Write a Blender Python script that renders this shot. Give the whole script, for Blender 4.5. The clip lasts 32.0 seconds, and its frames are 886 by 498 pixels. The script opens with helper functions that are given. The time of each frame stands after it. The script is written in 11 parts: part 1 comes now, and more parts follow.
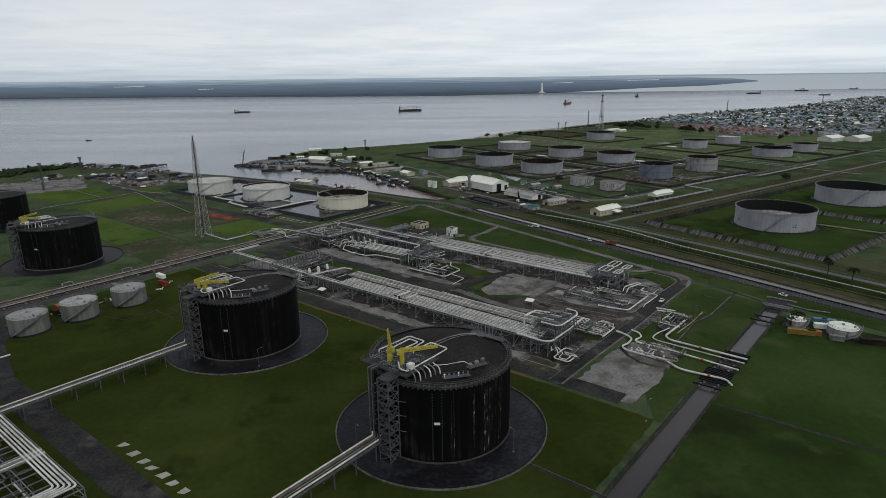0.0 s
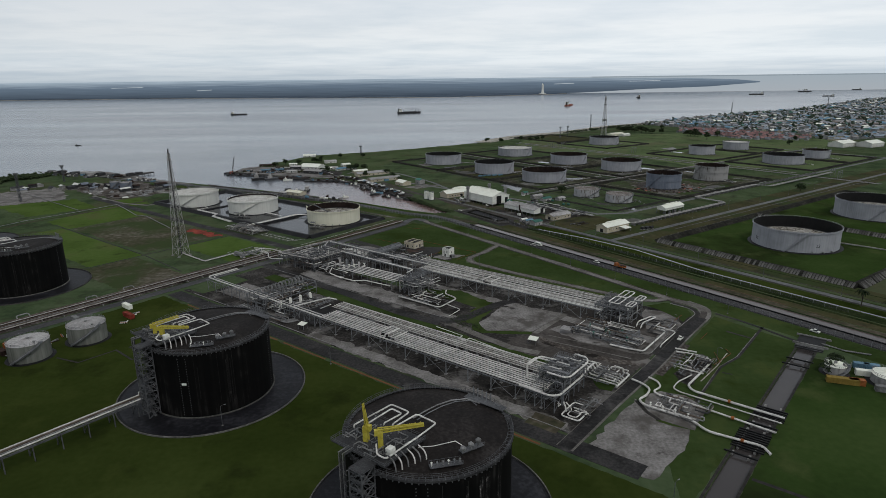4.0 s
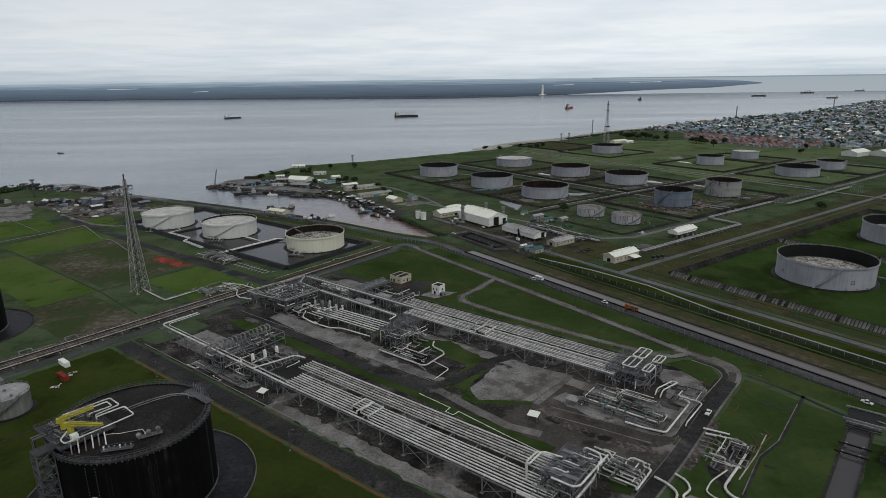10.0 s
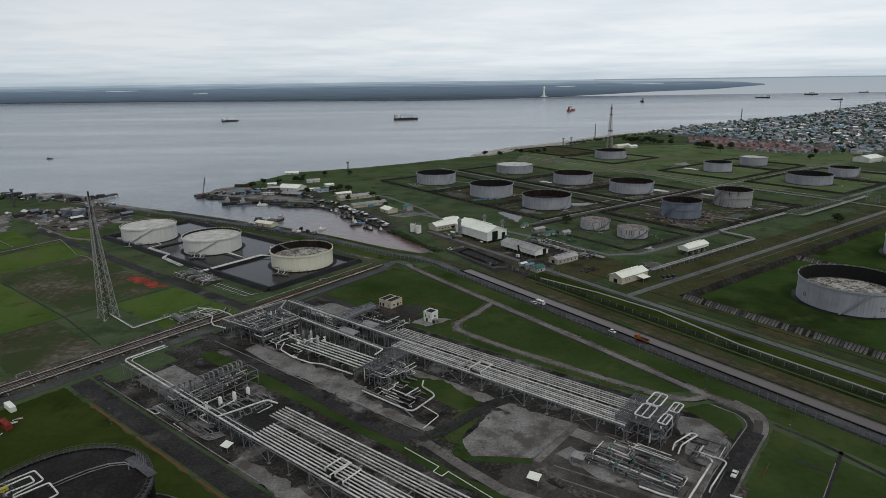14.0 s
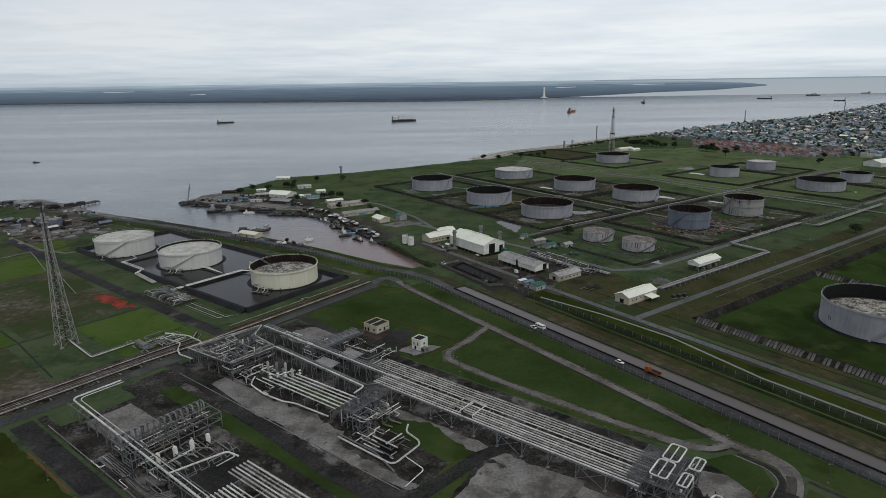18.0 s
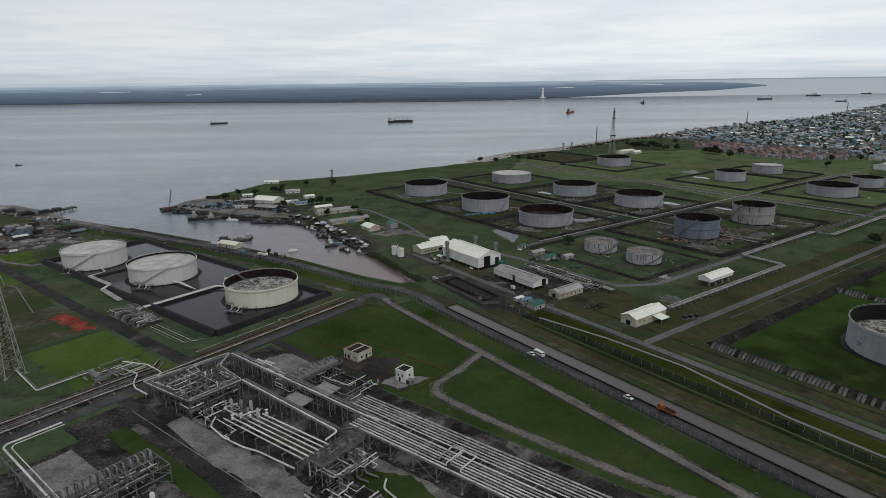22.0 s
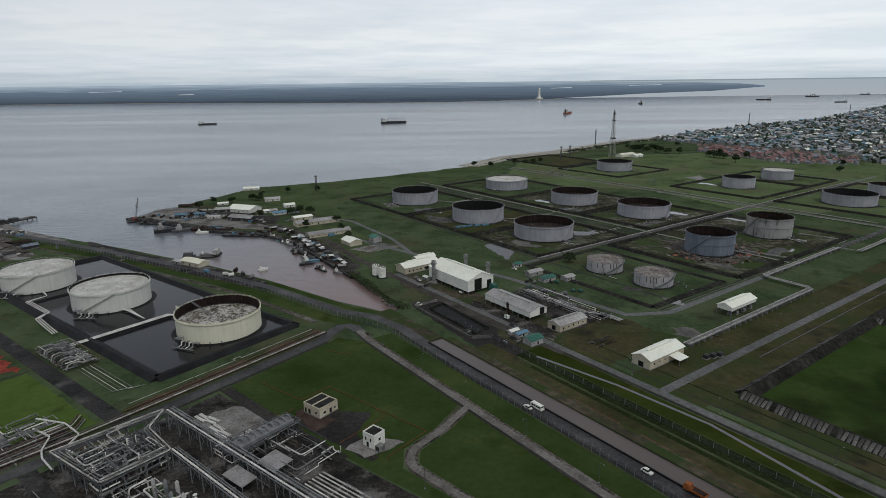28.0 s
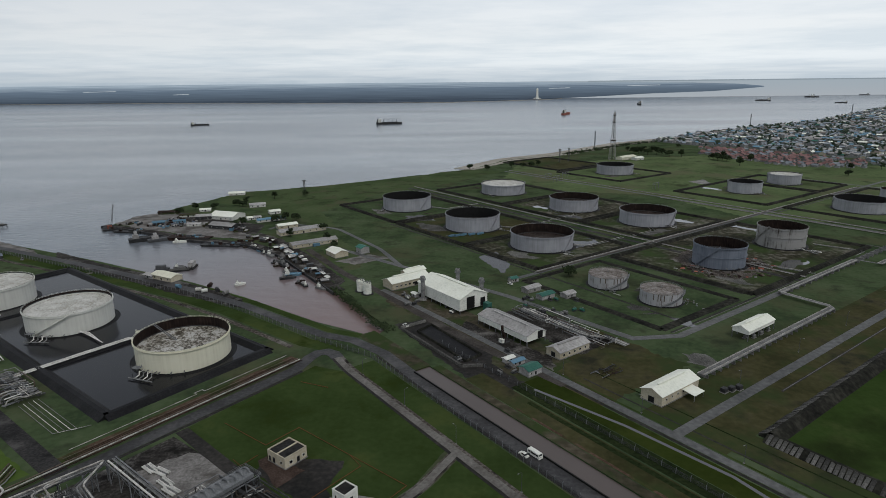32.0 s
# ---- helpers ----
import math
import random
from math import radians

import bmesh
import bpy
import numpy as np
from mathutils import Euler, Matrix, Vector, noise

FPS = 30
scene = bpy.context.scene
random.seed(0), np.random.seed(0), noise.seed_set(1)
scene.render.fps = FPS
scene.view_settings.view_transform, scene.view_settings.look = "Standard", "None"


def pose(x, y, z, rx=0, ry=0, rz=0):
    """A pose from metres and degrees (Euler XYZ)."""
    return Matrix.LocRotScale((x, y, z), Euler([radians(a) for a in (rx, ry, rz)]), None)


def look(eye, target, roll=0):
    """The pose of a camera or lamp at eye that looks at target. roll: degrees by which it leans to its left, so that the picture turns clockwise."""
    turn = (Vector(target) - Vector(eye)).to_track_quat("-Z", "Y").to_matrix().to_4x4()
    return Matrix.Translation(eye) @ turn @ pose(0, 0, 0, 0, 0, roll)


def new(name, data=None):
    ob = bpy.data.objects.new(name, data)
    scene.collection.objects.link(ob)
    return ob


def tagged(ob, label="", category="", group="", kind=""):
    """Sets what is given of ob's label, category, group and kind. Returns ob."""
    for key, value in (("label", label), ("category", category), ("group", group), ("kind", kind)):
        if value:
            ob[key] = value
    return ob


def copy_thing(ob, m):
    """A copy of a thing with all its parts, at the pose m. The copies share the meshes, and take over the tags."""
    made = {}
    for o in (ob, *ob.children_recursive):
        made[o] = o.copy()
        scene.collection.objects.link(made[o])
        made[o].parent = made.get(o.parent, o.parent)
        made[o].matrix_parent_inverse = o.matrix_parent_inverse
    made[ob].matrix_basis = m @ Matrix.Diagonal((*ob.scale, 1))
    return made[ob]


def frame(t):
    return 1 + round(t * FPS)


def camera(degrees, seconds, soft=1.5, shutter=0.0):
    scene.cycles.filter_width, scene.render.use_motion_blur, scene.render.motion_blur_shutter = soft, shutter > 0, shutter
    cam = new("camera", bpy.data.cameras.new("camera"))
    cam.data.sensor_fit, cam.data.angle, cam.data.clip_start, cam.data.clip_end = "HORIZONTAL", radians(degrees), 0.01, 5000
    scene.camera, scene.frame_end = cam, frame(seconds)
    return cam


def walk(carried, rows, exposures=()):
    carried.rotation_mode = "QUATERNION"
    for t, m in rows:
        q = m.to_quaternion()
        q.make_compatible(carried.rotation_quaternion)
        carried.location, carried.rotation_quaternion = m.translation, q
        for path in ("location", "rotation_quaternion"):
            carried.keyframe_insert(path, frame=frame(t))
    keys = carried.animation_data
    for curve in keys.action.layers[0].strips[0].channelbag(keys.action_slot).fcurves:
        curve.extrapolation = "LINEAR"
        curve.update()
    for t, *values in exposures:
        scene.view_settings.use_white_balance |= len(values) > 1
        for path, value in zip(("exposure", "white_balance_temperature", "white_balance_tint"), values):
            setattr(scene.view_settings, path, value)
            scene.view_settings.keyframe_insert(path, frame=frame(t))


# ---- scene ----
# camera: a drone that flies forward and climbs slowly over the terminal
cam = camera(72.00, 32.0, 0.8)
PATH = [
    (0.0, 0.02, 0.02, 120.09, 74.345, 0.649, -0.157),
    (0.5, 0.46, 4.99, 120.52, 74.343, 0.653, -0.149),
    (1.0, 0.92, 9.87, 121.06, 74.359, 0.660, -0.134),
    (1.5, 1.38, 14.68, 121.69, 74.366, 0.662, -0.134),
    (2.0, 1.84, 19.42, 122.40, 74.357, 0.662, -0.143),
    (2.5, 2.32, 24.11, 123.18, 74.364, 0.666, -0.135),
    (3.0, 2.81, 28.73, 124.01, 74.347, 0.668, -0.136),
    (3.5, 3.31, 33.31, 124.87, 74.354, 0.676, -0.113),
    (5.5, 5.42, 51.19, 128.56, 74.367, 0.683, -0.117),
    (6.0, 5.97, 55.58, 129.48, 74.342, 0.685, -0.118),
    (6.5, 6.54, 59.94, 130.40, 74.341, 0.682, -0.135),
    (7.0, 7.12, 64.29, 131.30, 74.332, 0.679, -0.152),
    (7.5, 7.71, 68.61, 132.17, 74.323, 0.669, -0.193),
    (8.0, 8.31, 72.92, 133.02, 74.331, 0.673, -0.187),
    (8.5, 8.92, 77.23, 133.84, 74.347, 0.683, -0.156),
    (9.0, 9.54, 81.52, 134.62, 74.355, 0.678, -0.182),
    (9.5, 10.17, 85.81, 135.36, 74.346, 0.685, -0.159),
    (10.0, 10.80, 90.09, 136.06, 74.346, 0.693, -0.137),
    (10.5, 11.45, 94.38, 136.72, 74.339, 0.719, -0.052),
    (11.0, 12.10, 98.66, 137.34, 74.347, 0.727, -0.030),
    (11.5, 12.76, 102.95, 137.91, 74.355, 0.725, -0.040),
    (12.0, 13.43, 107.25, 138.44, 74.380, 0.731, -0.026),
    (12.5, 14.10, 111.55, 138.92, 74.380, 0.732, -0.028),
    (13.0, 14.77, 115.87, 139.36, 74.397, 0.739, -0.006),
    (13.5, 15.45, 120.19, 139.76, 74.422, 0.747, 0.015),
    (14.0, 16.14, 124.52, 140.11, 74.447, 0.743, -0.003),
    (14.5, 16.82, 128.87, 140.42, 74.454, 0.734, -0.037),
    (16.5, 19.58, 146.39, 141.30, 74.473, 0.761, 0.040),
    (17.0, 20.27, 150.81, 141.44, 74.482, 0.766, 0.053),
    (17.5, 20.96, 155.24, 141.55, 74.499, 0.766, 0.050),
    (18.0, 21.65, 159.68, 141.63, 74.499, 0.755, 0.008),
    (18.5, 22.33, 164.15, 141.69, 74.516, 0.758, 0.013),
    (19.0, 23.01, 168.62, 141.73, 74.524, 0.747, -0.030),
    (19.5, 23.69, 173.11, 141.76, 74.525, 0.749, -0.026),
    (20.0, 24.37, 177.61, 141.77, 74.525, 0.742, -0.053),
    (20.5, 25.04, 182.13, 141.77, 74.517, 0.733, -0.088),
    (21.0, 25.71, 186.65, 141.76, 74.526, 0.731, -0.099),
    (21.5, 26.37, 191.19, 141.74, 74.518, 0.729, -0.110),
    (22.0, 27.04, 195.73, 141.72, 74.511, 0.726, -0.122),
    (22.5, 27.69, 200.29, 141.70, 74.504, 0.726, -0.126),
    (23.0, 28.35, 204.85, 141.68, 74.496, 0.723, -0.137),
    (23.5, 29.00, 209.41, 141.66, 74.506, 0.728, -0.125),
    (24.0, 29.65, 213.98, 141.65, 74.498, 0.714, -0.177),
    (24.5, 30.30, 218.55, 141.64, 74.490, 0.707, -0.204),
    (25.0, 30.94, 223.12, 141.64, 74.499, 0.704, -0.216),
    (25.5, 31.59, 227.68, 141.65, 74.492, 0.701, -0.228),
    (27.5, 34.18, 245.88, 141.75, 74.479, 0.654, -0.404),
    (28.0, 34.83, 250.40, 141.79, 74.505, 0.646, -0.433),
    (28.5, 35.50, 254.91, 141.84, 74.498, 0.632, -0.485),
    (29.0, 36.17, 259.39, 141.89, 74.491, 0.629, -0.497),
    (29.5, 36.85, 263.86, 141.93, 74.492, 0.623, -0.518),
    (30.0, 37.55, 268.29, 141.97, 74.485, 0.620, -0.531),
    (30.5, 38.26, 272.71, 142.00, 74.487, 0.614, -0.551),
    (31.0, 38.98, 277.09, 142.01, 74.505, 0.622, -0.524),
    (31.5, 39.73, 281.43, 142.01, 74.507, 0.609, -0.569),
    (32.0, 40.50, 285.74, 141.98, 74.508, 0.597, -0.614),
]
walk(cam, [(t, pose(x, y, z, rx, ry, rz)) for t, x, y, z, rx, ry, rz in PATH])

# ---- world, sun, exposure ----
world = bpy.data.worlds.new("overcast_sky")
scene.world = world
world.use_nodes = True
wn, wl = world.node_tree.nodes, world.node_tree.links
wn.clear()
w_out = wn.new("ShaderNodeOutputWorld")
w_bg = wn.new("ShaderNodeBackground")
w_sky = wn.new("ShaderNodeTexSky")
w_sky.sky_type = "NISHITA"
w_sky.sun_disc = False
w_sky.sun_elevation, w_sky.sun_rotation = radians(52), radians(20)
w_co = wn.new("ShaderNodeTexCoord")
w_sep = wn.new("ShaderNodeSeparateXYZ")
wl.new(w_co.outputs["Generated"], w_sep.inputs[0])


def wmath(op, a, b=None):
    n = wn.new("ShaderNodeMath")
    n.operation = op
    for i, x in enumerate((a, b)):
        if x is None:
            continue
        if isinstance(x, (int, float)):
            n.inputs[i].default_value = x
        else:
            wl.new(x, n.inputs[i])
    return n.outputs[0]


# clouds lie on a flat ceiling high above, so they draw together into streaks towards the horizon
up = wmath("MAXIMUM", w_sep.outputs["Z"], 0.0)
den = wmath("ADD", up, 0.05)
w_cmb = wn.new("ShaderNodeCombineXYZ")
wl.new(wmath("DIVIDE", w_sep.outputs["X"], den), w_cmb.inputs[0])
wl.new(wmath("DIVIDE", w_sep.outputs["Y"], den), w_cmb.inputs[1])
w_n1 = wn.new("ShaderNodeTexNoise")
w_n1.inputs["Scale"].default_value = 0.42
w_n1.inputs["Detail"].default_value = 9
w_n1.inputs["Roughness"].default_value = 0.58
wl.new(w_cmb.outputs[0], w_n1.inputs["Vector"])
w_r1 = wn.new("ShaderNodeValToRGB")
w_r1.color_ramp.elements[0].position, w_r1.color_ramp.elements[0].color = 0.36, (0.665, 0.725, 0.785, 1)
w_r1.color_ramp.elements[1].position, w_r1.color_ramp.elements[1].color = 0.58, (0.815, 0.845, 0.875, 1)
wl.new(w_n1.outputs["Fac"], w_r1.inputs["Fac"])
# thicker, bluer air low down
w_r2 = wn.new("ShaderNodeValToRGB")
e = w_r2.color_ramp.elements
e[0].position, e[0].color = 0.0, (0.62, 0.695, 0.76, 1)
e[1].position, e[1].color = 0.07, (0.91, 0.915, 0.925, 1)
e2 = e.new(0.025)
e2.color = (0.87, 0.915, 0.955, 1)
# the unseen sky overhead is dimmed to lower the light on the ground
e3 = e.new(0.18)
e3.color = (0.82, 0.83, 0.845, 1)
e4 = e.new(0.65)
e4.color = (0.52, 0.53, 0.55, 1)
wl.new(up, w_r2.inputs["Fac"])
w_mul = wn.new("ShaderNodeMix")
w_mul.data_type, w_mul.blend_type = "RGBA", "MULTIPLY"
w_mul.inputs["Factor"].default_value = 1.0
wl.new(w_r1.outputs["Color"], w_mul.inputs["A"])
wl.new(w_r2.outputs["Color"], w_mul.inputs["B"])
w_mix = wn.new("ShaderNodeMix")
w_mix.data_type, w_mix.blend_type = "RGBA", "ADD"
w_mix.inputs["Factor"].default_value = 0.012
w_az = wn.new("ShaderNodeMapRange")
for k_, v_ in (("From Min", -0.65), ("From Max", 0.25), ("To Min", 0.86), ("To Max", 1.0)):
    w_az.inputs[k_].default_value = v_
wl.new(w_sep.outputs["X"], w_az.inputs["Value"])
w_m2 = wn.new("ShaderNodeMix")
w_m2.data_type, w_m2.blend_type = "RGBA", "MULTIPLY"
w_m2.inputs["Factor"].default_value = 1.0
wl.new(w_mul.outputs["Result"], w_m2.inputs["A"])
wl.new(w_az.outputs["Result"], w_m2.inputs["B"])
wl.new(w_m2.outputs["Result"], w_mix.inputs["A"])
wl.new(w_sky.outputs["Color"], w_mix.inputs["B"])
wl.new(w_mix.outputs["Result"], w_bg.inputs["Color"])
w_bg.inputs["Strength"].default_value = 1.0
wl.new(w_bg.outputs["Background"], w_out.inputs["Surface"])

sun = new("sun", bpy.data.lights.new("sun", "SUN"))
sun.data.energy, sun.data.angle, sun.data.color = 0.9, radians(16), (1.0, 0.96, 0.9)
sun.matrix_basis = look((300, -500, 900), (0, 0, 0))
scene.view_settings.exposure = 0.0


# ---- materials ----
def material(name, colours, rough=0.7, metal=0.0, scale=(0.2, 2.0), bump=0.0, spread=(0.35, 0.65), streak=0.0, rnd=0.0, spec=0.12, patch=None, fine=0.5, patch2=None):
    """A surface of two or three colours mixed by noise at two scales, with an optional fine relief and rain streaks."""
    m = bpy.data.materials.new(name)
    m.use_nodes = True
    n, l = m.node_tree.nodes, m.node_tree.links
    b = n["Principled BSDF"]
    b.inputs["Roughness"].default_value = rough
    b.inputs["Metallic"].default_value = metal
    b.inputs["Specular IOR Level"].default_value = spec
    co = n.new("ShaderNodeTexCoord")
    a = n.new("ShaderNodeTexNoise")
    a.inputs["Scale"].default_value, a.inputs["Detail"].default_value = scale[0], 6
    l.new(co.outputs["Object"], a.inputs["Vector"])
    c = n.new("ShaderNodeTexNoise")
    c.inputs["Scale"].default_value, c.inputs["Detail"].default_value = scale[1], 4
    if streak:
        mp = n.new("ShaderNodeMapping")
        mp.inputs["Scale"].default_value = (1, 1, streak)
        l.new(co.outputs["Object"], mp.inputs["Vector"])
        l.new(mp.outputs["Vector"], c.inputs["Vector"])
    else:
        l.new(co.outputs["Object"], c.inputs["Vector"])
    mx = n.new("ShaderNodeMath")
    mx.operation = "MULTIPLY_ADD"
    l.new(c.outputs["Fac"], mx.inputs[0])
    mx.inputs[1].default_value = fine
    hf = n.new("ShaderNodeMath")
    hf.operation = "MULTIPLY"
    l.new(a.outputs["Fac"], hf.inputs[0])
    hf.inputs[1].default_value = 1 - fine
    l.new(hf.outputs[0], mx.inputs[2])
    ramp = n.new("ShaderNodeValToRGB")
    el = ramp.color_ramp.elements
    k = len(colours)
    for i, col in enumerate(colours):
        pos = spread[0] + (spread[1] - spread[0]) * i / max(1, k - 1)
        if i < 2:
            el[i].position, el[i].color = pos, (*col, 1)
        else:
            el.new(pos).color = (*col, 1)
    l.new(mx.outputs[0], ramp.inputs["Fac"])
    col_out = ramp.outputs["Color"]
    for k, (pc, ps, lo, hi) in enumerate([q for q in (patch, patch2) if q]):
        # wide patches and stains with a soft ragged edge
        pn, pr, pm = n.new("ShaderNodeTexNoise"), n.new("ShaderNodeMapRange"), n.new("ShaderNodeMix")
        pn.inputs["Scale"].default_value, pn.inputs["Detail"].default_value, pn.inputs["Roughness"].default_value = ps, 8, 0.62
        off = n.new("ShaderNodeVectorMath")
        off.operation = "ADD"
        off.inputs[1].default_value = (310.0 * k, 170.0 * k, 0.0)
        l.new(co.outputs["Object"], off.inputs[0])
        l.new(off.outputs["Vector"], pn.inputs["Vector"])
        l.new(pn.outputs["Fac"], pr.inputs["Value"])
        pr.inputs["From Min"].default_value, pr.inputs["From Max"].default_value = lo, hi
        pm.data_type = "RGBA"
        l.new(pr.outputs["Result"], pm.inputs["Factor"])
        l.new(col_out, pm.inputs["A"])
        pm.inputs["B"].default_value = (*pc, 1)
        col_out = pm.outputs["Result"]
    if rnd:
        oi = n.new("ShaderNodeObjectInfo")
        hs = n.new("ShaderNodeHueSaturation")
        mr = n.new("ShaderNodeMapRange")
        mr.inputs["To Min"].default_value, mr.inputs["To Max"].default_value = 1 - rnd, 1 + rnd
        l.new(oi.outputs["Random"], mr.inputs["Value"])
        l.new(mr.outputs["Result"], hs.inputs["Value"])
        l.new(col_out, hs.inputs["Color"])
        col_out = hs.outputs["Color"]
    l.new(col_out, b.inputs["Base Color"])
    if bump:
        bp = n.new("ShaderNodeBump")
        bp.inputs["Strength"].default_value, bp.inputs["Distance"].default_value = bump, 0.3
        l.new(c.outputs["Fac"], bp.inputs["Height"])
        l.new(bp.outputs["Normal"], b.inputs["Normal"])
    return m


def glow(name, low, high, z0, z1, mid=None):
    """Far distance as a glowing surface, with the haze painted in as a fade upwards."""
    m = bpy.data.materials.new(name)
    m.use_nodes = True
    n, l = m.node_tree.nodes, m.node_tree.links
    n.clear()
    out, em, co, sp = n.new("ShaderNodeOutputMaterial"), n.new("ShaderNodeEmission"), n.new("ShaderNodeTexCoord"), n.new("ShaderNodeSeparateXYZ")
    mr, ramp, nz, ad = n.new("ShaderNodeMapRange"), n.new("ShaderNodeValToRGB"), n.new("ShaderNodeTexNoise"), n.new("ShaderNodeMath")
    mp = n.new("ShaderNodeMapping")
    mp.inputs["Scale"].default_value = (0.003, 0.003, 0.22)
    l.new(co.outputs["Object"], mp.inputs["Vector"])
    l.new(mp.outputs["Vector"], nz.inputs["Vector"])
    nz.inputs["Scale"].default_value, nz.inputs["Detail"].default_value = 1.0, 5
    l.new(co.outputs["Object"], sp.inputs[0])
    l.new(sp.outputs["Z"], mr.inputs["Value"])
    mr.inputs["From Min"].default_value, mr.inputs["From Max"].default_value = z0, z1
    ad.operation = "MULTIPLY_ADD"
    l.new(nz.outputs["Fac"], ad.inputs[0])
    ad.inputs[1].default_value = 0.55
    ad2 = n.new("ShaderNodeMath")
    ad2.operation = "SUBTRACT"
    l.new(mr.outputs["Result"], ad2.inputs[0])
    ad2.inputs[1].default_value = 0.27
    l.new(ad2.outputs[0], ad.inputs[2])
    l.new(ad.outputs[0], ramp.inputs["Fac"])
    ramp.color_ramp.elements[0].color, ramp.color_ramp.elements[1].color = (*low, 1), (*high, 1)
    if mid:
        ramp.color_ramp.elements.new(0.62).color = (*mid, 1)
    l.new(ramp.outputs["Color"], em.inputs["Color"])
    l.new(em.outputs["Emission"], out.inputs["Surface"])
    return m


# muted towards grey, so the colour carries some haze over the farm
GRASS = material("grass", [(0.034, 0.051, 0.026), (0.053, 0.076, 0.037), (0.072, 0.094, 0.050)], 1.0, scale=(0.03, 0.3), bump=0.12, spread=(0.38, 0.62), spec=0.0, patch=((0.068, 0.071, 0.040), 0.012, 0.52, 0.66), fine=0.3, patch2=((0.034, 0.041, 0.025), 0.05, 0.54, 0.70))
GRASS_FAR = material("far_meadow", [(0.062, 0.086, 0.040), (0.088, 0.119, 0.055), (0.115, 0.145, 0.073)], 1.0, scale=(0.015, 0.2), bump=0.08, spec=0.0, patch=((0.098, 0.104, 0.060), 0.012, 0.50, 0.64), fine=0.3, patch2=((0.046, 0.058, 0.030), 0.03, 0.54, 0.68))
GRASS_BRIGHT = material("lush_grass", [(0.023, 0.037, 0.011), (0.034, 0.053, 0.017), (0.047, 0.067, 0.024)], 1.0, scale=(0.022, 0.4), bump=0.08, spec=0.0, patch=((0.056, 0.068, 0.020), 0.022, 0.54, 0.72), fine=0.22, patch2=((0.022, 0.033, 0.008), 0.045, 0.54, 0.70))
GRASS_HEAD = material("headland_grass", [(0.042, 0.062, 0.028), (0.060, 0.083, 0.038), (0.078, 0.099, 0.050)], 1.0, scale=(0.02, 0.3), bump=0.08, spec=0.0, patch=((0.076, 0.078, 0.046), 0.03, 0.52, 0.68), fine=0.28, patch2=((0.034, 0.045, 0.024), 0.05, 0.54, 0.68))
GRASS_DARK = material("dark_grass", [(0.018, 0.027, 0.006), (0.027, 0.038, 0.009), (0.037, 0.050, 0.013)], 1.0, scale=(0.018, 0.4), bump=0.08, spec=0.0, patch=((0.043, 0.054, 0.014), 0.02, 0.52, 0.70), fine=0.24, patch2=((0.015, 0.021, 0.006), 0.04, 0.55, 0.70))
GRASS_FIELD = material("field_grass", [(0.046, 0.074, 0.018), (0.064, 0.100, 0.025), (0.080, 0.118, 0.034)], 1.0, scale=(0.02, 0.3), bump=0.08, spec=0.0, patch=((0.078, 0.084, 0.034), 0.02, 0.54, 0.70), fine=0.24, patch2=((0.036, 0.054, 0.016), 0.05, 0.56, 0.70))
GRASS_MID = material("mown_bund_grass", [(0.0207, 0.0376, 0.0103), (0.0301, 0.0517, 0.0141), (0.0414, 0.0639, 0.0197)], 1.0, scale=(0.02, 0.4), bump=0.08, spec=0.0, patch=((0.017, 0.024, 0.009), 0.016, 0.48, 0.62), fine=0.22, patch2=((0.048, 0.064, 0.022), 0.04, 0.56, 0.70))
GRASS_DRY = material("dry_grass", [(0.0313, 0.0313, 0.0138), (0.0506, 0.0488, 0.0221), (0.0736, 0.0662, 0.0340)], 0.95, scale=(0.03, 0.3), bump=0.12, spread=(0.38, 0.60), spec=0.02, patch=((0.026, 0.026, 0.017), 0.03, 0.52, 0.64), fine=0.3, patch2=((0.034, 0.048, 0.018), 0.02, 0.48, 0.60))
SOIL = material("bare_soil", [(0.032, 0.032, 0.020), (0.060, 0.052, 0.036), (0.105, 0.090, 0.068)], 0.95, scale=(0.03, 0.25), spec=0.03, spread=(0.38, 0.64), patch=((0.034, 0.050, 0.018), 0.04, 0.46, 0.58))
FIELD = material("patchy_field", [(0.036, 0.042, 0.020), (0.066, 0.060, 0.038), (0.13, 0.12, 0.10)], 0.95, scale=(0.03, 0.25), spec=0.03, spread=(0.38, 0.66), patch=((0.038, 0.054, 0.020), 0.025, 0.46, 0.60))
REDSOIL = material("red_brown_earth", [(0.040, 0.026, 0.018), (0.078, 0.050, 0.035), (0.120, 0.085, 0.062)], 0.95, scale=(0.06, 0.6), spec=0.03, patch=((0.036, 0.046, 0.016), 0.05, 0.48, 0.58))
MUD = material("dark_mud", [(0.010, 0.010, 0.009), (0.022, 0.020, 0.018), (0.042, 0.038, 0.034)], 0.7, scale=(0.05, 0.5), spec=0.10)
BUNDMUD = material("oily_bund_floor", [(0.020, 0.020, 0.013), (0.048, 0.046, 0.030), (0.15, 0.14, 0.12)], 0.9, scale=(0.03, 0.2), spread=(0.40, 0.62), spec=0.03, patch=((0.036, 0.056, 0.019), 0.02, 0.46, 0.60))
# the pale patches paint in wet highlights as well as worn wheel tracks
ASPHALT = material("wet_asphalt", [(0.024, 0.023, 0.024), (0.041, 0.040, 0.041), (0.070, 0.068, 0.068)], 0.6, scale=(0.05, 0.6), spec=0.15, patch=((0.100, 0.097, 0.096), 0.035, 0.54, 0.72), patch2=((0.020, 0.019, 0.018), 0.08, 0.56, 0.70))
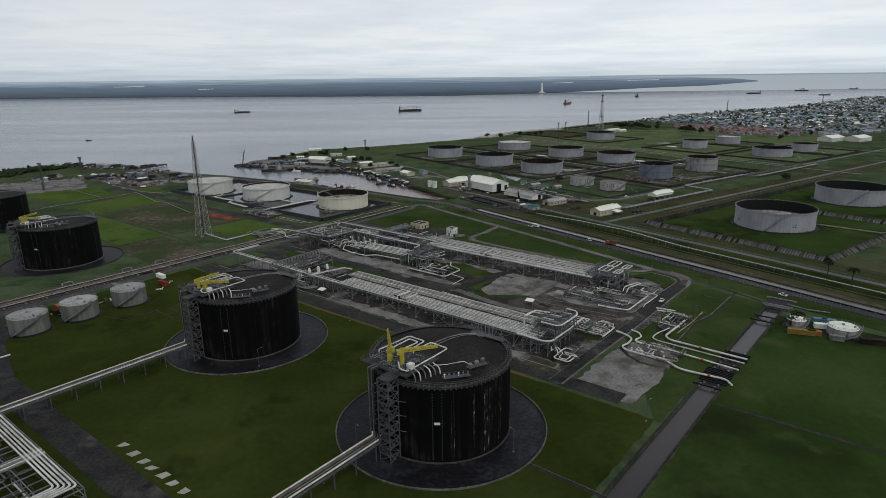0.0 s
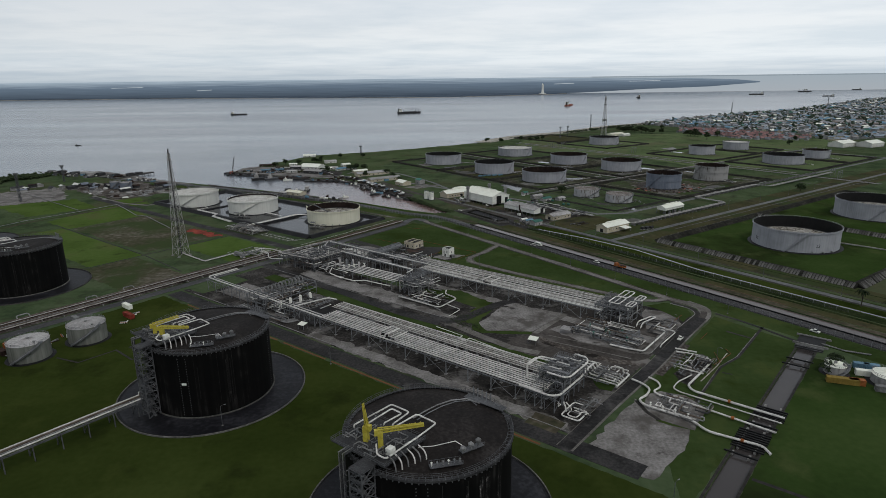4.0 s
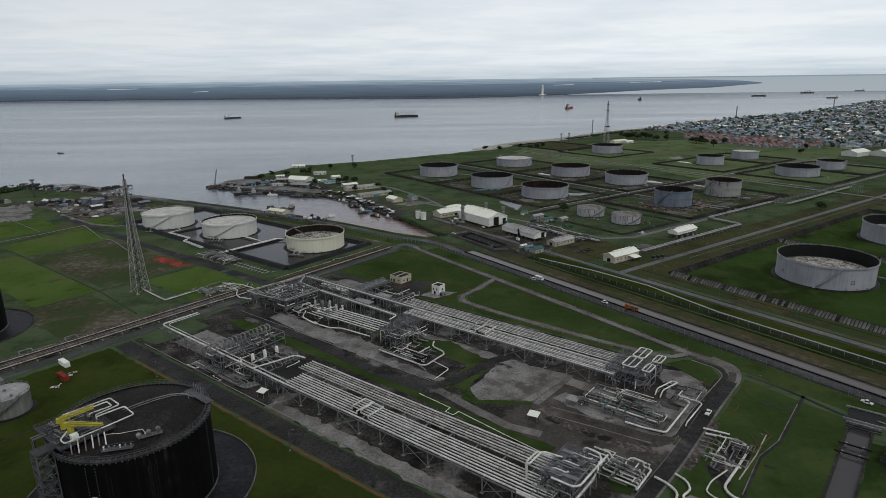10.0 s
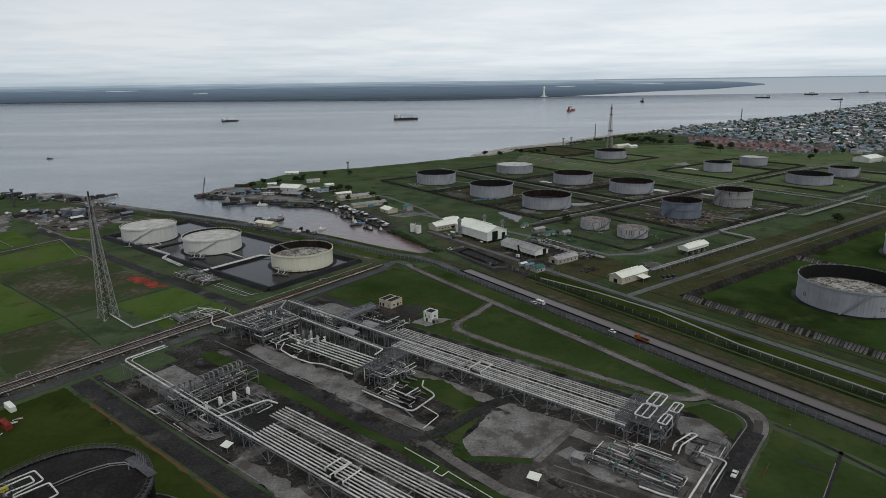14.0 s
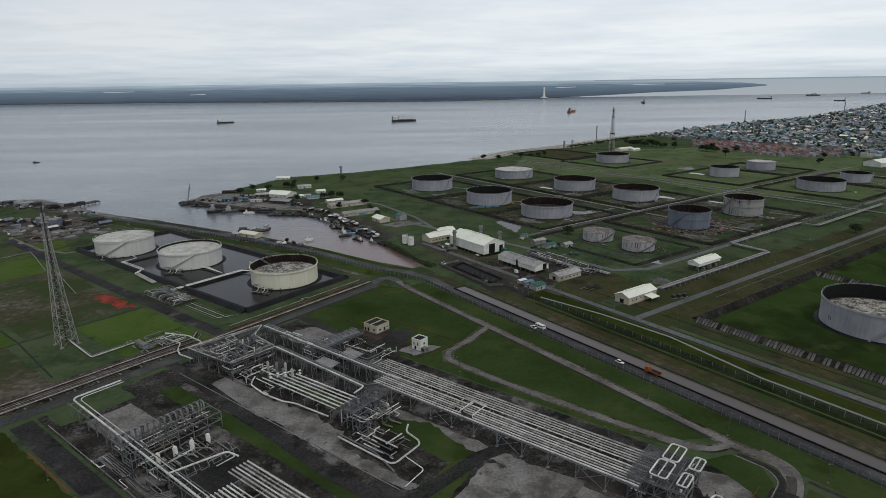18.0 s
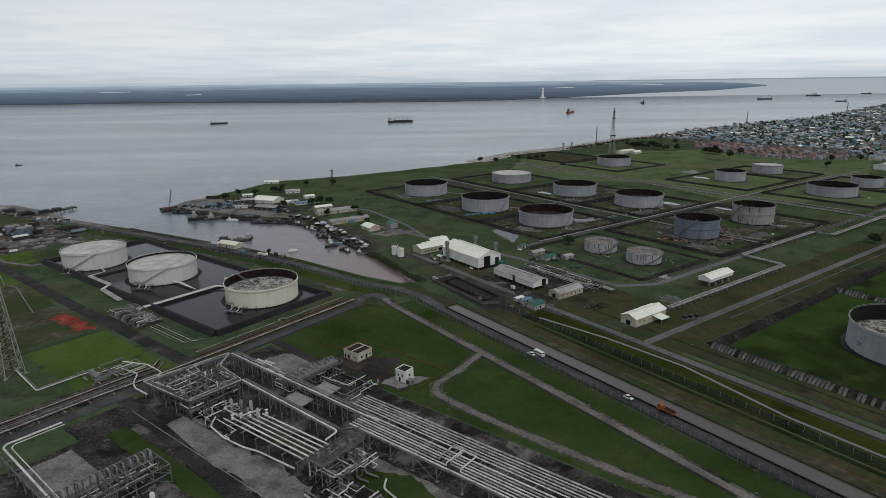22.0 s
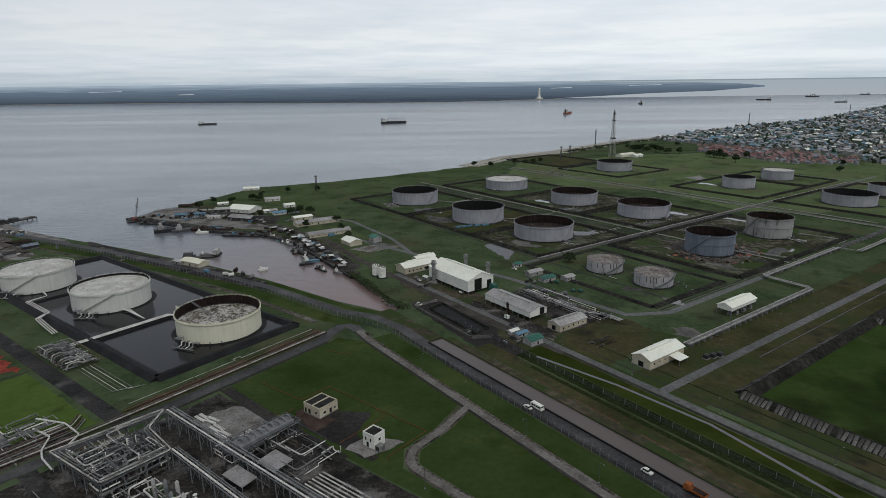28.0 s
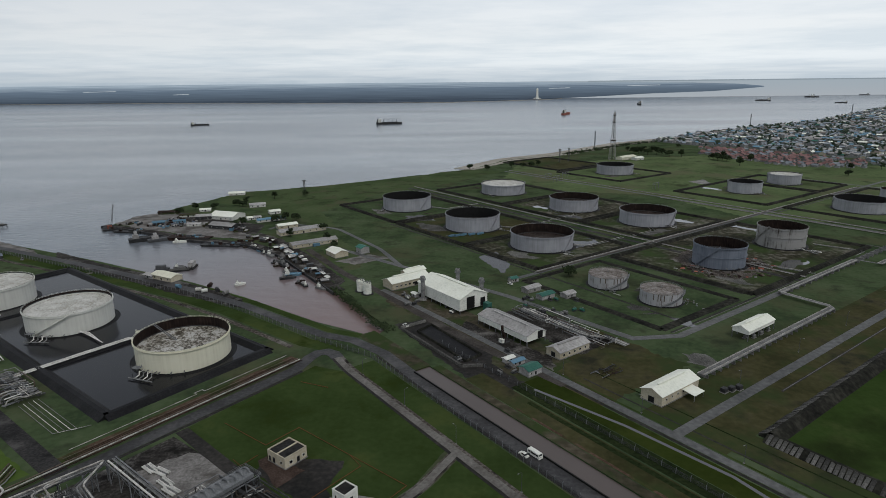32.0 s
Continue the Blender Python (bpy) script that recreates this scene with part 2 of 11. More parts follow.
ASPHALT_FAR = material("grey_farm_road", [(0.055, 0.056, 0.056), (0.095, 0.096, 0.095), (0.14, 0.14, 0.138)], 0.7, scale=(0.03, 0.4), spec=0.15)
ASPHALT_DARK = material("dark_asphalt", [(0.015, 0.0145, 0.0145), (0.028, 0.027, 0.0265), (0.050, 0.047, 0.045)], 0.7, scale=(0.06, 0.9), spec=0.05, patch=((0.085, 0.081, 0.077), 0.05, 0.56, 0.70), patch2=((0.012, 0.0115, 0.011), 0.09, 0.55, 0.66))
GRAVEL = material("grey_gravel", [(0.105, 0.099, 0.092), (0.170, 0.161, 0.152), (0.250, 0.238, 0.227)], 0.95, scale=(0.10, 0.9), bump=0.2, spread=(0.36, 0.64), spec=0.04, patch=((0.085, 0.078, 0.071), 0.06, 0.50, 0.62), patch2=((0.048, 0.044, 0.040), 0.14, 0.60, 0.70), fine=0.45)
DIRTROAD = material("compacted_earth", [(0.036, 0.032, 0.029), (0.057, 0.051, 0.046), (0.084, 0.076, 0.069)], 0.95, scale=(0.08, 0.8), bump=0.2, spec=0.04, patch=((0.118, 0.108, 0.099), 0.045, 0.57, 0.70), patch2=((0.024, 0.021, 0.019), 0.07, 0.55, 0.68), fine=0.45)
GRAVEL_DARK = material("dark_gravel", [(0.017, 0.0155, 0.014), (0.036, 0.033, 0.030), (0.090, 0.084, 0.078)], 0.9, scale=(0.08, 0.8), bump=0.2, spread=(0.38, 0.64), spec=0.05, patch=((0.140, 0.132, 0.124), 0.05, 0.54, 0.64), patch2=((0.012, 0.011, 0.010), 0.08, 0.52, 0.64), fine=0.45)
OLIVEGREY = material("olive_grey_tank_paint", [(0.10, 0.105, 0.09), (0.16, 0.165, 0.145), (0.22, 0.225, 0.20)], 0.6, scale=(0.12, 0.9), streak=0.05)
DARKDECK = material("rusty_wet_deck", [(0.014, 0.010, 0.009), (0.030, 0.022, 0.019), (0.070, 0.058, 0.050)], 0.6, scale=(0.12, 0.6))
HOSE = material("faded_orange_line", [(0.10, 0.045, 0.018), (0.15, 0.065, 0.025)], 0.8, scale=(0.2, 1.0))
BUNDWALL = material("dark_bund_wall", [(0.010, 0.010, 0.009), (0.022, 0.022, 0.018), (0.045, 0.044, 0.036)], 0.9, scale=(0.05, 0.4), spec=0.03)
TRACK = material("light_track", [(0.080, 0.074, 0.066), (0.130, 0.122, 0.111), (0.190, 0.181, 0.168)], 0.95, scale=(0.08, 0.7), spec=0.05, spread=(0.36, 0.64), patch=((0.062, 0.057, 0.050), 0.06, 0.56, 0.74), fine=0.4)
SLAB = material("weathered_slab", [(0.042, 0.041, 0.038), (0.085, 0.083, 0.077), (0.145, 0.140, 0.131)], 0.9, scale=(0.1, 1.2), spec=0.05, rnd=0.45)
SAND = material("pale_sand", [(0.20, 0.185, 0.155), (0.30, 0.28, 0.24), (0.40, 0.375, 0.33)], 0.95, scale=(0.02, 0.2), spec=0.05)
CONCRETE = material("concrete", [(0.10, 0.10, 0.095), (0.19, 0.185, 0.175), (0.28, 0.275, 0.265)], 0.9, scale=(0.1, 1.2), spec=0.10)
LINER = material("black_liner", [(0.006, 0.006, 0.007), (0.012, 0.012, 0.013), (0.022, 0.022, 0.023)], 0.6, scale=(0.1, 1.0), spec=0.10)
BLACK = material("black_bitumen_cladding", [(0.0035, 0.0035, 0.0035), (0.006, 0.0058, 0.0055), (0.030, 0.028, 0.026)], 0.65, scale=(0.12, 0.7), streak=0.03, spread=(0.42, 0.70), spec=0.06)
BLACKROOF = material("black_tank_roof", [(0.0075, 0.0065, 0.006), (0.016, 0.0135, 0.012), (0.034, 0.030, 0.028)], 0.7, scale=(0.1, 1.0), spec=0.08, patch=((0.046, 0.041, 0.037), 0.09, 0.60, 0.72))
PAD = material("black_tank_apron", [(0.005, 0.005, 0.006), (0.011, 0.011, 0.013), (0.030, 0.030, 0.034)], 0.5, scale=(0.07, 0.6), spec=0.10, patch=((0.040, 0.042, 0.050), 0.08, 0.58, 0.74))
WALLGREY = material("grey_tank_paint", [(0.24, 0.245, 0.26), (0.30, 0.305, 0.325), (0.35, 0.355, 0.375)], 0.55, scale=(0.12, 0.9), streak=0.05, rnd=0.08)
WALLSLATE = material("slate_tank_paint", [(0.11, 0.125, 0.155), (0.15, 0.17, 0.205), (0.19, 0.21, 0.245)], 0.5, scale=(0.12, 0.9), streak=0.05)
WALLRUST = material("rust_stained_tank", [(0.05, 0.040, 0.033), (0.21, 0.205, 0.195), (0.29, 0.285, 0.275)], 0.7, scale=(0.15, 0.7), streak=0.05, spread=(0.36, 0.50))
WALLSTAIN = material("rust_run_tank_paint", [(0.09, 0.06, 0.045), (0.27, 0.265, 0.265), (0.36, 0.36, 0.365)], 0.65, scale=(0.15, 0.8), streak=0.05, spread=(0.36, 0.50))
RUSTCONE = material("rust_stained_roof_plate", [(0.085, 0.065, 0.052), (0.17, 0.15, 0.135), (0.27, 0.25, 0.235)], 0.75, scale=(0.18, 0.8), spread=(0.38, 0.60))
WALLCREAM = material("cream_tank_paint", [(0.58, 0.56, 0.44), (0.65, 0.63, 0.50), (0.69, 0.67, 0.54)], 0.5, scale=(0.12, 0.8), streak=0.05)
WALLPALE = material("pale_tank_paint", [(0.50, 0.50, 0.46), (0.57, 0.57, 0.525), (0.62, 0.62, 0.57)], 0.55, scale=(0.12, 0.8), streak=0.05)
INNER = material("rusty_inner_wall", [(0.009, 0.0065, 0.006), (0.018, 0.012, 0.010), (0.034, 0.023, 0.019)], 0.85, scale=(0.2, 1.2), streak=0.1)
RUST = material("rusty_steel", [(0.010, 0.007, 0.006), (0.026, 0.016, 0.013), (0.055, 0.034, 0.027)], 0.85, scale=(0.2, 1.2), streak=0.1)
ROOFPALE = material("pale_deck", [(0.28, 0.26, 0.22), (0.46, 0.45, 0.41), (0.60, 0.59, 0.55)], 0.6, scale=(0.12, 0.8))
ROOFDECK = material("stained_floating_deck", [(0.05, 0.042, 0.03), (0.24, 0.22, 0.18), (0.46, 0.45, 0.42)], 0.5, scale=(0.25, 0.9), spread=(0.42, 0.56))
WHITE = material("white_pipe_cladding", [(0.36, 0.35, 0.325), (0.57, 0.555, 0.52), (0.73, 0.715, 0.67)], 0.5, scale=(0.15, 1.0), rnd=0.1)
MOTTLED = material("flaking_pipe_cladding", [(0.19, 0.175, 0.155), (0.32, 0.305, 0.28), (0.46, 0.445, 0.415)], 0.6, scale=(0.25, 0.9), spread=(0.38, 0.60), rnd=0.12)
DIRT = material("brown_dirt", [(0.030, 0.025, 0.021), (0.070, 0.060, 0.052), (0.140, 0.126, 0.113)], 0.95, scale=(0.07, 0.7), bump=0.2, spread=(0.38, 0.62), spec=0.04, patch=((0.160, 0.149, 0.138), 0.05, 0.54, 0.64), patch2=((0.018, 0.016, 0.014), 0.09, 0.54, 0.62), fine=0.6)
REEDS = material("dark_reeds", [(0.0088, 0.0141, 0.0062), (0.0176, 0.0255, 0.0106), (0.0317, 0.0405, 0.0176)], 1.0, scale=(0.05, 0.6), bump=0.5, spec=0.0)
GREYPIPE = material("grey_pipe", [(0.09, 0.09, 0.09), (0.17, 0.17, 0.165), (0.27, 0.27, 0.265)], 0.5, scale=(0.2, 1.2), rnd=0.15)
BROWNPIPE = material("rusty_pipe", [(0.055, 0.040, 0.030), (0.098, 0.078, 0.062), (0.145, 0.122, 0.102)], 0.65, scale=(0.2, 1.2), rnd=0.15)
STEEL = material("galvanised_steel", [(0.08, 0.083, 0.086), (0.15, 0.155, 0.16), (0.23, 0.235, 0.24)], 0.6, scale=(0.3, 2.0))
MIDSTEEL = material("weathered_steel", [(0.045, 0.046, 0.048), (0.082, 0.084, 0.087), (0.125, 0.128, 0.132)], 0.65, scale=(0.3, 2.0))
DARKSTEEL = material("dark_steel", [(0.018, 0.018, 0.019), (0.038, 0.038, 0.039), (0.07, 0.07, 0.071)], 0.6, scale=(0.3, 2.0))
YELLOW = material("yellow_crane_paint", [(0.30, 0.25, 0.03), (0.42, 0.36, 0.05), (0.48, 0.42, 0.09)], 0.5, scale=(0.4, 2.0))
ORANGE = material("orange_paint", [(0.18, 0.055, 0.016), (0.26, 0.085, 0.024), (0.31, 0.115, 0.04)], 0.6, scale=(0.4, 2.0))
ROOFWHITE = material("pale_metal_roof", [(0.66, 0.67, 0.58), (0.75, 0.76, 0.66), (0.80, 0.81, 0.72)], 0.5, scale=(0.1, 0.7))
ROOFGREY = material("grey_metal_roof", [(0.20, 0.19, 0.185), (0.31, 0.30, 0.29), (0.40, 0.39, 0.375)], 0.6, scale=(0.1, 0.7), rnd=0.2)
WALLBEIGE = material("beige_render", [(0.33, 0.29, 0.21), (0.43, 0.385, 0.29), (0.50, 0.455, 0.36)], 0.85, scale=(0.15, 0.9), rnd=0.1)
WALLWHITE = material("white_wall", [(0.52, 0.52, 0.47), (0.68, 0.68, 0.62), (0.75, 0.75, 0.69)], 0.8, scale=(0.15, 0.9))
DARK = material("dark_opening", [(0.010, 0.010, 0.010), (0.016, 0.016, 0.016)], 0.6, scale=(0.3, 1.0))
REDCLAY = material("red_clay", [(0.08, 0.022, 0.014), (0.20, 0.035, 0.022), (0.28, 0.06, 0.04)], 0.95, scale=(0.12, 0.5))
FOLIAGE = material("foliage", [(0.014, 0.022, 0.011), (0.027, 0.040, 0.018), (0.048, 0.064, 0.028)], 0.9, scale=(0.15, 0.8), spec=0.1, rnd=0.2)
BARK = material("bark", [(0.03, 0.024, 0.018), (0.06, 0.05, 0.04)], 0.9, scale=(0.5, 3.0))
# the far shore's colour is raised towards blue to include the haze before it
FARWOOD = material("hazed_far_mangrove", [(0.052, 0.070, 0.096), (0.072, 0.096, 0.128), (0.105, 0.134, 0.170)], 0.95, scale=(0.004, 0.03), spec=0.02)
RED = material("red_brown_roof", [(0.16, 0.055, 0.04), (0.24, 0.085, 0.06), (0.30, 0.12, 0.09)], 0.8, scale=(0.1, 0.8), rnd=0.25)
BLUE = material("blue_roof", [(0.08, 0.16, 0.22), (0.13, 0.23, 0.30)], 0.6, scale=(0.1, 0.8), rnd=0.2)
GREEN = material("green_roof", [(0.03, 0.11, 0.085), (0.055, 0.16, 0.125)], 0.6, scale=(0.1, 0.8), rnd=0.2)
GLASS = material("dark_glass", [(0.012, 0.014, 0.016), (0.02, 0.022, 0.025)], 0.1, scale=(0.3, 1.0), spec=0.5)
RUBBER = material("tyre_rubber", [(0.012, 0.012, 0.012), (0.02, 0.02, 0.02)], 0.85, scale=(0.5, 3.0))


def water_material(name, colours, rough, bump, size, stretch=(1, 1), spec=0.5, bands=None):
    m = material(name, colours, rough, scale=(0.0022, 0.012), spread=(0.40, 0.60), spec=spec)
    n, l = m.node_tree.nodes, m.node_tree.links
    co, mp, nz, bp = n.new("ShaderNodeTexCoord"), n.new("ShaderNodeMapping"), n.new("ShaderNodeTexNoise"), n.new("ShaderNodeBump")
    mp.inputs["Scale"].default_value = (stretch[0], stretch[1], 1)
    l.new(co.outputs["Object"], mp.inputs["Vector"])
    l.new(mp.outputs["Vector"], nz.inputs["Vector"])
    nz.inputs["Scale"].default_value, nz.inputs["Detail"].default_value = 1 / size, 6
    bp.inputs["Strength"].default_value, bp.inputs["Distance"].default_value = bump, 1.0
    l.new(nz.outputs["Fac"], bp.inputs["Height"])
    l.new(bp.outputs["Normal"], n["Principled BSDF"].inputs["Normal"])
    if bands:
        bm_, bn, br, mx = n.new("ShaderNodeMapping"), n.new("ShaderNodeTexNoise"), n.new("ShaderNodeMapRange"), n.new("ShaderNodeMix")
        bm_.inputs["Scale"].default_value = (0.0008, 0.0042, 1)
        bm_.inputs["Rotation"].default_value = (0, 0, -0.12)
        l.new(co.outputs["Object"], bm_.inputs["Vector"])
        l.new(bm_.outputs["Vector"], bn.inputs["Vector"])
        bn.inputs["Scale"].default_value, bn.inputs["Detail"].default_value, bn.inputs["Roughness"].default_value = 1.0, 4, 0.5
        l.new(bn.outputs["Fac"], br.inputs["Value"])
        for k_, v_ in (("From Min", 0.36), ("From Max", 0.64), ("To Min", bands[0]), ("To Max", bands[1])):
            br.inputs[k_].default_value = v_
        mx.data_type, mx.blend_type = "RGBA", "MULTIPLY"
        mx.inputs["Factor"].default_value = 1.0
        l.new(n["Principled BSDF"].inputs["Base Color"].links[0].from_socket, mx.inputs["A"])
        l.new(br.outputs["Result"], mx.inputs["B"])
        l.new(mx.outputs["Result"], n["Principled BSDF"].inputs["Base Color"])
        rr_ = n.new("ShaderNodeMapRange")
        l.new(bn.outputs["Fac"], rr_.inputs["Value"])
        for k_, v_ in (("From Min", 0.36), ("From Max", 0.64), ("To Min", rough * 1.15), ("To Max", rough * 0.95)):
            rr_.inputs[k_].default_value = v_
        l.new(rr_.outputs["Result"], n["Principled BSDF"].inputs["Roughness"])
    return m


WATER = water_material("river_water", [(0.115, 0.138, 0.165), (0.150, 0.172, 0.197), (0.190, 0.207, 0.230)], 0.22, 0.34, 6.0, (0.5, 1.0), 0.44, (0.74, 1.06))
CANALWATER = water_material("still_brown_water", [(0.075, 0.060, 0.055), (0.105, 0.086, 0.079)], 0.2, 0.05, 3.0, spec=0.22)
CANALDARK = water_material("dark_still_water", [(0.036, 0.032, 0.031), (0.058, 0.052, 0.050)], 0.2, 0.05, 3.0, spec=0.18)
PUDDLE = water_material("rain_puddle", [(0.06, 0.06, 0.06), (0.09, 0.09, 0.088)], 0.08, 0.02, 3.0, spec=0.6)
# red-brown silt thins out from the head of the harbour basin towards the river
wm_n, wm_l = WATER.node_tree.nodes, WATER.node_tree.links
g_co, g_d, g_r, g_m = wm_n.new("ShaderNodeTexCoord"), wm_n.new("ShaderNodeVectorMath"), wm_n.new("ShaderNodeMapRange"), wm_n.new("ShaderNodeMix")
g_d.operation = "DISTANCE"
g_d.inputs[1].default_value = (0, 625, -2)
wm_l.new(g_co.outputs["Object"], g_d.inputs[0])
wm_l.new(g_d.outputs["Value"], g_r.inputs["Value"])
for k_, v_ in (("From Min", 40), ("From Max", 330), ("To Min", 0.9), ("To Max", 0.0)):
    g_r.inputs[k_].default_value = v_
g_m.data_type = "RGBA"
wm_l.new(g_r.outputs["Result"], g_m.inputs["Factor"])
wm_l.new(WATER.node_tree.nodes["Principled BSDF"].inputs["Base Color"].links[0].from_socket, g_m.inputs["A"])
g_m.inputs["B"].default_value = (0.16, 0.095, 0.082, 1)
wm_l.new(g_m.outputs["Result"], WATER.node_tree.nodes["Principled BSDF"].inputs["Base Color"])
POOL = water_material("black_pool", [(0.006, 0.006, 0.008), (0.012, 0.012, 0.015)], 0.16, 0.03, 4.0, spec=0.19)


# ---- mesh helpers ----
class Shape:
    """Collects plain solids into one mesh."""

    def __init__(self):
        self.v, self.f = [], []

    def add(self, verts, faces):
        o = len(self.v)
        self.v += [tuple(p) for p in verts]
        self.f += [tuple(o + i for i in f) for f in faces]
        return self

    def box(self, x0, x1, y0, y1, z0, z1, turn=0.0, at=None):
        p = [(x, y, z) for z in (z0, z1) for x, y in ((x0, y0), (x1, y0), (x1, y1), (x0, y1))]
        if at is not None:
            c, s = math.cos(turn), math.sin(turn)
            p = [(at[0] + x * c - y * s, at[1] + x * s + y * c, z) for x, y, z in p]
        return self.add(p, [(3, 2, 1, 0), (4, 5, 6, 7), (0, 1, 5, 4), (1, 2, 6, 5), (2, 3, 7, 6), (3, 0, 4, 7)])

    def beam(self, a, b, w, h=None):
        """A square bar from a to b."""
        a, b = Vector(a), Vector(b)
        d = (b - a).normalized()
        side = d.cross(Vector((0, 0, 1)))
        side = side.normalized() if side.length > 1e-3 else Vector((1, 0, 0))
        top = side.cross(d).normalized()
        side, top = side * w / 2, top * (h or w) / 2
        p = [q + i * side + j * top for q in (a, b) for i, j in ((-1, -1), (1, -1), (1, 1), (-1, 1))]
        return self.add(p, [(3, 2, 1, 0), (4, 5, 6, 7), (0, 1, 5, 4), (1, 2, 6, 5), (2, 3, 7, 6), (3, 0, 4, 7)])

    def tube(self, path, r, n=8, caps=True):
        """A round pipe along a path, mitred at its corners."""
        pts = [Vector(p) for p in path]
        rings = []
        ref = None
        for i, p in enumerate(pts):
            d0 = (p - pts[i - 1]).normalized() if i else (pts[1] - p).normalized()
            d1 = (pts[i + 1] - p).normalized() if i < len(pts) - 1 else d0
            t = (d0 + d1)
            t = t.normalized() if t.length > 1e-4 else d0
            if ref is None:
                ref = Vector((0, 0, 1)) if abs(t.z) < 0.9 else Vector((1, 0, 0))
            side = t.cross(ref)
            if side.length < 1e-3:
                side = t.cross(Vector((1, 0.3, 0)))
            side.normalize()
            nor = side.cross(t).normalized()
            k = 1 / max(0.5, t.dot(d0))
            bend = (d1 - d0)
            bend = bend.normalized() if bend.length > 1e-4 else None
            ring = []
            for j in range(n):
                a = 2 * math.pi * j / n
                off = (side * math.cos(a) + nor * math.sin(a)) * r
                if bend is not None:
                    off += bend * off.dot(bend) * (k - 1)
                ring.append(p + off)
            rings.append(ring)
            ref = nor
        vs = [q for ring in rings for q in ring]
        fs = []
        for i in range(len(rings) - 1):
            for j in range(n):
                k2 = (j + 1) % n
                fs.append((i * n + j, i * n + k2, (i + 1) * n + k2, (i + 1) * n + j))
        if caps:
            fs.append(tuple(range(n))[::-1])
            fs.append(tuple((len(rings) - 1) * n + j for j in range(n)))
        return self.add(vs, fs)

    def lathe(self, profile, n=48, at=(0, 0), start=0.0, sweep=2 * math.pi):
        """Turns a profile of (radius, z) round the upright through at."""
        closed = abs(sweep - 2 * math.pi) < 1e-6
        m = n if closed else n + 1
        vs, fs = [], []
        for r, z in profile:
            for j in range(m):
                a = start + sweep * j / n
                vs.append((at[0] + r * math.cos(a), at[1] + r * math.sin(a), z))
        for i in range(len(profile) - 1):
            for j in range(n):
                k = (j + 1) % m
                fs.append((i * m + j, i * m + k, (i + 1) * m + k, (i + 1) * m + j))
        return self.add(vs, fs)

    def prism(self, poly, z0, z1):
        """An upright block over an outline that runs anticlockwise."""
        n = len(poly)
        vs = [(x, y, z0) for x, y in poly] + [(x, y, z1) for x, y in poly]
        fs = [tuple(range(n, 2 * n)), tuple(range(n))[::-1]]
        fs += [(i, (i + 1) % n, n + (i + 1) % n, n + i) for i in range(n)]
        return self.add(vs, fs)

    def mesh(self, name, smooth=False):
        me = bpy.data.meshes.new(name)
        me.from_pydata(self.v, [], self.f)
        me.update()
        if smooth:
            me.shade_smooth()
            me.set_sharp_from_angle(angle=radians(35))
        return me


def part(name, shape, mat, parent=None, label="", smooth=False, at=None):
    """One mesh object, under a thing or under a part where a parent is given."""
    me = shape.mesh(name, smooth)
    me.materials.append(mat)
    ob = new(name, me)
    if parent is not None:
        ob.parent = parent
    if at is not None:
        ob.matrix_basis = at
    return tagged(ob, label) if label else ob


def thing(name, m, label, category, group="", kind=""):
    """An empty at the base of a thing that carries its parts."""
    ob = new(name)
    ob.empty_display_size = 1
    ob.matrix_basis = m
    return tagged(ob, label, category, group, kind)


# the plant's own axes: u runs along the pipe racks, v across them
TURN_P = -38.3
CP, SP = math.cos(radians(TURN_P)), math.sin(radians(TURN_P))
# the tank farm's axes: s runs along the main road, r across it
TURN_F = -54.0
CF, SF = math.cos(radians(TURN_F)), math.sin(radians(TURN_F))


def W(u, v, z=0.0):
    return (u * CP - v * SP, u * SP + v * CP, z)


def at_uv(u, v, z=0.0, turn=0.0):
    x, y, _ = W(u, v)
    return pose(x, y, z, 0, 0, TURN_P + turn)


def S(s, r, z=0.0):
    return (s * CF - r * SF, s * SF + r * CF, z)


def strip(line, width, shift=0.0):
    """The outline of a band of some width along a line of plan points, shifted to its left."""
    pts = [Vector(p[:2]) for p in line]
    L, R = [], []
    for i, p in enumerate(pts):
        d0 = (p - pts[i - 1]).normalized() if i else (pts[1] - p).normalized()
        d1 = (pts[i + 1] - p).normalized() if i < len(pts) - 1 else d0
        d = (d0 + d1).normalized()
        nrm = Vector((-d.y, d.x)) / max(0.5, d.dot(d0))
        L.append(p + nrm * (shift + width / 2))
        R.append(p + nrm * (shift - width / 2))
    return [tuple(q) for q in R + L[::-1]]


def rounded(line, r=9.0, n=6):
    """The line with each corner eased into a curve."""
    pts = [Vector(p[:2]) for p in line]
    out = [pts[0]]
    for a, b, c in zip(pts, pts[1:], pts[2:]):
        k = min(r, 0.45 * (a - b).length, 0.45 * (c - b).length)
        p, q = b + (a - b).normalized() * k, b + (c - b).normalized() * k
        out += [p.lerp(b, i / n).lerp(b.lerp(q, i / n), i / n) for i in range(n + 1)]
    return [tuple(p) for p in out + [pts[-1]]]


def ribbon(shape, line, width, z0, z1, shift=0.0):
    """A slab along a line, built quad by quad."""
    o = strip(line, width, shift)
    n = len(o) // 2
    for i in range(n - 1):
        a, b, c, d = o[i], o[i + 1], o[2 * n - 2 - i], o[2 * n - 1 - i]
        shape.prism([a, b, c, d], z0, z1)
    return shape


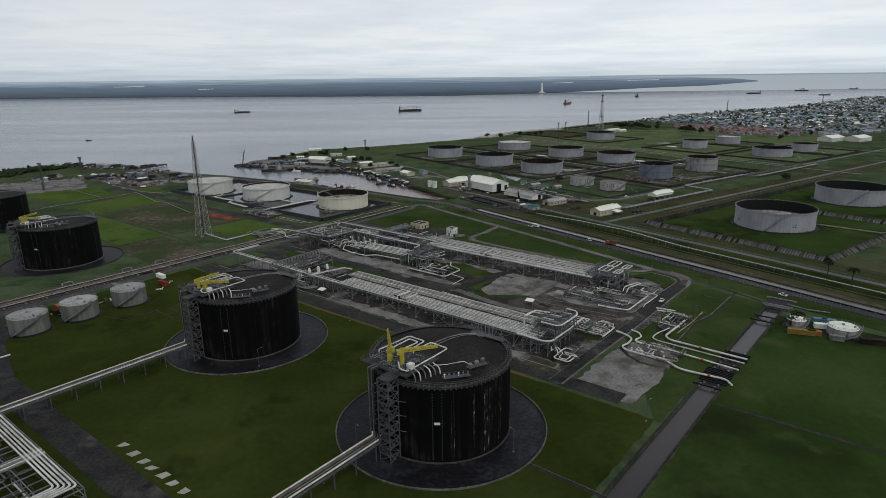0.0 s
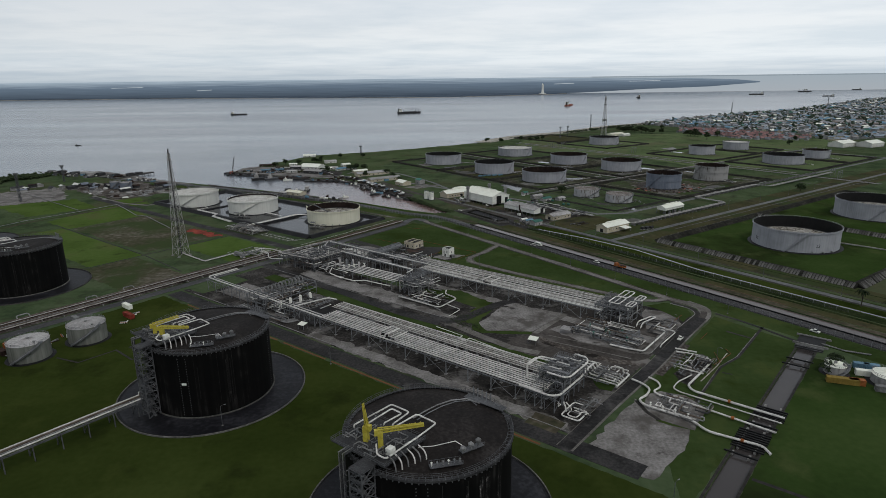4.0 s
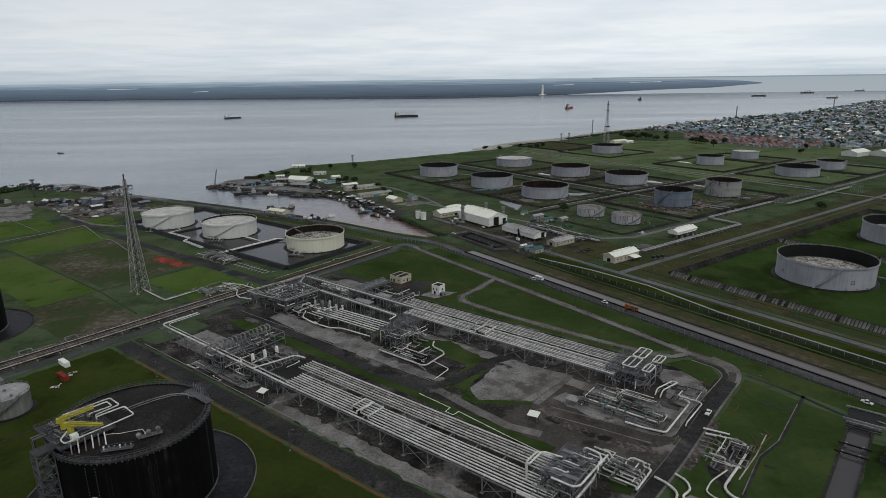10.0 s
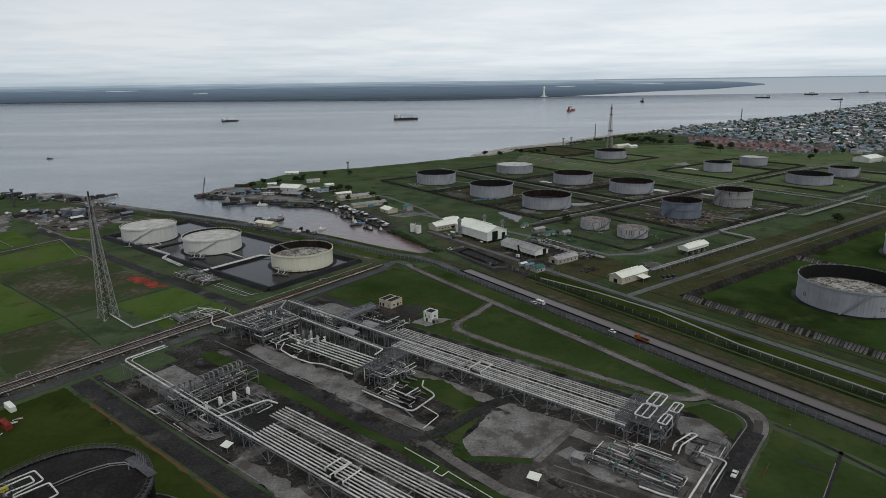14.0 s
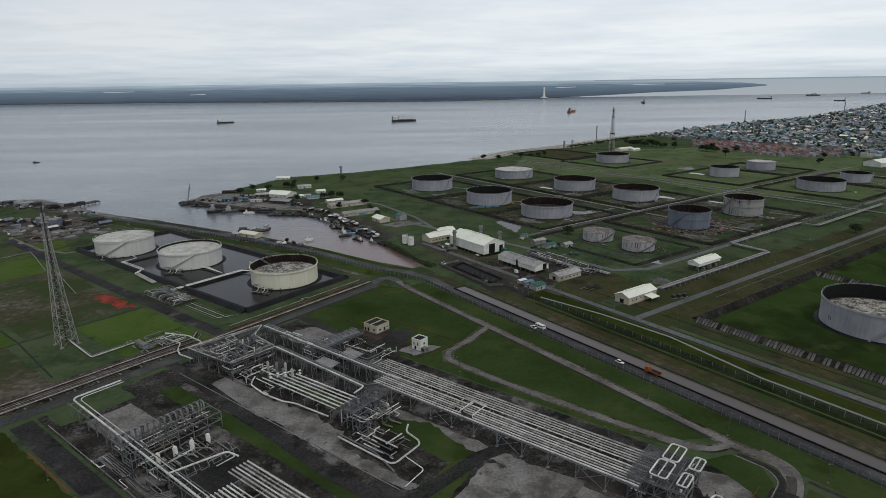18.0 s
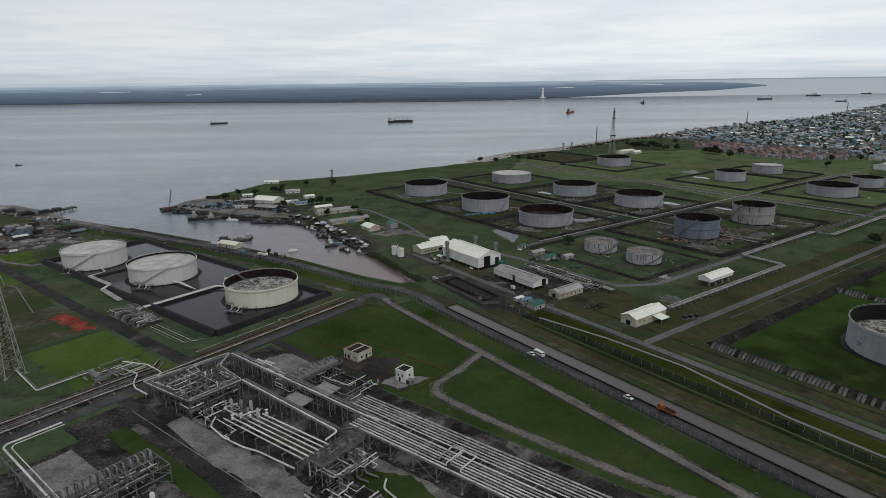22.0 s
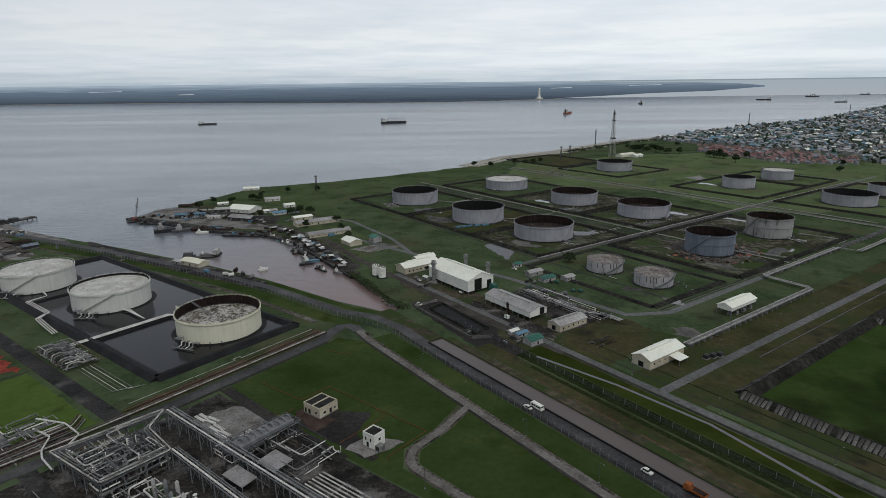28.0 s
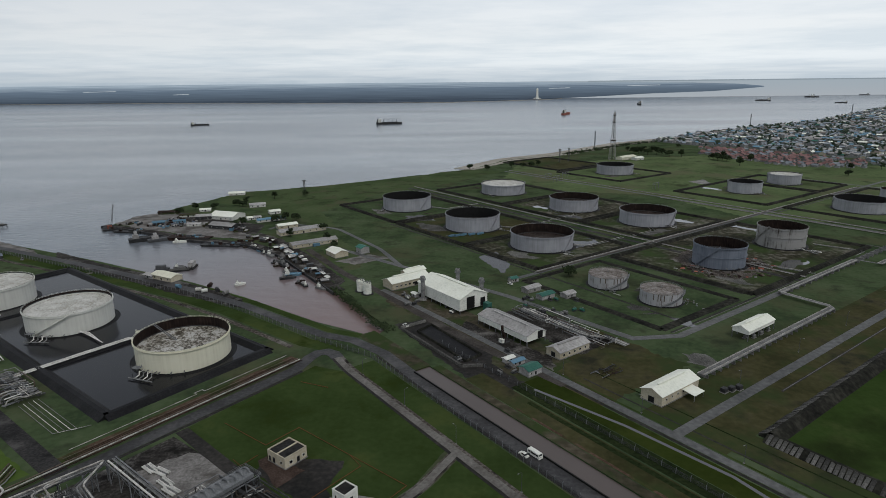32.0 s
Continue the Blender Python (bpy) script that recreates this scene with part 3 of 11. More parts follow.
def ragged(poly, step=4.0, amount=1.2, seed=0):
    """An outline with an uneven edge."""
    rr = random.Random(seed)
    out = []
    n = len(poly)
    for i in range(n):
        a, b = Vector(poly[i][:2]), Vector(poly[(i + 1) % n][:2])
        k = max(1, int((b - a).length / step))
        for j in range(k):
            q = a.lerp(b, j / k)
            out.append((q.x + rr.uniform(-amount, amount), q.y + rr.uniform(-amount, amount)))
    return out


# ---- ground, water, distance ----
def inside(p, poly):
    x, y = p
    hit, n = False, len(poly)
    for i in range(n):
        (x0, y0), (x1, y1) = poly[i][:2], poly[i - 1][:2]
        if (y0 > y) != (y1 > y) and x < (x1 - x0) * (y - y0) / (y1 - y0) + x0:
            hit = not hit
    return hit


def sheet(name, outline, holes, z, depth, mat, label, category):
    """A level sheet with banks that drop at its edges and at its holes."""
    from mathutils import geometry
    loops = [outline] + holes
    pts, edges = [], []
    for loop in loops:
        o = len(pts)
        pts += [Vector(p[:2]) for p in loop]
        edges += [(o + i, o + (i + 1) % len(loop)) for i in range(len(loop))]
    vs, es, fs, *_ = geometry.delaunay_2d_cdt(pts, edges, [], 0, 0.01)
    sh = Shape()
    keep = []
    for f in fs:
        c = sum((vs[i] for i in f), Vector((0, 0))) / len(f)
        if inside(c, outline) and not any(inside(c, h) for h in holes):
            keep.append(tuple(f))
    sh.add([(p.x, p.y, z) for p in vs], keep)
    for loop in loops:
        n = len(loop)
        a = [(p[0], p[1], z) for p in loop]
        b = [(p[0], p[1], z - depth) for p in loop]
        sh.add(a + b, [(i, (i + 1) % n, n + (i + 1) % n, n + i) for i in range(n)])
    ob = part(name, sh, mat)
    return tagged(ob, label, category, kind="structure")


COAST = [(1627, 2550), (827, 1913), (453, 1659), (292, 1490), (171, 1405), (92, 1286), (-23, 1205), (-126, 1136), (-221, 1098), (-262, 1005), (-290, 930),
         (-302, 905), (-266, 888), (-190, 843), (-132, 824), (-93, 788), (-52, 724), (-12, 660), (4, 634), (9, 622)]
BANK = [(3, 611), (-19, 625), (-34, 634), (-94, 682), (-142, 715), (-244, 775), (-368, 840), (-392, 851), (-414, 874), (-450, 882), (-523, 902), (-575, 900), (-592, 869), (-596, 817), (-800, 780),
        (-1600, 860), (-4900, 1100)]
rs = random.Random(4)
shore = []
for a, b in zip(COAST, COAST[1:]):
    k = max(1, int(math.dist(a, b) / 25))
    for j in range(k):
        q = Vector(a).lerp(Vector(b), j / k)
        w = 0 if j == 0 else min(7.0, math.dist(a, b) / 40)
        shore.append((q.x + rs.uniform(-w, w), q.y + rs.uniform(-w, w)))
LAND = [(-4900, -800), (4900, -800), (4900, 5000), (4400, 4700), (3000, 3650)] + shore + [COAST[-1]] + [S(-494, 365.2)[:2], S(300, 365.2)[:2], S(300, 355.2)[:2], S(-455, 355.2)[:2], S(-490, 358.5)[:2]] + BANK
CANAL2 = [W(-61.0, 50)[:2], W(-52.2, 50)[:2], W(-50.6, 180)[:2], W(-48.9, 275)[:2], W(-46.6, 350)[:2], W(-54.0, 351)[:2], W(-56.2, 278)[:2], W(-58.6, 175)[:2]]
ground = sheet("ground", LAND, [CANAL2], 0.0, 4.0, GRASS, "dark green grassland of a flat riverside terminal", "ground")

sh = Shape().add([(-5200, -900, -2.0), (5200, -900, -2.0), (5200, 5110, -2.0), (-5200, 5110, -2.0)], [(0, 1, 2, 3)])
river = tagged(part("water", sh, WATER), "wide grey river with faint ripples under cloud", "river", kind="structure")
sh = Shape()
ribbon(sh, [S(-495, 360.2), S(300, 360.2)], 11.0, -1.9, -0.6)
tagged(part("canal_water", sh, CANALWATER), "still brown water in the roadside canal", "canal", kind="structure")
sh = Shape().prism([(p[0], p[1]) for p in CANAL2], -1.9, -0.9)
tagged(part("canal_water", sh, CANALDARK), "still grey-brown water in the straight drainage canal", "canal", kind="structure")

sh = ribbon(Shape(), [S(-500, 360.4), S(-443, 360.4)], 11.4, -2.2, 0.02)
tagged(part("canal_end", sh, SOIL), "brown earth dam that closes the canal", "ground", kind="structure")

FAR_SHORE = [(-4900, 5020), (-3600, 5040), (-2900, 4960), (-2250, 4940), (-1500, 4800), (-800, 4600), (-300, 4480), (100, 4460), (500, 4640), (850, 4850), (1000, 5040), (1010, 5110), (-4900, 5110)]
fs_pts = []
for i, a in enumerate(FAR_SHORE[:10]):
    b = FAR_SHORE[i + 1]
    for j in range(8):
        q = Vector(a).lerp(Vector(b), j / 8)
        fs_pts.append((q.x, q.y + rs.uniform(-22, 22)))
sheet("far_land", [tuple(p) for p in fs_pts + FAR_SHORE[10:]][::-1], [], 1.5, 4.0, FARWOOD, "low dark mangrove land across the river, blue with painted haze", "far shore")
sh = Shape()
for i in range(len(fs_pts) - 1):
    sh.prism([fs_pts[i], (fs_pts[i][0] + 2, fs_pts[i][1] - 60), (fs_pts[i + 1][0] + 2, fs_pts[i + 1][1] - 60), fs_pts[i + 1]], -2.2, -1.2)
tagged(part("beach", sh, SAND), "pale strip of mud along the far shore", "beach", kind="structure")

# distance: a plain glowing wall of far water and far land, its haze painted in
FAR = 5100.0
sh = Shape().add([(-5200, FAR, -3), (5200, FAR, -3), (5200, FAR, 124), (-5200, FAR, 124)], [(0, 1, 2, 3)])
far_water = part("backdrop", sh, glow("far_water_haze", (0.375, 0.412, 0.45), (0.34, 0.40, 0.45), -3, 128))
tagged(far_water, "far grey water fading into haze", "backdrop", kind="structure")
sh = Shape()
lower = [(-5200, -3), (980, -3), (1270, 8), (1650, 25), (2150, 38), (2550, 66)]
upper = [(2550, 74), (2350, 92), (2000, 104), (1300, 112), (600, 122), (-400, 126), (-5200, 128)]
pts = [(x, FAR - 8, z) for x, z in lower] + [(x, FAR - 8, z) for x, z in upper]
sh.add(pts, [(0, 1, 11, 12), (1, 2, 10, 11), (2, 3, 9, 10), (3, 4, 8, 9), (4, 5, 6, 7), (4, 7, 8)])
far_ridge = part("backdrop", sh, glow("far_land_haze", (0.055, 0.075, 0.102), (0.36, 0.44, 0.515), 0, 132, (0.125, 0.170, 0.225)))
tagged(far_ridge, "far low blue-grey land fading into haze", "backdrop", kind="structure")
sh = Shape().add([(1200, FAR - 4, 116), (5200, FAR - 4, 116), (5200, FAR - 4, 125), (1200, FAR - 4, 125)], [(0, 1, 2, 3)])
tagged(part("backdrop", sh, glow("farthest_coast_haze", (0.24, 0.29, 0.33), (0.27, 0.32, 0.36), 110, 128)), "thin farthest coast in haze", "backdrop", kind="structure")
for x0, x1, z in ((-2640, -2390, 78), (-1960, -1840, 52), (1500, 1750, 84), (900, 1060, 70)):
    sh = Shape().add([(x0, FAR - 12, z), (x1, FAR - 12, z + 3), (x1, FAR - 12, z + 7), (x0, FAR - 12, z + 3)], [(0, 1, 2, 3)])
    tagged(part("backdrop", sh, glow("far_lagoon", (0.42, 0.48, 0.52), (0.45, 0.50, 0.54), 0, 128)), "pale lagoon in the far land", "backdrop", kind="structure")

# ---- roads and yards ----


def road(name, line, width, mat, label, z=0.12, shift=0.0, category="road"):
    sh = Shape()
    ribbon(sh, line, width, -0.3, z, shift)
    return tagged(part(name, sh, mat), label, category, kind="structure")


def yard(name, poly, mat, label, z=0.05, edge=0.0, seed=1, category="ground"):
    pl = ragged(poly, 3.0, edge, seed) if edge else [p[:2] for p in poly]
    sh = Shape()
    from mathutils import geometry
    tri = geometry.tessellate_polygon([[Vector((p[0], p[1], 0)) for p in pl]])
    sh.add([(p[0], p[1], z) for p in pl], [t for t in tri])
    n = len(pl)
    sh.add([(p[0], p[1], z) for p in pl] + [(p[0], p[1], -0.3) for p in pl], [(i, (i + 1) % n, n + (i + 1) % n, n + i) for i in range(n)])
    me_ob = part(name, sh, mat)
    bm = bmesh.new()
    bm.from_mesh(me_ob.data)
    bmesh.ops.recalc_face_normals(bm, faces=bm.faces)
    bm.to_mesh(me_ob.data)
    bm.free()
    return tagged(me_ob, label, category, kind="structure")


def uv_rect(u0, u1, v0, v1):
    return [W(u0, v0)[:2], W(u1, v0)[:2], W(u1, v1)[:2], W(u0, v1)[:2]]


def sr_rect(s0, s1, r0, r1):
    return [S(s0, r0)[:2], S(s1, r0)[:2], S(s1, r1)[:2], S(s0, r1)[:2]]


MAIN = [(-440, 858), (-362, 824), (-238, 758), (-136, 698), (-88, 665), (-28, 615), (-8, 606), S(-470, 354.2), S(-432, 352.2), S(-400, 351.2), S(300, 350.9)]
road("road", MAIN, 6.8, ASPHALT, "wet grey asphalt road beside the canal")
road("lawn", MAIN[1:7], 10.0, GRASS_BRIGHT, "lush grass between fence and bund", 0.03, -13.0)
road("track", MAIN[1:6], 3.4, DIRT, "brown earth track below the bund", 0.05, -21.5)
road("lawn", MAIN[3:7], 5.0, GRASS_BRIGHT, "grass verge above the basin", 0.03, 7.2)
road("road_shoulder", [S(-440, 354.8), S(300, 354.6)], 0.8, MUD, "dark wet road shoulder", 0.10)
road("road_shoulder", [S(-470, 349.6), S(-400, 347.2), S(300, 347.0)], 1.3, MUD, "dark wet road shoulder", 0.08)
road("verge", [S(-440, 367.6), S(300, 367.6)], 4.6, SOIL, "brown earth bank of the canal", 0.06)
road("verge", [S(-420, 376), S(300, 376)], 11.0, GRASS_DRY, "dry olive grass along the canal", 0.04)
CORNER = [(-28.6, 585.0), (-25.5, 590.0), (-21.0, 591.6), (-16.8, 589.0), (-14.0, 584.0)]
LOOP_A = rounded([(-14.0, 584.0), S(-465, 330), S(-300, 329.6), S(-232, 328.6), W(-121.7, 375.6), W(-112, 375.4)], 8)
LOOP_B = rounded([S(-374, 328.5), W(-268.6, 394), W(-269.4, 377), W(-263, 369.3), W(-249, 367.6), W(-224, 365.4), W(-165, 364.2), W(-141, 365), W(-131, 367.6), W(-126.4, 375)], 6)
road("track", LOOP_A, 3.6, TRACK, "light grey concrete perimeter track", 0.12)
road("ditch", LOOP_A[:-10], 1.4, MUD, "dark ditch beside the perimeter track", 0.082, -2.6)
bend = rounded([W(-116, 377), W(-104, 372.4), W(-100.8, 362), W(-101.6, 330), W(-101.6, 285), W(-103.4, 240), W(-104, 205)], 7)
road("track", bend, 6.6, TRACK, "dusty pale shoulders of the perimeter road", 0.109)
road("road", bend[7:], 3.4, DIRTROAD, "worn dark surface of the perimeter road", 0.136, -0.5)
road("road", bend[14:], 5.4, ASPHALT_DARK, "dark muddy surface of the perimeter road", 0.150, -0.3)
road("track", [W(-168, 271.5), W(-156, 285), W(-134, 288), W(-112, 290.5), W(-103, 284)], 7.4, DIRTROAD, "dark earth track between the manifolds", 0.098)
for sh_ in (-3.2, 3.2):
    road("track", [W(-156, 285), W(-134, 288), W(-113, 290.5)], 0.7, TRACK, "pale worn edge of the earth track", 0.104, sh_)
road("verge", [W(-97.2, 318), W(-96.4, 300), W(-96.8, 279)], 3.4, DIRT, "brown earth slope beside the perimeter road", 0.07)
road("track", LOOP_A, 6.6, DIRT, "muddy edges of the perimeter track", 0.07)
road("track", LOOP_B, 5.0, DIRT, "muddy edges of the loop track", 0.064)
road("lawn", [S(-466, 338), S(300, 338)], 15.0, GRASS_BRIGHT, "lush grass strip between track and road", 0.02)
yard("lawn", [W(-97.5, 262)[:2], W(-62, 200)[:2], W(-59.6, 200)[:2], W(-54.5, 352)[:2], W(-75, 357)[:2], W(-96.5, 364)[:2]], GRASS_BRIGHT, "lush lawn beside the drainage canal", 0.022, 0.4, 37)
road("track", LOOP_B, 3.2, TRACK, "light grey concrete loop track", 0.10)
road("road", [W(-380, 40), W(-380, 428)] + CORNER, 7.0, ASPHALT, "grey asphalt plant road", 0.10)
road("verge", [W(-375.4, 322), W(-375.4, 428)], 1.6, MUD, "dark wet edge of the plant road", 0.09)
road("road", [W(-760, 322), W(-540, 317), W(-384, 317)], 8.0, ASPHALT_DARK, "dark asphalt plant road", 0.08)
road("road", [W(-372, 208), W(-77, 208)], 9.0, ASPHALT_DARK, "dark asphalt road beside the pipe rack", 0.10)
for u0, u1 in ((-346, -306), (-302, -262), (-257, -226), (-222, -160), (-156, -112)):
    road("verge", [W(u0, 202), W(u1, 202)], 0.9, HOSE, "broken strip of red earth at the road edge", 0.06)
yard("yard", uv_rect(-372, -106, 214, 357), GRAVEL_DARK, "dark gravel process yard", 0.04)
yard("yard", [W(-96.6, 253)[:2], W(-98, 236)[:2], W(-98, 207)[:2], W(-73, 206)[:2], W(-70.2, 232)[:2], W(-72.4, 243)[:2], W(-84, 242)[:2]], GRAVEL, "pale gravel hardstanding", 0.07, 0.8)
yard("yard", uv_rect(-168, -107, 258, 334), DIRTROAD, "grey-brown compacted ground round the manifolds", 0.06, 1.0, 4)
pit = rounded([W(-122, 371), W(-109.5, 369), W(-104, 362.5), W(-105, 342), W(-106.2, 318), W(-105.8, 298)], 4)
road("ditch", pit, 2.4, MUD, "dark roadside drain", 0.112)
road("ditch", pit, 0.35, CONCRETE, "pale kerb of the roadside drain", 0.20, -1.6)
yard("lawn", [W(-131.4, 358.6)[:2], W(-124, 369.4)[:2], W(-112.6, 367)[:2], W(-107.4, 360)[:2], W(-107.6, 346)[:2], W(-112.6, 350.5)[:2]], GRASS_BRIGHT, "small lawn inside the road bend", 0.106, 0.4, 47)
yard("yard", [W(-193.5, 280.7)[:2], W(-185, 273.8)[:2], W(-165, 287.4)[:2], W(-162.8, 320)[:2], W(-180, 316)[:2], W(-196.4, 307.6)[:2]], GRAVEL, "pale gravel compound in the yard", 0.086, 0.6, 3)
yard("yard", [W(-159.4, 294.6)[:2], W(-123.2, 288.4)[:2], W(-110.7, 293.2)[:2], W(-112.6, 306)[:2], W(-156.3, 303)[:2]], GRAVEL, "pale gravel around the pipe manifold", 0.09, 0.8, 5)
yard("yard", [W(-130, 351.6)[:2], W(-129, 342)[:2], W(-122, 334)[:2], W(-121, 326)[:2], W(-112, 322)[:2], W(-112, 294)[:2], W(-107.6, 296)[:2], W(-107.8, 320)[:2], W(-107.4, 343)[:2], W(-112.6, 349.6)[:2], W(-122, 355)[:2]], GRAVEL, "pale gravel beside the valve structure", 0.09, 0.6, 35)
yard("verge", [W(-200, 281)[:2], W(-190, 271)[:2], W(-184, 270.5)[:2], W(-163, 284)[:2], W(-164.5, 287)[:2], W(-185, 274.5)[:2], W(-195, 282)[:2], W(-198, 300)[:2], W(-202, 300)[:2]], GRASS_BRIGHT, "grass border of the gravel compound", 0.096, 0.5, 36)
yard("yard", uv_rect(-340, -255, 275.5, 289), GRAVEL, "worn grey gravel", 0.08, 2.0, 6)
yard("yard", uv_rect(-255, -208, 275.5, 281), GRAVEL, "worn grey gravel strip", 0.076, 0.8, 39)
yard("yard", uv_rect(-255, -110, 214, 221), GRAVEL, "grey gravel strip beside the rack", 0.07, 1.0, 16)
yard("yard", uv_rect(-268, -110, 310, 317), GRAVEL, "grey gravel strip beside the rack", 0.07, 1.0, 17)
yard("yard", [W(-360, 336)[:2], W(-330, 334)[:2], W(-318, 346)[:2], W(-330, 357)[:2], W(-356, 356)[:2]], GRAVEL, "bare grey gravel", 0.09, 1.2, 18)
yard("verge", [W(-352, 259)[:2], W(-270, 260)[:2], W(-205, 259)[:2], W(-177, 257.6)[:2], W(-141, 257.6)[:2], W(-140, 263.2)[:2], W(-179, 262.4)[:2], W(-190, 263)[:2], W(-211, 265.3)[:2], W(-272, 267.7)[:2], W(-352, 267.7)[:2]], GRASS_BRIGHT, "grass verge between pipe rack and road", 0.08, 0.4, 7)
yard("verge", [W(-255, 303)[:2], W(-208, 298)[:2], W(-203, 276)[:2], W(-196, 278)[:2], W(-204, 310)[:2], W(-232, 316)[:2]], GRASS_BRIGHT, "grass patch in the yard", 0.10, 1.0, 19)
yard("verge", uv_rect(-330, -262, 300, 306), GRASS, "grass strip between pipe runs", 0.08, 0.6, 20)
yard("lawn", [S(-463, 327.6)[:2], S(-378, 326.8)[:2], W(-271.5, 394)[:2], W(-272.2, 376)[:2], W(-264.4, 366.4)[:2], W(-249, 364.6)[:2], W(-224, 362.6)[:2], W(-164, 361.4)[:2], W(-140, 362)[:2], W(-164, 358)[:2], W(-300, 358)[:2], W(-374, 362)[:2], W(-375, 436)[:2]], GRASS_BRIGHT, "bright green mown lawn", 0.03, 0.3, 8)
yard("lawn", [S(-370, 326.4)[:2], S(-300, 327)[:2], S(-231, 325.6)[:2], W(-142, 367.6)[:2], W(-165, 367)[:2], W(-224, 368.2)[:2], W(-248, 370.4)[:2], W(-261, 372.2)[:2], W(-266.4, 379)[:2], W(-265.6, 394)[:2]], GRASS_BRIGHT, "green lawn inside the loop track", 0.03, 0.3, 9)
yard("yard", [W(-325, 362)[:2], W(-276, 362)[:2], W(-276, 366)[:2], W(-296, 372)[:2], W(-302, 388)[:2], W(-328, 374)[:2]], MUD, "dark wet pavement beside the small buildings", 0.07, 0.8, 10)
yard("field", uv_rect(-470, -392, 268, 310), GRASS_FIELD, "green field beside the mast", 0.03, 0.6, 11)
yard("field", uv_rect(-620, -472, 200, 238), GRASS_FIELD, "bright green field", 0.03, 0.6, 12)
yard("field", uv_rect(-610, -478, 243, 310), FIELD, "brown patchy field with puddles", 0.04, 1.5, 13)
yard("field", uv_rect(-470, -398, 190, 232), FIELD, "dull brown grass field", 0.03, 1.0, 14)
yard("field", [W(-520, 298)[:2], W(-484, 300)[:2], W(-476, 307)[:2], W(-500, 310)[:2], W(-522, 307)[:2]], REDCLAY, "patch of bright red earth", 0.06, 2.2, 15)
yard("field", [W(-660, 240)[:2], W(-612, 240)[:2], W(-612, 312)[:2], W(-690, 314)[:2]], GRASS_FIELD, "green field", 0.03, 0.8, 21)
yard("yard", [W(-900, 230)[:2], W(-790, 225)[:2], W(-770, 300)[:2], W(-860, 330)[:2]], GRAVEL, "pale gravel compound", 0.05, 4.0, 22)
yard("yard", [W(-860, 330)[:2], W(-720, 330)[:2], W(-716, 400)[:2], W(-840, 412)[:2]], DIRT, "dark storage yard near the jetty", 0.05, 3.0, 23)
road("ditch", [W(-640, 240), W(-472, 239), W(-410, 234)], 0.8, MUD, "narrow dark field drain", 0.12)
yard("lawn", uv_rect(-372, -62, 73, 201), GRASS_DARK, "dark grass round the black tanks", 0.025, 0.5, 33)
yard("lawn", [W(-61.5, -260)[:2], W(-61.5, 47)[:2], W(-51.0, 50)[:2], W(-49.6, 180)[:2], W(-47.9, 275)[:2], W(-46, 338)[:2], W(300, 338)[:2], W(300, -260)[:2]], GRASS_MID, "dark grass beyond the drainage canal", 0.025, 0.35, 34)
for side_, edge_ in ((-1, [W(-61.0, 50), W(-58.6, 175), W(-56.2, 278), W(-54.0, 350)]), (1, [W(-52.2, 50), W(-50.6, 180), W(-48.9, 275), W(-46.6, 350)])):
    road("canal_bank", edge_, 0.9, MUD, "dark muddy edge of the drainage canal", 0.07, -0.5 * side_)
yard("lawn", uv_rect(-372, -62, -260, 75), GRASS_DARK, "dark grass beside the near plant", 0.021, 0.5, 38)
road("ditch", [W(-472, 312), W(-472, 190)], 1.0, MUD, "dark field ditch", 0.08)
road("ditch", [W(-48, 226), W(140, 226)], 1.6, MUD, "dark ditch in the grass", 0.05)
road("ditch", [W(-85, 150), W(-58, 149.7)], 1.3, MUD, "narrow dark drain from the tank apron", 0.08)
road("ditch", [W(-85, 151), W(-58, 150.7)], 0.35, SLAB, "pale edge of the narrow drain", 0.14)
road("ditch", [W(-330, 126), W(-316, 130), W(-315.7, 147.2), W(-298.8, 146.7), W(-297.6, 153.4), W(-313.8, 153), W(-314.7, 163)], 1.0, MUD, "dark square-cornered drain on the lawn", 0.08)
road("ditch", [W(-86, 346.4), W(-73.6, 344.6)], 1.5, MUD, "short dark side drain", 0.07)
for i, u in enumerate((-201, -193, -186, -180.4, -173.6, -167.4, -161)):
    q = W(u, 75.4)
    yard("bare_patch", [(q[0] - 2.2, q[1] - 0.4), (q[0] + 0.2, q[1] - 1.6), (q[0] + 2.4, q[1] + 0.2), (q[0] - 0.1, q[1] + 1.5)], SAND, "worn sandy spot in the lawn", 0.05, 0.5, 600 + i)
road("ditch", [W(-72.6, 363), W(-72.9, 353), W(-73.9, 318), W(-77.6, 303), W(-77.2, 262)], 1.3, MUD, "dark drain in the grass", 0.06)
road("ditch", [W(-72.6, 353), W(-73.6, 318), W(-77.2, 303), W(-76.8, 276)], 0.35, GRAVEL, "worn kerb of the drain", 0.10, -0.9)
road("ditch", [W(-79.4, 284), W(-77.9, 303), W(-77.8, 320)], 0.5, SAND, "thin sandy strip beside the drain", 0.09, 1.2)
road("ditch", [W(-97.4, 368.4), W(-84, 365.6), W(-73, 361.5), W(-55, 353.6)], 1.8, MUD, "dark drain below the road", 0.06)
road("ditch", [W(-75.6, 298), W(-71.5, 298.6)], 0.9, MUD, "short dark side drain", 0.06)
road("ditch", [S(-392, 390), S(-346, 398), S(-300, 401), S(-244, 393), S(-206, 393), S(60, 393)], 1.7, PUDDLE, "winding water ditch", 0.07)
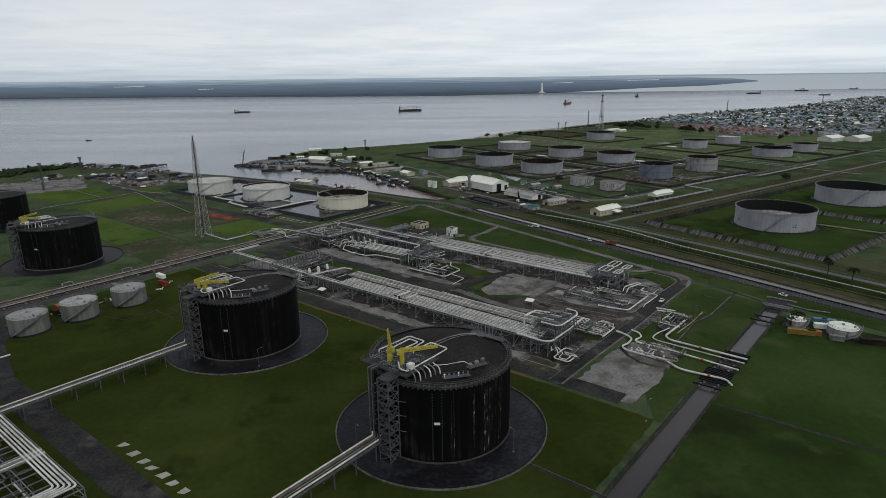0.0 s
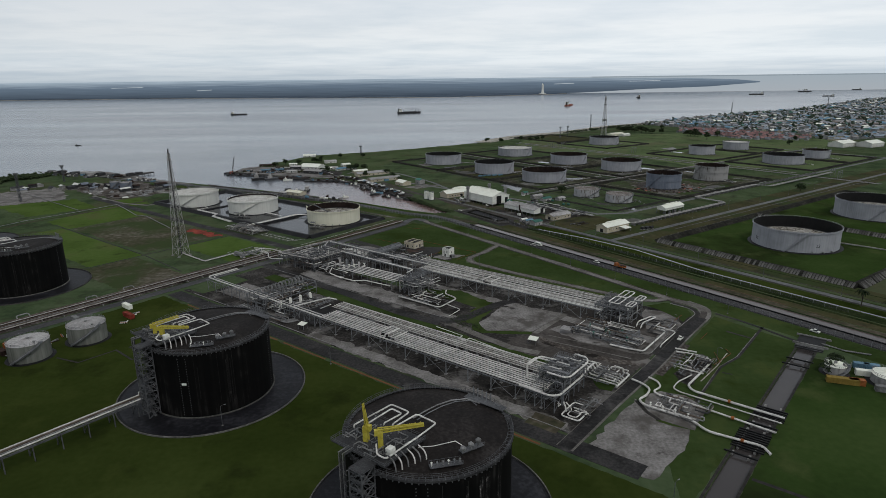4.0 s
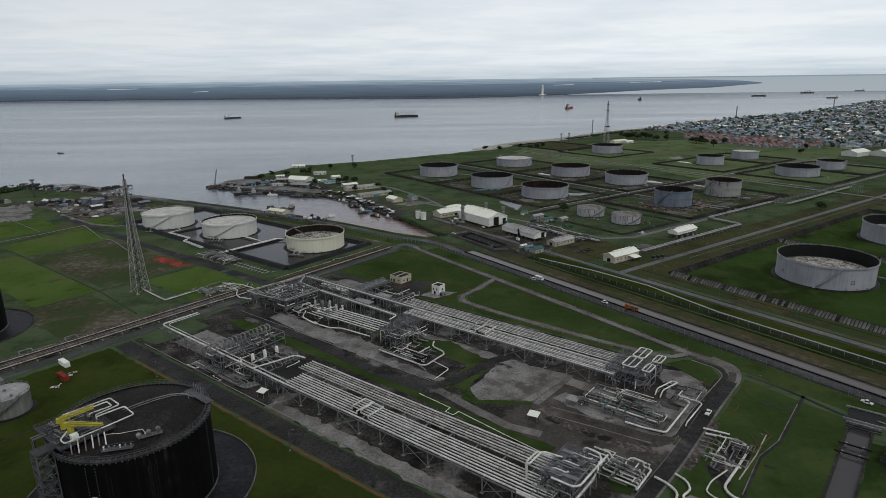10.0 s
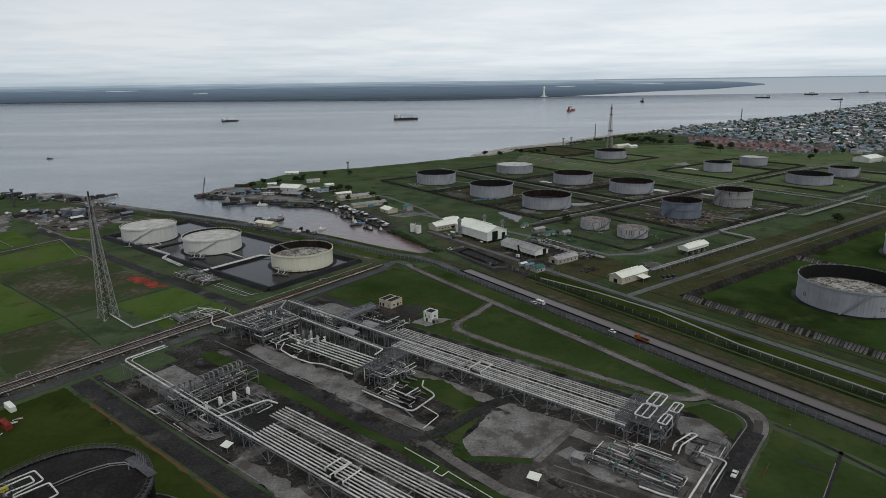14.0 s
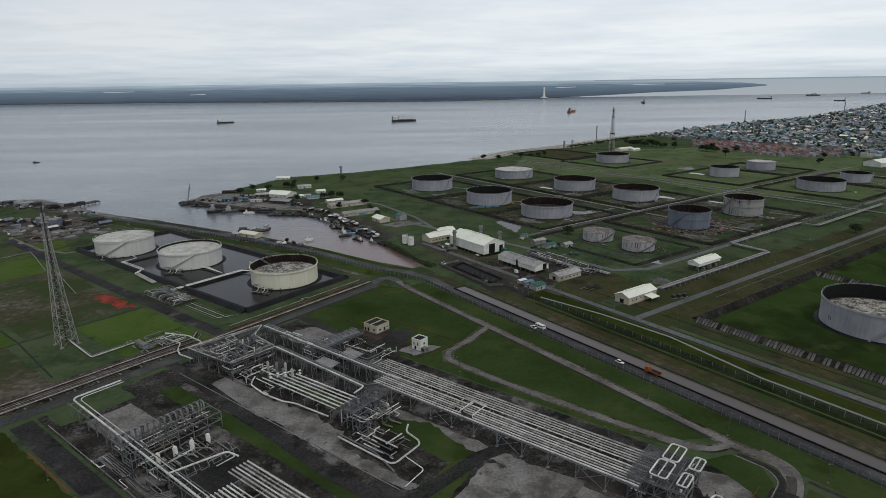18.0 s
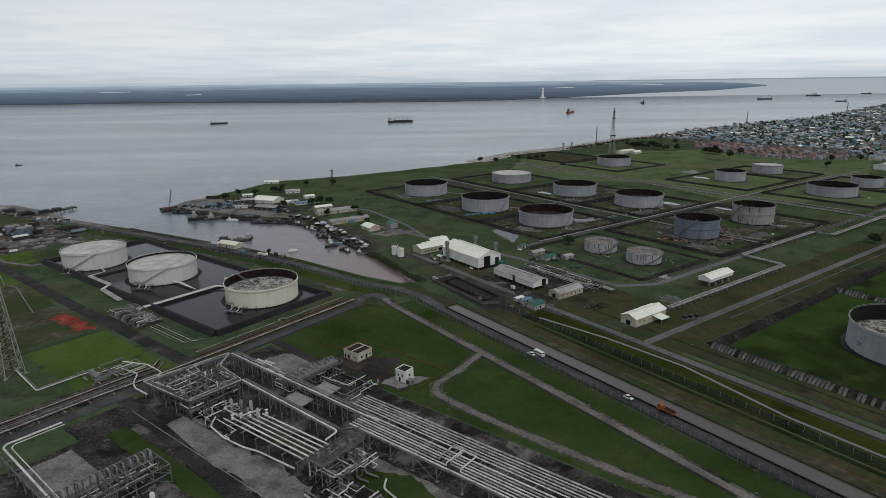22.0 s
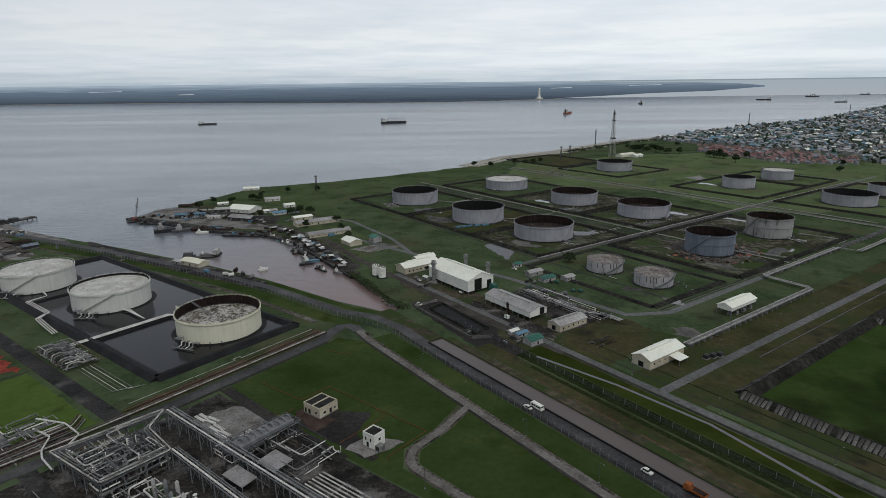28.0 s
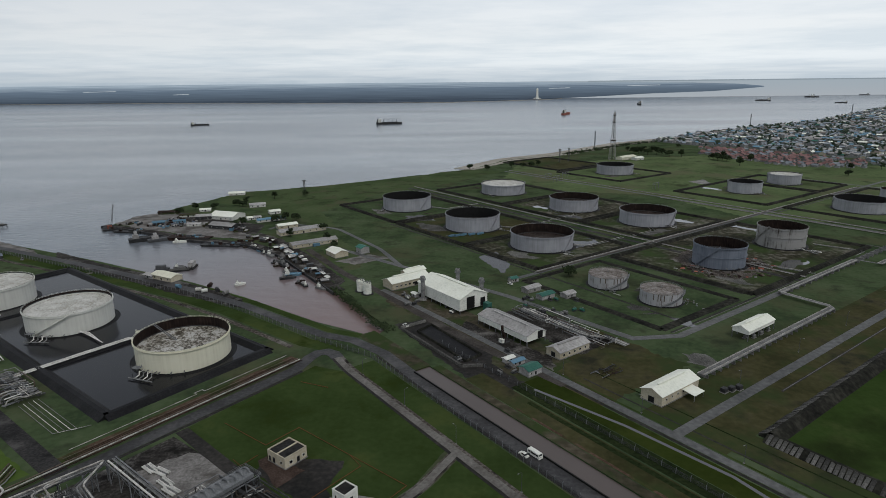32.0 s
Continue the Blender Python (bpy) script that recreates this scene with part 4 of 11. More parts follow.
for r_, w_, m_, lab_ in ((371.2, 1.4, REDSOIL, "bare brown earth above the canal"), (379.5, 2.6, REEDS, "dark strip of reeds"), (404.6, 1.5, MUD, "dark ditch beside the narrow road"), (411.6, 1.0, GRASS_BRIGHT, "green verge of the narrow road"), (417.0, 0.9, MUD, "thin dark drain in the grass"), (426.5, 0.8, REEDS, "thin dark drain in the grass")):
    road("verge", [S(-385, r_), S(300, r_)], w_, m_, lab_, 0.062)
road("verge", [S(-400, 397), S(300, 397)], 12.0, GRASS_DARK, "dark green strip round the water ditch", 0.048)
road("verge", [S(-400, 386.5), S(300, 386.5)], 8.0, REEDS, "dark reeds along the canal bank", 0.055)
road("road", [S(-560, 408), S(250, 408)], 4.5, ASPHALT_FAR, "narrow grey road behind the canal", 0.08)
road("road", [S(-329, 408), S(-326, 1300)], 5.0, ASPHALT_FAR, "narrow grey tank farm road", 0.09)
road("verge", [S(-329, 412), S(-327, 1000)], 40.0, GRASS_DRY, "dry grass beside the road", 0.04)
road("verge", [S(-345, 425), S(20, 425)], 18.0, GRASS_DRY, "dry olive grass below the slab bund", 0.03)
road("road", [S(-690, 432), S(-495, 468), S(-400, 476), S(-386, 500), S(-386, 1400)], 5.0, ASPHALT_FAR, "grey tank farm service road", 0.09)
road("road", [S(-900, 655), S(-386, 655)], 5.0, ASPHALT_DARK, "dark road between the tank bunds", 0.09)
road("road", [S(-520, 500), S(-518, 1200)], 4.5, ASPHALT_FAR, "grey road between the tank bunds", 0.09)
road("road", [S(-930, 860), S(-300, 860)], 5.0, ASPHALT_FAR, "grey road across the tank farm", 0.08)
road("road", [S(-600, 1130), S(100, 1130)], 5.0, ASPHALT_FAR, "grey road across the tank farm", 0.08)
sh = Shape()
ribbon(sh, [(95, 1292), (176, 1408), (296, 1496), (457, 1668), (832, 1924), (1634, 2566)], 64, -2.3, -1.4)
tagged(part("beach", sh, SAND), "wet pale sand at the water's edge", "beach", kind="structure")
yard("beach", [(453, 1655), (292, 1486), (171, 1401), (92, 1282), (100, 1276), (182, 1392), (304, 1476), (462, 1642), (840, 1896), (827, 1909)], SAND, "pale sandy river beach", 0.06, 3.0, 24)

# black pool round the three pale tanks, in its dark bund
PU0, PU1, PV0, PV1 = -662, -410, 347, 432
yard("pool", uv_rect(PU0, PU1, PV0, PV1), POOL, "black wet floor of the tank bund", 0.12)
bund = thing("bund_wall", at_uv(0, 0), "black lined earth bund round the pale tanks", "bund", kind="structure")


def bank(parent, x0, y0, x1, y1, hgt, half, top, mat, name="wall"):
    """A straight earth bank with sloping sides."""
    d = (Vector((x1, y1)) - Vector((x0, y0))).normalized()
    nrm = Vector((-d.y, d.x))
    sh = Shape()
    sec = [(-half, 0), (-top, hgt), (top, hgt), (half, 0)]
    p0, p1 = Vector((x0, y0)) - d * top, Vector((x1, y1)) + d * top
    ring = [(p.x + nrm.x * o, p.y + nrm.y * o, z) for p in (p0, p1) for o, z in sec]
    sh.add(ring, [(0, 1, 5, 4), (1, 2, 6, 5), (2, 3, 7, 6), (0, 3, 2, 1), (4, 5, 6, 7)])
    return part(name, sh, mat, parent)


for a in ((PU0, PV0, PU1, PV0), (PU1, PV0, PU1, PV1), (PU1, PV1, PU0, PV1), (PU0, PV1, PU0, PV0)):
    bank(bund, *a, 2.2, 4.2, 1.0, LINER)
for u in (-484, -584):
    bank(bund, u, PV0, u, PV1, 1.1, 2.0, 0.5, LINER)

# earth bunds round the tanks of the farm, one square to each
GB = "earth bunds of the tank farm"
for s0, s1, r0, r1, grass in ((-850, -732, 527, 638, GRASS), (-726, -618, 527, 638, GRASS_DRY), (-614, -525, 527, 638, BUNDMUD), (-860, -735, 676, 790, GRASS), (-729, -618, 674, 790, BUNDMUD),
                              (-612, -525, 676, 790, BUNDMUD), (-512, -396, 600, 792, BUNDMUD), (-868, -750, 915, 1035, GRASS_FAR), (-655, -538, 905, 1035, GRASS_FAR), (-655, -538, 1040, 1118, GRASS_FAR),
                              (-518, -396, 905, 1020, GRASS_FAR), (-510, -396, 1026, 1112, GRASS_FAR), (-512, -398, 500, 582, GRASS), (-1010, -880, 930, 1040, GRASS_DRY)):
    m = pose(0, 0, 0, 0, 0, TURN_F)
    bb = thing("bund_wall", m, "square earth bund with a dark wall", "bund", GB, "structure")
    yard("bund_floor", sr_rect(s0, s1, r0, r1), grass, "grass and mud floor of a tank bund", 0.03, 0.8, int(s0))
    h = 1.8 if s0 != -512 or r0 != 500 else 0.5
    for a in ((s0, r0, s1, r0), (s1, r0, s1, r1), (s1, r1, s0, r1), (s0, r1, s0, r0)):
        bank(bb, *a, h, 3.3, 1.0, BUNDWALL)
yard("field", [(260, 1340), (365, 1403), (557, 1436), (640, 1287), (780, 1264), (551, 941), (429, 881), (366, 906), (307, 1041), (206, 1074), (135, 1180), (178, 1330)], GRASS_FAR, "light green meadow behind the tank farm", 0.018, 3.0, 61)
# stone-faced bund round the two large grey tanks
bb = thing("bund_wall", pose(0, 0, 0, 0, 0, TURN_F), "grass bund with a slope of grey concrete slabs", "bund", GB, "structure")
yard("lawn", sr_rect(-303, -166, 438, 582), GRASS_MID, "dark green grass round a large tank", 0.04, 0.8, 31)
yard("lawn", sr_rect(-303, -166, 588, 760), GRASS_MID, "dark green grass round a large tank", 0.04, 0.8, 32)
for a in ((-304, 436, -165, 436), (-165, 436, -165, 770), (-165, 770, -304, 770), (-304, 770, -304, 436), (-304, 584, -165, 584)):
    bank(bb, *a, 2.7, 4.6, 0.8, BUNDWALL)
slab = Shape().box(-0.72, 0.72, -2.3, 2.3, -0.08, 0.10).mesh("slab")
slab.materials.append(SLAB)
rs2 = random.Random(8)
for x0, y0, x1, y1, tilt in ((-304, 436, -165, 436, 1), (-165, 436, -165, 580, 1), (-304, 436, -304, 580, -1), (-304, 584, -165, 584, 1)):
    L = math.dist((x0, y0), (x1, y1))
    n = int(L / 1.9)
    ang = math.degrees(math.atan2(y1 - y0, x1 - x0))
    for i in range(n):
        if rs2.random() < 0.12:
            continue
        k = (i + 0.5) / n
        ob = new("slab", slab)
        ob.parent = bb
        off = -2.75 * tilt
        nx, ny = -math.sin(radians(ang)), math.cos(radians(ang))
        ob.matrix_basis = pose(x0 + (x1 - x0) * k + nx * off, y0 + (y1 - y0) * k + ny * off, 1.45, 35 * tilt + rs2.uniform(-6, 6), 0, ang + rs2.uniform(-5, 5))

# rain puddles and pale wet slabs on the bund floors and the farm ground
rp = random.Random(21)
for i, (s0, r0, w, d) in enumerate(((-690, 545, 34, 14), (-735, 560, 22, 16), (-600, 600, 26, 10), (-560, 545, 20, 9), (-640, 690, 24, 8), (-560, 760, 22, 9), (-540, 700, 10, 26), (-470, 690, 22, 10), (-412, 690, 9, 24), (-420, 620, 16, 8),
                                    (-500, 780, 28, 7), (-690, 700, 20, 7), (-790, 545, 24, 8), (-470, 960, 22, 9), (-640, 960, 26, 8), (-360, 480, 12, 8), (-430, 462, 18, 4), (-395, 520, 10, 5))):
    ring = [S(s0 + w * math.cos(0.5 * k) * rp.uniform(0.5, 1.0), r0 + d * math.sin(0.5 * k) * rp.uniform(0.5, 1.0)) for k in range(12)]
    yard("puddle", [(p[0], p[1]) for p in ring], PUDDLE if i % 3 else SLAB, "shallow rain puddle on the bund floor" if i % 3 else "pale worn concrete patch on the bund floor", 0.07, 2.2, 60 + i)


# ---- tanks ----
def handrail(sh, r, z, n, h=1.1, w=0.08, start=0.0, sweep=2 * math.pi):
    for i in range(n):
        a = start + sweep * i / n
        sh.box(-w / 2, w / 2, -w / 2, w / 2, z, z + h, a, (r * math.cos(a), r * math.sin(a)))
    for hh in (h * 0.5, h):
        sh.lathe([(r - w / 2, z + hh), (r + w / 2, z + hh), (r + w / 2, z + hh + w), (r - w / 2, z + hh + w), (r - w / 2, z + hh)], 64, (0, 0), start, sweep)


def spiral_stair(tank, R, h, a0, turns, mat):
    """A sloping stair on the wall, with its outer rail and brackets."""
    n = 26
    sh, rail = Shape(), Shape()
    path, top = [], []
    for i in range(n + 1):
        a, z = a0 + turns * i / n, 0.3 + (h + 0.2) * i / n
        for w0, w1 in ((R + 0.1, R + 1.1),):
            c, s = math.cos(a), math.sin(a)
        sh.box(0.08, 1.25, -0.7, 0.7, z - 0.12, z + 0.12, a, (R * c, R * s))
        path.append(((R + 1.25) * c, (R + 1.25) * s, z + 0.1))
        top.append(((R + 1.25) * c, (R + 1.25) * s, z + 1.3))
        rail.box(1.2, 1.3, -0.05, 0.05, z, z + 1.3, a, (R * c, R * s))
    sh.tube(path, 0.22, 6)
    rail.tube(top, 0.09, 5)
    st = part("stair", sh, mat, tank, "steel stair climbing the tank wall")
    part("rail", rail, mat, st)


def open_tank(name, x, y, R, h, deck, wall, rim, inner, deckmat, label, group, stair=(-2.4, 0.9), girders=(0.0,), ladder=None, turn=0.0, marks=(), wide=0.6):
    """A tank with an open top, a floating deck inside, wind girders and a stair."""
    t = thing(name, pose(x, y, 0.1, 0, 0, turn), label, "storage tank", group)
    part("shell", Shape().lathe([(R, 0), (R, h), (R - 0.06, h + 0.02)], 72), wall, t, "", True)
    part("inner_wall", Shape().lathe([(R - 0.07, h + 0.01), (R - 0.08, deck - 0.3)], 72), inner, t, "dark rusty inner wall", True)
    courses = Shape()
    for i in range(1, 7):
        z = h * i / 7
        courses.lathe([(R, z - 0.05), (R + 0.03, z - 0.03), (R + 0.03, z + 0.03), (R, z + 0.05)], 72)
    part("weld_seam", courses, wall, t)
    gi = Shape()
    for g in girders:
        z = h - 0.9 - g
        gi.lathe([(R, z), (R + wide, z + 0.05), (R + wide, z + 0.25), (R, z + 0.25)], 72)
    for i in range(48):
        a = 2 * math.pi * i / 48
        gi.beam(((R + 0.05) * math.cos(a), (R + 0.05) * math.sin(a), h - 1.7), ((R + wide * 0.95) * math.cos(a), (R + wide * 0.95) * math.sin(a), h - 0.88), 0.1)
    part("wind_girder", gi, rim, t)
    rl = Shape()
    handrail(rl, R + wide * 0.95, h - 0.65, 56)
    part("handrail", rl, rim, t)
    part("base_ring", Shape().lathe([(R + 0.05, 0), (R + 0.05, 0.35), (R + 0.7, 0.25), (R + 2.6, 0.0), (R + 2.6, -0.3)], 72), LINER, t, "dark tarred foundation ring")
    d = part("deck", Shape().lathe([(R - 0.4, deck), (R - 3.2, deck + 0.05), (R - 3.3, deck - 0.35), (0.01, deck - 0.25)], 72), deckmat, t, "stained floating deck with puddles", True)
    part("pontoon_seal", Shape().lathe([(R - 0.08, deck - 0.3), (R - 0.08, deck + 0.45), (R - 0.45, deck + 0.1)], 72), DARKSTEEL, t)
    legs = Shape()
    rr = random.Random(int(x * 7 + y))
    for i in range(16):
        a, q = rr.uniform(0, 6.28), (R - 4) * math.sqrt(rr.random())
        legs.lathe([(0.14, deck - 0.3), (0.14, deck + 0.35), (0.01, deck + 0.4)], 6, (q * math.cos(a), q * math.sin(a)))
    tagged(part("deck_leg", legs, ROOFGREY, t), kind="stuff")
    if ladder is not None:
        la = Shape()
        a = ladder
        p0 = ((R - 0.3) * math.cos(a), (R - 0.3) * math.sin(a), h)
        p1 = (0.25 * R * math.cos(a), 0.25 * R * math.sin(a), deck + 0.4)
        for o in (-0.5, 0.5):
            ox, oy = -math.sin(a) * o, math.cos(a) * o
            la.beam((p0[0] + ox, p0[1] + oy, p0[2]), (p1[0] + ox, p1[1] + oy, p1[2]), 0.18, 0.5)
        part("rolling_ladder", la, STEEL, t, "steel ladder sloping to the deck")
    spiral_stair(t, R, h, stair[0], stair[1], rim)
    for k in range(3):
        a = -1.7 + 0.25 * k
        nz = Shape().tube([((R - 0.1) * math.cos(a), (R - 0.1) * math.sin(a), 1.2), ((R + 2.2) * math.cos(a), (R + 2.2) * math.sin(a), 1.2)], 0.35, 8)
        part("nozzle", nz, GREYPIPE, t)
    for i, a in enumerate(marks):
        sh = Shape()
        for k in (-0.5, 0.5):
            aa = a + k * 1.7 / R
            sh.box(-0.02, 0.06, -0.6, 0.6, h * 0.30, h * 0.30 + 0.35, aa, (R * math.cos(aa), R * math.sin(aa)))
            sh.box(-0.02, 0.06, -0.6, 0.6, h * 0.30 + 1.6, h * 0.30 + 1.95, aa, (R * math.cos(aa), R * math.sin(aa)))
            sh.box(-0.02, 0.06, -0.15, 0.15, h * 0.30, h * 0.30 + 1.95, aa, (R * math.cos(aa), R * math.sin(aa)))
        part("number_mark", sh, DARKSTEEL, t, "dark painted marking")
    return t


def cone_tank(name, x, y, R, h, wall, roofmat, label, group, pitch=0.09, rust=False, stair=True):
    t = thing(name, pose(x, y, 0.1), label, "storage tank", group)
    part("shell", Shape().lathe([(R, 0), (R, h)], 48), wall, t, "", True)
    part("roof", Shape().lathe([(R + 0.12, h - 0.12), (R + 0.12, h + 0.02), (R * 0.5, h + R * pitch * 0.6), (0.01, h + R * pitch)], 48), roofmat, t, "shallow conical metal roof", True)
    ribs = Shape()
    for i in range(18):
        a = 2 * math.pi * i / 18
        ribs.beam((R * math.cos(a), R * math.sin(a), h + 0.06), (0.3 * math.cos(a), 0.3 * math.sin(a), h + R * pitch + 0.06), 0.12)
    part("roof_rib", ribs, roofmat, t)
    part("base_ring", Shape().lathe([(R + 0.05, 0), (R + 0.05, 0.3), (R + 1.6, 0.0), (R + 1.6, -0.3)], 48), LINER, t)
    rl = Shape()
    handrail(rl, R - 0.1, h, 28)
    part("handrail", rl, STEEL, t)
    sh = Shape()
    sh.lathe([(0.6, h + R * pitch - 0.2), (0.6, h + R * pitch + 0.7), (0.01, h + R * pitch + 0.8)], 10)
    sh.lathe([(0.5, h), (0.5, h + 1.0), (0.01, h + 1.1)], 10, (R * 0.6, -R * 0.4))
    part("roof_vent", sh, GREYPIPE, t)
    if stair:
        spiral_stair(t, R, h, -1.9, 1.5, STEEL)
    if rust:
        rr = random.Random(int(x))
        for i in range(6):
            a = -2.3 + 1.5 * rr.random()
            part("rust_patch", Shape().box(-0.05, 0.05, -0.3, 0.3, h * rr.uniform(0.3, 0.6), h * 0.97, a, (R * math.cos(a), R * math.sin(a))), BROWNPIPE, t, "dark corroded wall plate")
    return t


def elbows(pts, r=1.5, n=3):
    """The path with each corner eased into a pipe bend."""
    pts = [Vector(p) for p in pts]
    out = [pts[0]]
    for a, b, c in zip(pts, pts[1:], pts[2:]):
        k = min(r, 0.42 * (a - b).length, 0.42 * (c - b).length)
        p, q = b + (a - b).normalized() * k, b + (c - b).normalized() * k
        out += [p.lerp(b, i / n).lerp(b.lerp(q, i / n), i / n) for i in range(n + 1)]
    return out + [pts[-1]]


def crane(parent, x, y, z, mast, reach, aim, lift):
    c = part("davit_crane", Shape().box(-0.7, 0.7, -0.7, 0.7, 0, mast), YELLOW, parent, "yellow painted davit crane", at=pose(x, y, z, 0, 0, aim))
    sh = Shape()
    b = (reach * math.cos(radians(lift)), 0, mast + reach * math.sin(radians(lift)))
    for o in (-0.5, 0.5):
        for q in (0, 1.0):
            sh.beam((-0.6, o, mast - 0.4 + q), (b[0], o * 0.5, b[2] - 0.4 + q * 0.6), 0.28)
    for i in range(8):
        k = i / 8
        for o in (-0.5, 0.5):
            sh.beam((b[0] * k, o, mast - 0.4 + (b[2] - mast) * k), (b[0] * (k + 0.06), o, mast + 0.6 + (b[2] - mast) * (k + 0.06)), 0.16)
    part("boom", sh, YELLOW, c)
    part("winch", Shape().box(-1.6, -0.3, -0.6, 0.6, mast - 1.2, mast + 0.4), YELLOW, c)
    return c


def lattice(sh, x, y, z0, z1, w, n, bar=0.22):
    """A square braced tower."""
    cs = [(x - w / 2, y - w / 2), (x + w / 2, y - w / 2), (x + w / 2, y + w / 2), (x - w / 2, y + w / 2)]
    for c in cs:
        sh.beam((*c, z0), (*c, z1), bar * 1.4)
    for i in range(n):
        a, b = z0 + (z1 - z0) * i / n, z0 + (z1 - z0) * (i + 1) / n
        for k in range(4):
            p, q = cs[k], cs[(k + 1) % 4]
            sh.beam((*p, b), (*q, b), bar)
            if i % 2:
                p, q = q, p
            sh.beam((*p, a), (*q, b), bar)


def black_tank(name, u, v, R, h, detail, arm=True):
    """A tall insulated tank clad in black, with a roof platform, a braced stair tower and roof piping."""
    t = thing(name, at_uv(u, v, 0.1), "tall black clad storage tank with a steel stair tower", "storage tank", "black tanks")
    part("shell", Shape().lathe([(R, 0.4), (R, h - 0.4)], 96), BLACK, t, "", True)
    part("roof", Shape().lathe([(R - 0.4, h - 0.3), (R * 0.75, h + 0.5), (R * 0.4, h + 1.1), (0.01, h + 1.3)], 72), BLACKROOF, t, "low domed dark brown roof", True)
    part("roof_curb", Shape().lathe([(R - 0.5, h - 0.5), (R + 0.45, h - 0.5), (R + 0.45, h + 0.1), (R - 0.5, h + 0.1)], 96), DARKSTEEL, t)
    rl = Shape()
    handrail(rl, R + 0.35, h + 0.1, 90, 1.2, 0.075)
    handrail(rl, R - 1.1, h + 0.1, 60, 1.1, 0.06)
    for i in range(90):
        a = 2 * math.pi * i / 90
        rl.box(-0.6, 0.5, -0.14, 0.14, h - 0.9, h - 0.45, a, (R * math.cos(a), R * math.sin(a)))
        rl.box(-1.1, 0.45, -0.09, 0.09, h + 0.12, h + 0.24, a, (R * math.cos(a), R * math.sin(a)))
    part("handrail", rl, MIDSTEEL, t, "grey guard rail round the roof edge")
    part("base_curb", Shape().lathe([(R, 0.0), (R + 0.45, 0.0), (R + 0.45, 0.45), (R + 0.05, 0.5)], 96), SLAB, t, "pale concrete ring beam")
    lad = Shape()
    for a in (-1.01, -0.886, 0.68, -2.48, 2.2):
        for i in range(24):
            z = 1.5 + (h - 3) * i / 24
            lad.box(0.0, 0.12, -0.12, 0.12, z, z + 0.3, a, (R * math.cos(a), R * math.sin(a)))
    tagged(part("cladding_clip", lad, MIDSTEEL, t), kind="stuff")
    rr = random.Random(int(u))
    streaks = material("pale_streaks_%s" % detail, [(0.010, 0.0095, 0.009), (0.04, 0.038, 0.036) if detail == 0 else (0.012, 0.011, 0.010), (0.34, 0.325, 0.31) if detail == 0 else (0.04, 0.038, 0.036)], 0.8, scale=(0.5, 1.8), streak=0.15, spread=(0.46, 0.66))
    for i in range(30 if detail == 0 else 10):
        a = rr.choice((-0.74, -0.44, -0.26, -0.18, 0.03, -0.44, -0.26)) + rr.uniform(-0.035, 0.035)
        z1 = h - rr.uniform(1.5, 7.0)
        w = rr.uniform(0.04, 0.16)
        part("wall_streak", Shape().box(0.0, 0.03, -w, w, rr.uniform(0.6, h * 0.3), z1, a, (R * math.cos(a), R * math.sin(a))), streaks, t, "pale lime streak")
    sign = Shape()
    sign.box(0.0, 0.15, -0.9, 0.9, h * 0.52, h * 0.52 + 0.8, -0.95, (R * math.cos(-0.95), R * math.sin(-0.95)))
    part("sign_plate", sign, WALLWHITE, t)
    # stair tower on the side away from the racks
    gx, gy = 0.0, -(R + 2.6)
    tw = Shape()
    lattice(tw, gx, gy, 0, h + 2.0, 4.6, 11, 0.22)
    for i in range(11):
        z = (h + 1) * (i + 1) / 11
        tw.box(gx - 2.2, gx + 2.2, gy - 2.2, gy - 0.9, z - 0.1, z)
        s = 1 if i % 2 else -1
        tw.beam((gx - 2 * s, gy + 0.4, z - (h + 1) / 11), (gx + 2 * s, gy + 0.4, z), 0.9, 0.15)
    part("stair_tower", tw, MIDSTEEL, t, "braced galvanised stair tower")
    for k in range(7):
        zb = 4 + (h - 4) * k / 7
        part("pipe_bracket", Shape().beam((gx - 9.6, gy + 1.0, zb), (gx - 6.0, gy + 0.2, zb), 0.2).beam((gx - 7.8, gy + 0.6, zb), (gx - 7.4, -R + 1.6, zb), 0.2), STEEL, t)
    for i in range(4):
        px_ = gx - 9.0 + i * 0.75
        part("riser_pipe", Shape().tube([(px_, gy + 0.4, 6.0), (px_, gy + 0.4, h + 2.6), (px_, gy + 4, h + 2.6)], 0.17 + 0.05 * (i % 2), 8), (GREYPIPE, DARKSTEEL)[i % 2], t, "", True)
    for zb in (h * 0.42, h * 0.62, h * 0.80):
        part("stay_arm", Shape().beam((gx + 2.2, gy, zb), (gx + 8.0, gy - 0.6, zb + 1.8), 0.14), STEEL, t)
    # roof platform: a deck on legs that reaches inwards from the tower
    px0, px1, py0, py1 = -15.2, 5.2, -R + 0.6, -7.4
    pf = Shape()
    pf.box(px0, px1, py0, py1, h + 2.0, h + 2.2)
    pf.box(gx - 2.4, gx + 2.4, gy - 2.3, py0, h + 2.0, h + 2.2)
    for x in (px0 + 0.4, px0 + 6, gx, px1 - 0.4):
        for y in (py0 + 4, py1 - 0.4):
            pf.beam((x, y, h), (x, y, h + 2.0), 0.3)
        pf.beam((x, py0 + 0.2, h + 1.9), (x, max(py0 + 4.5, -math.sqrt(R * R - x * x) + 0.6), h - 1.0), 0.25)
    part("platform", pf, DARKSTEEL, t, "dark steel roof platform")
    rl = Shape()
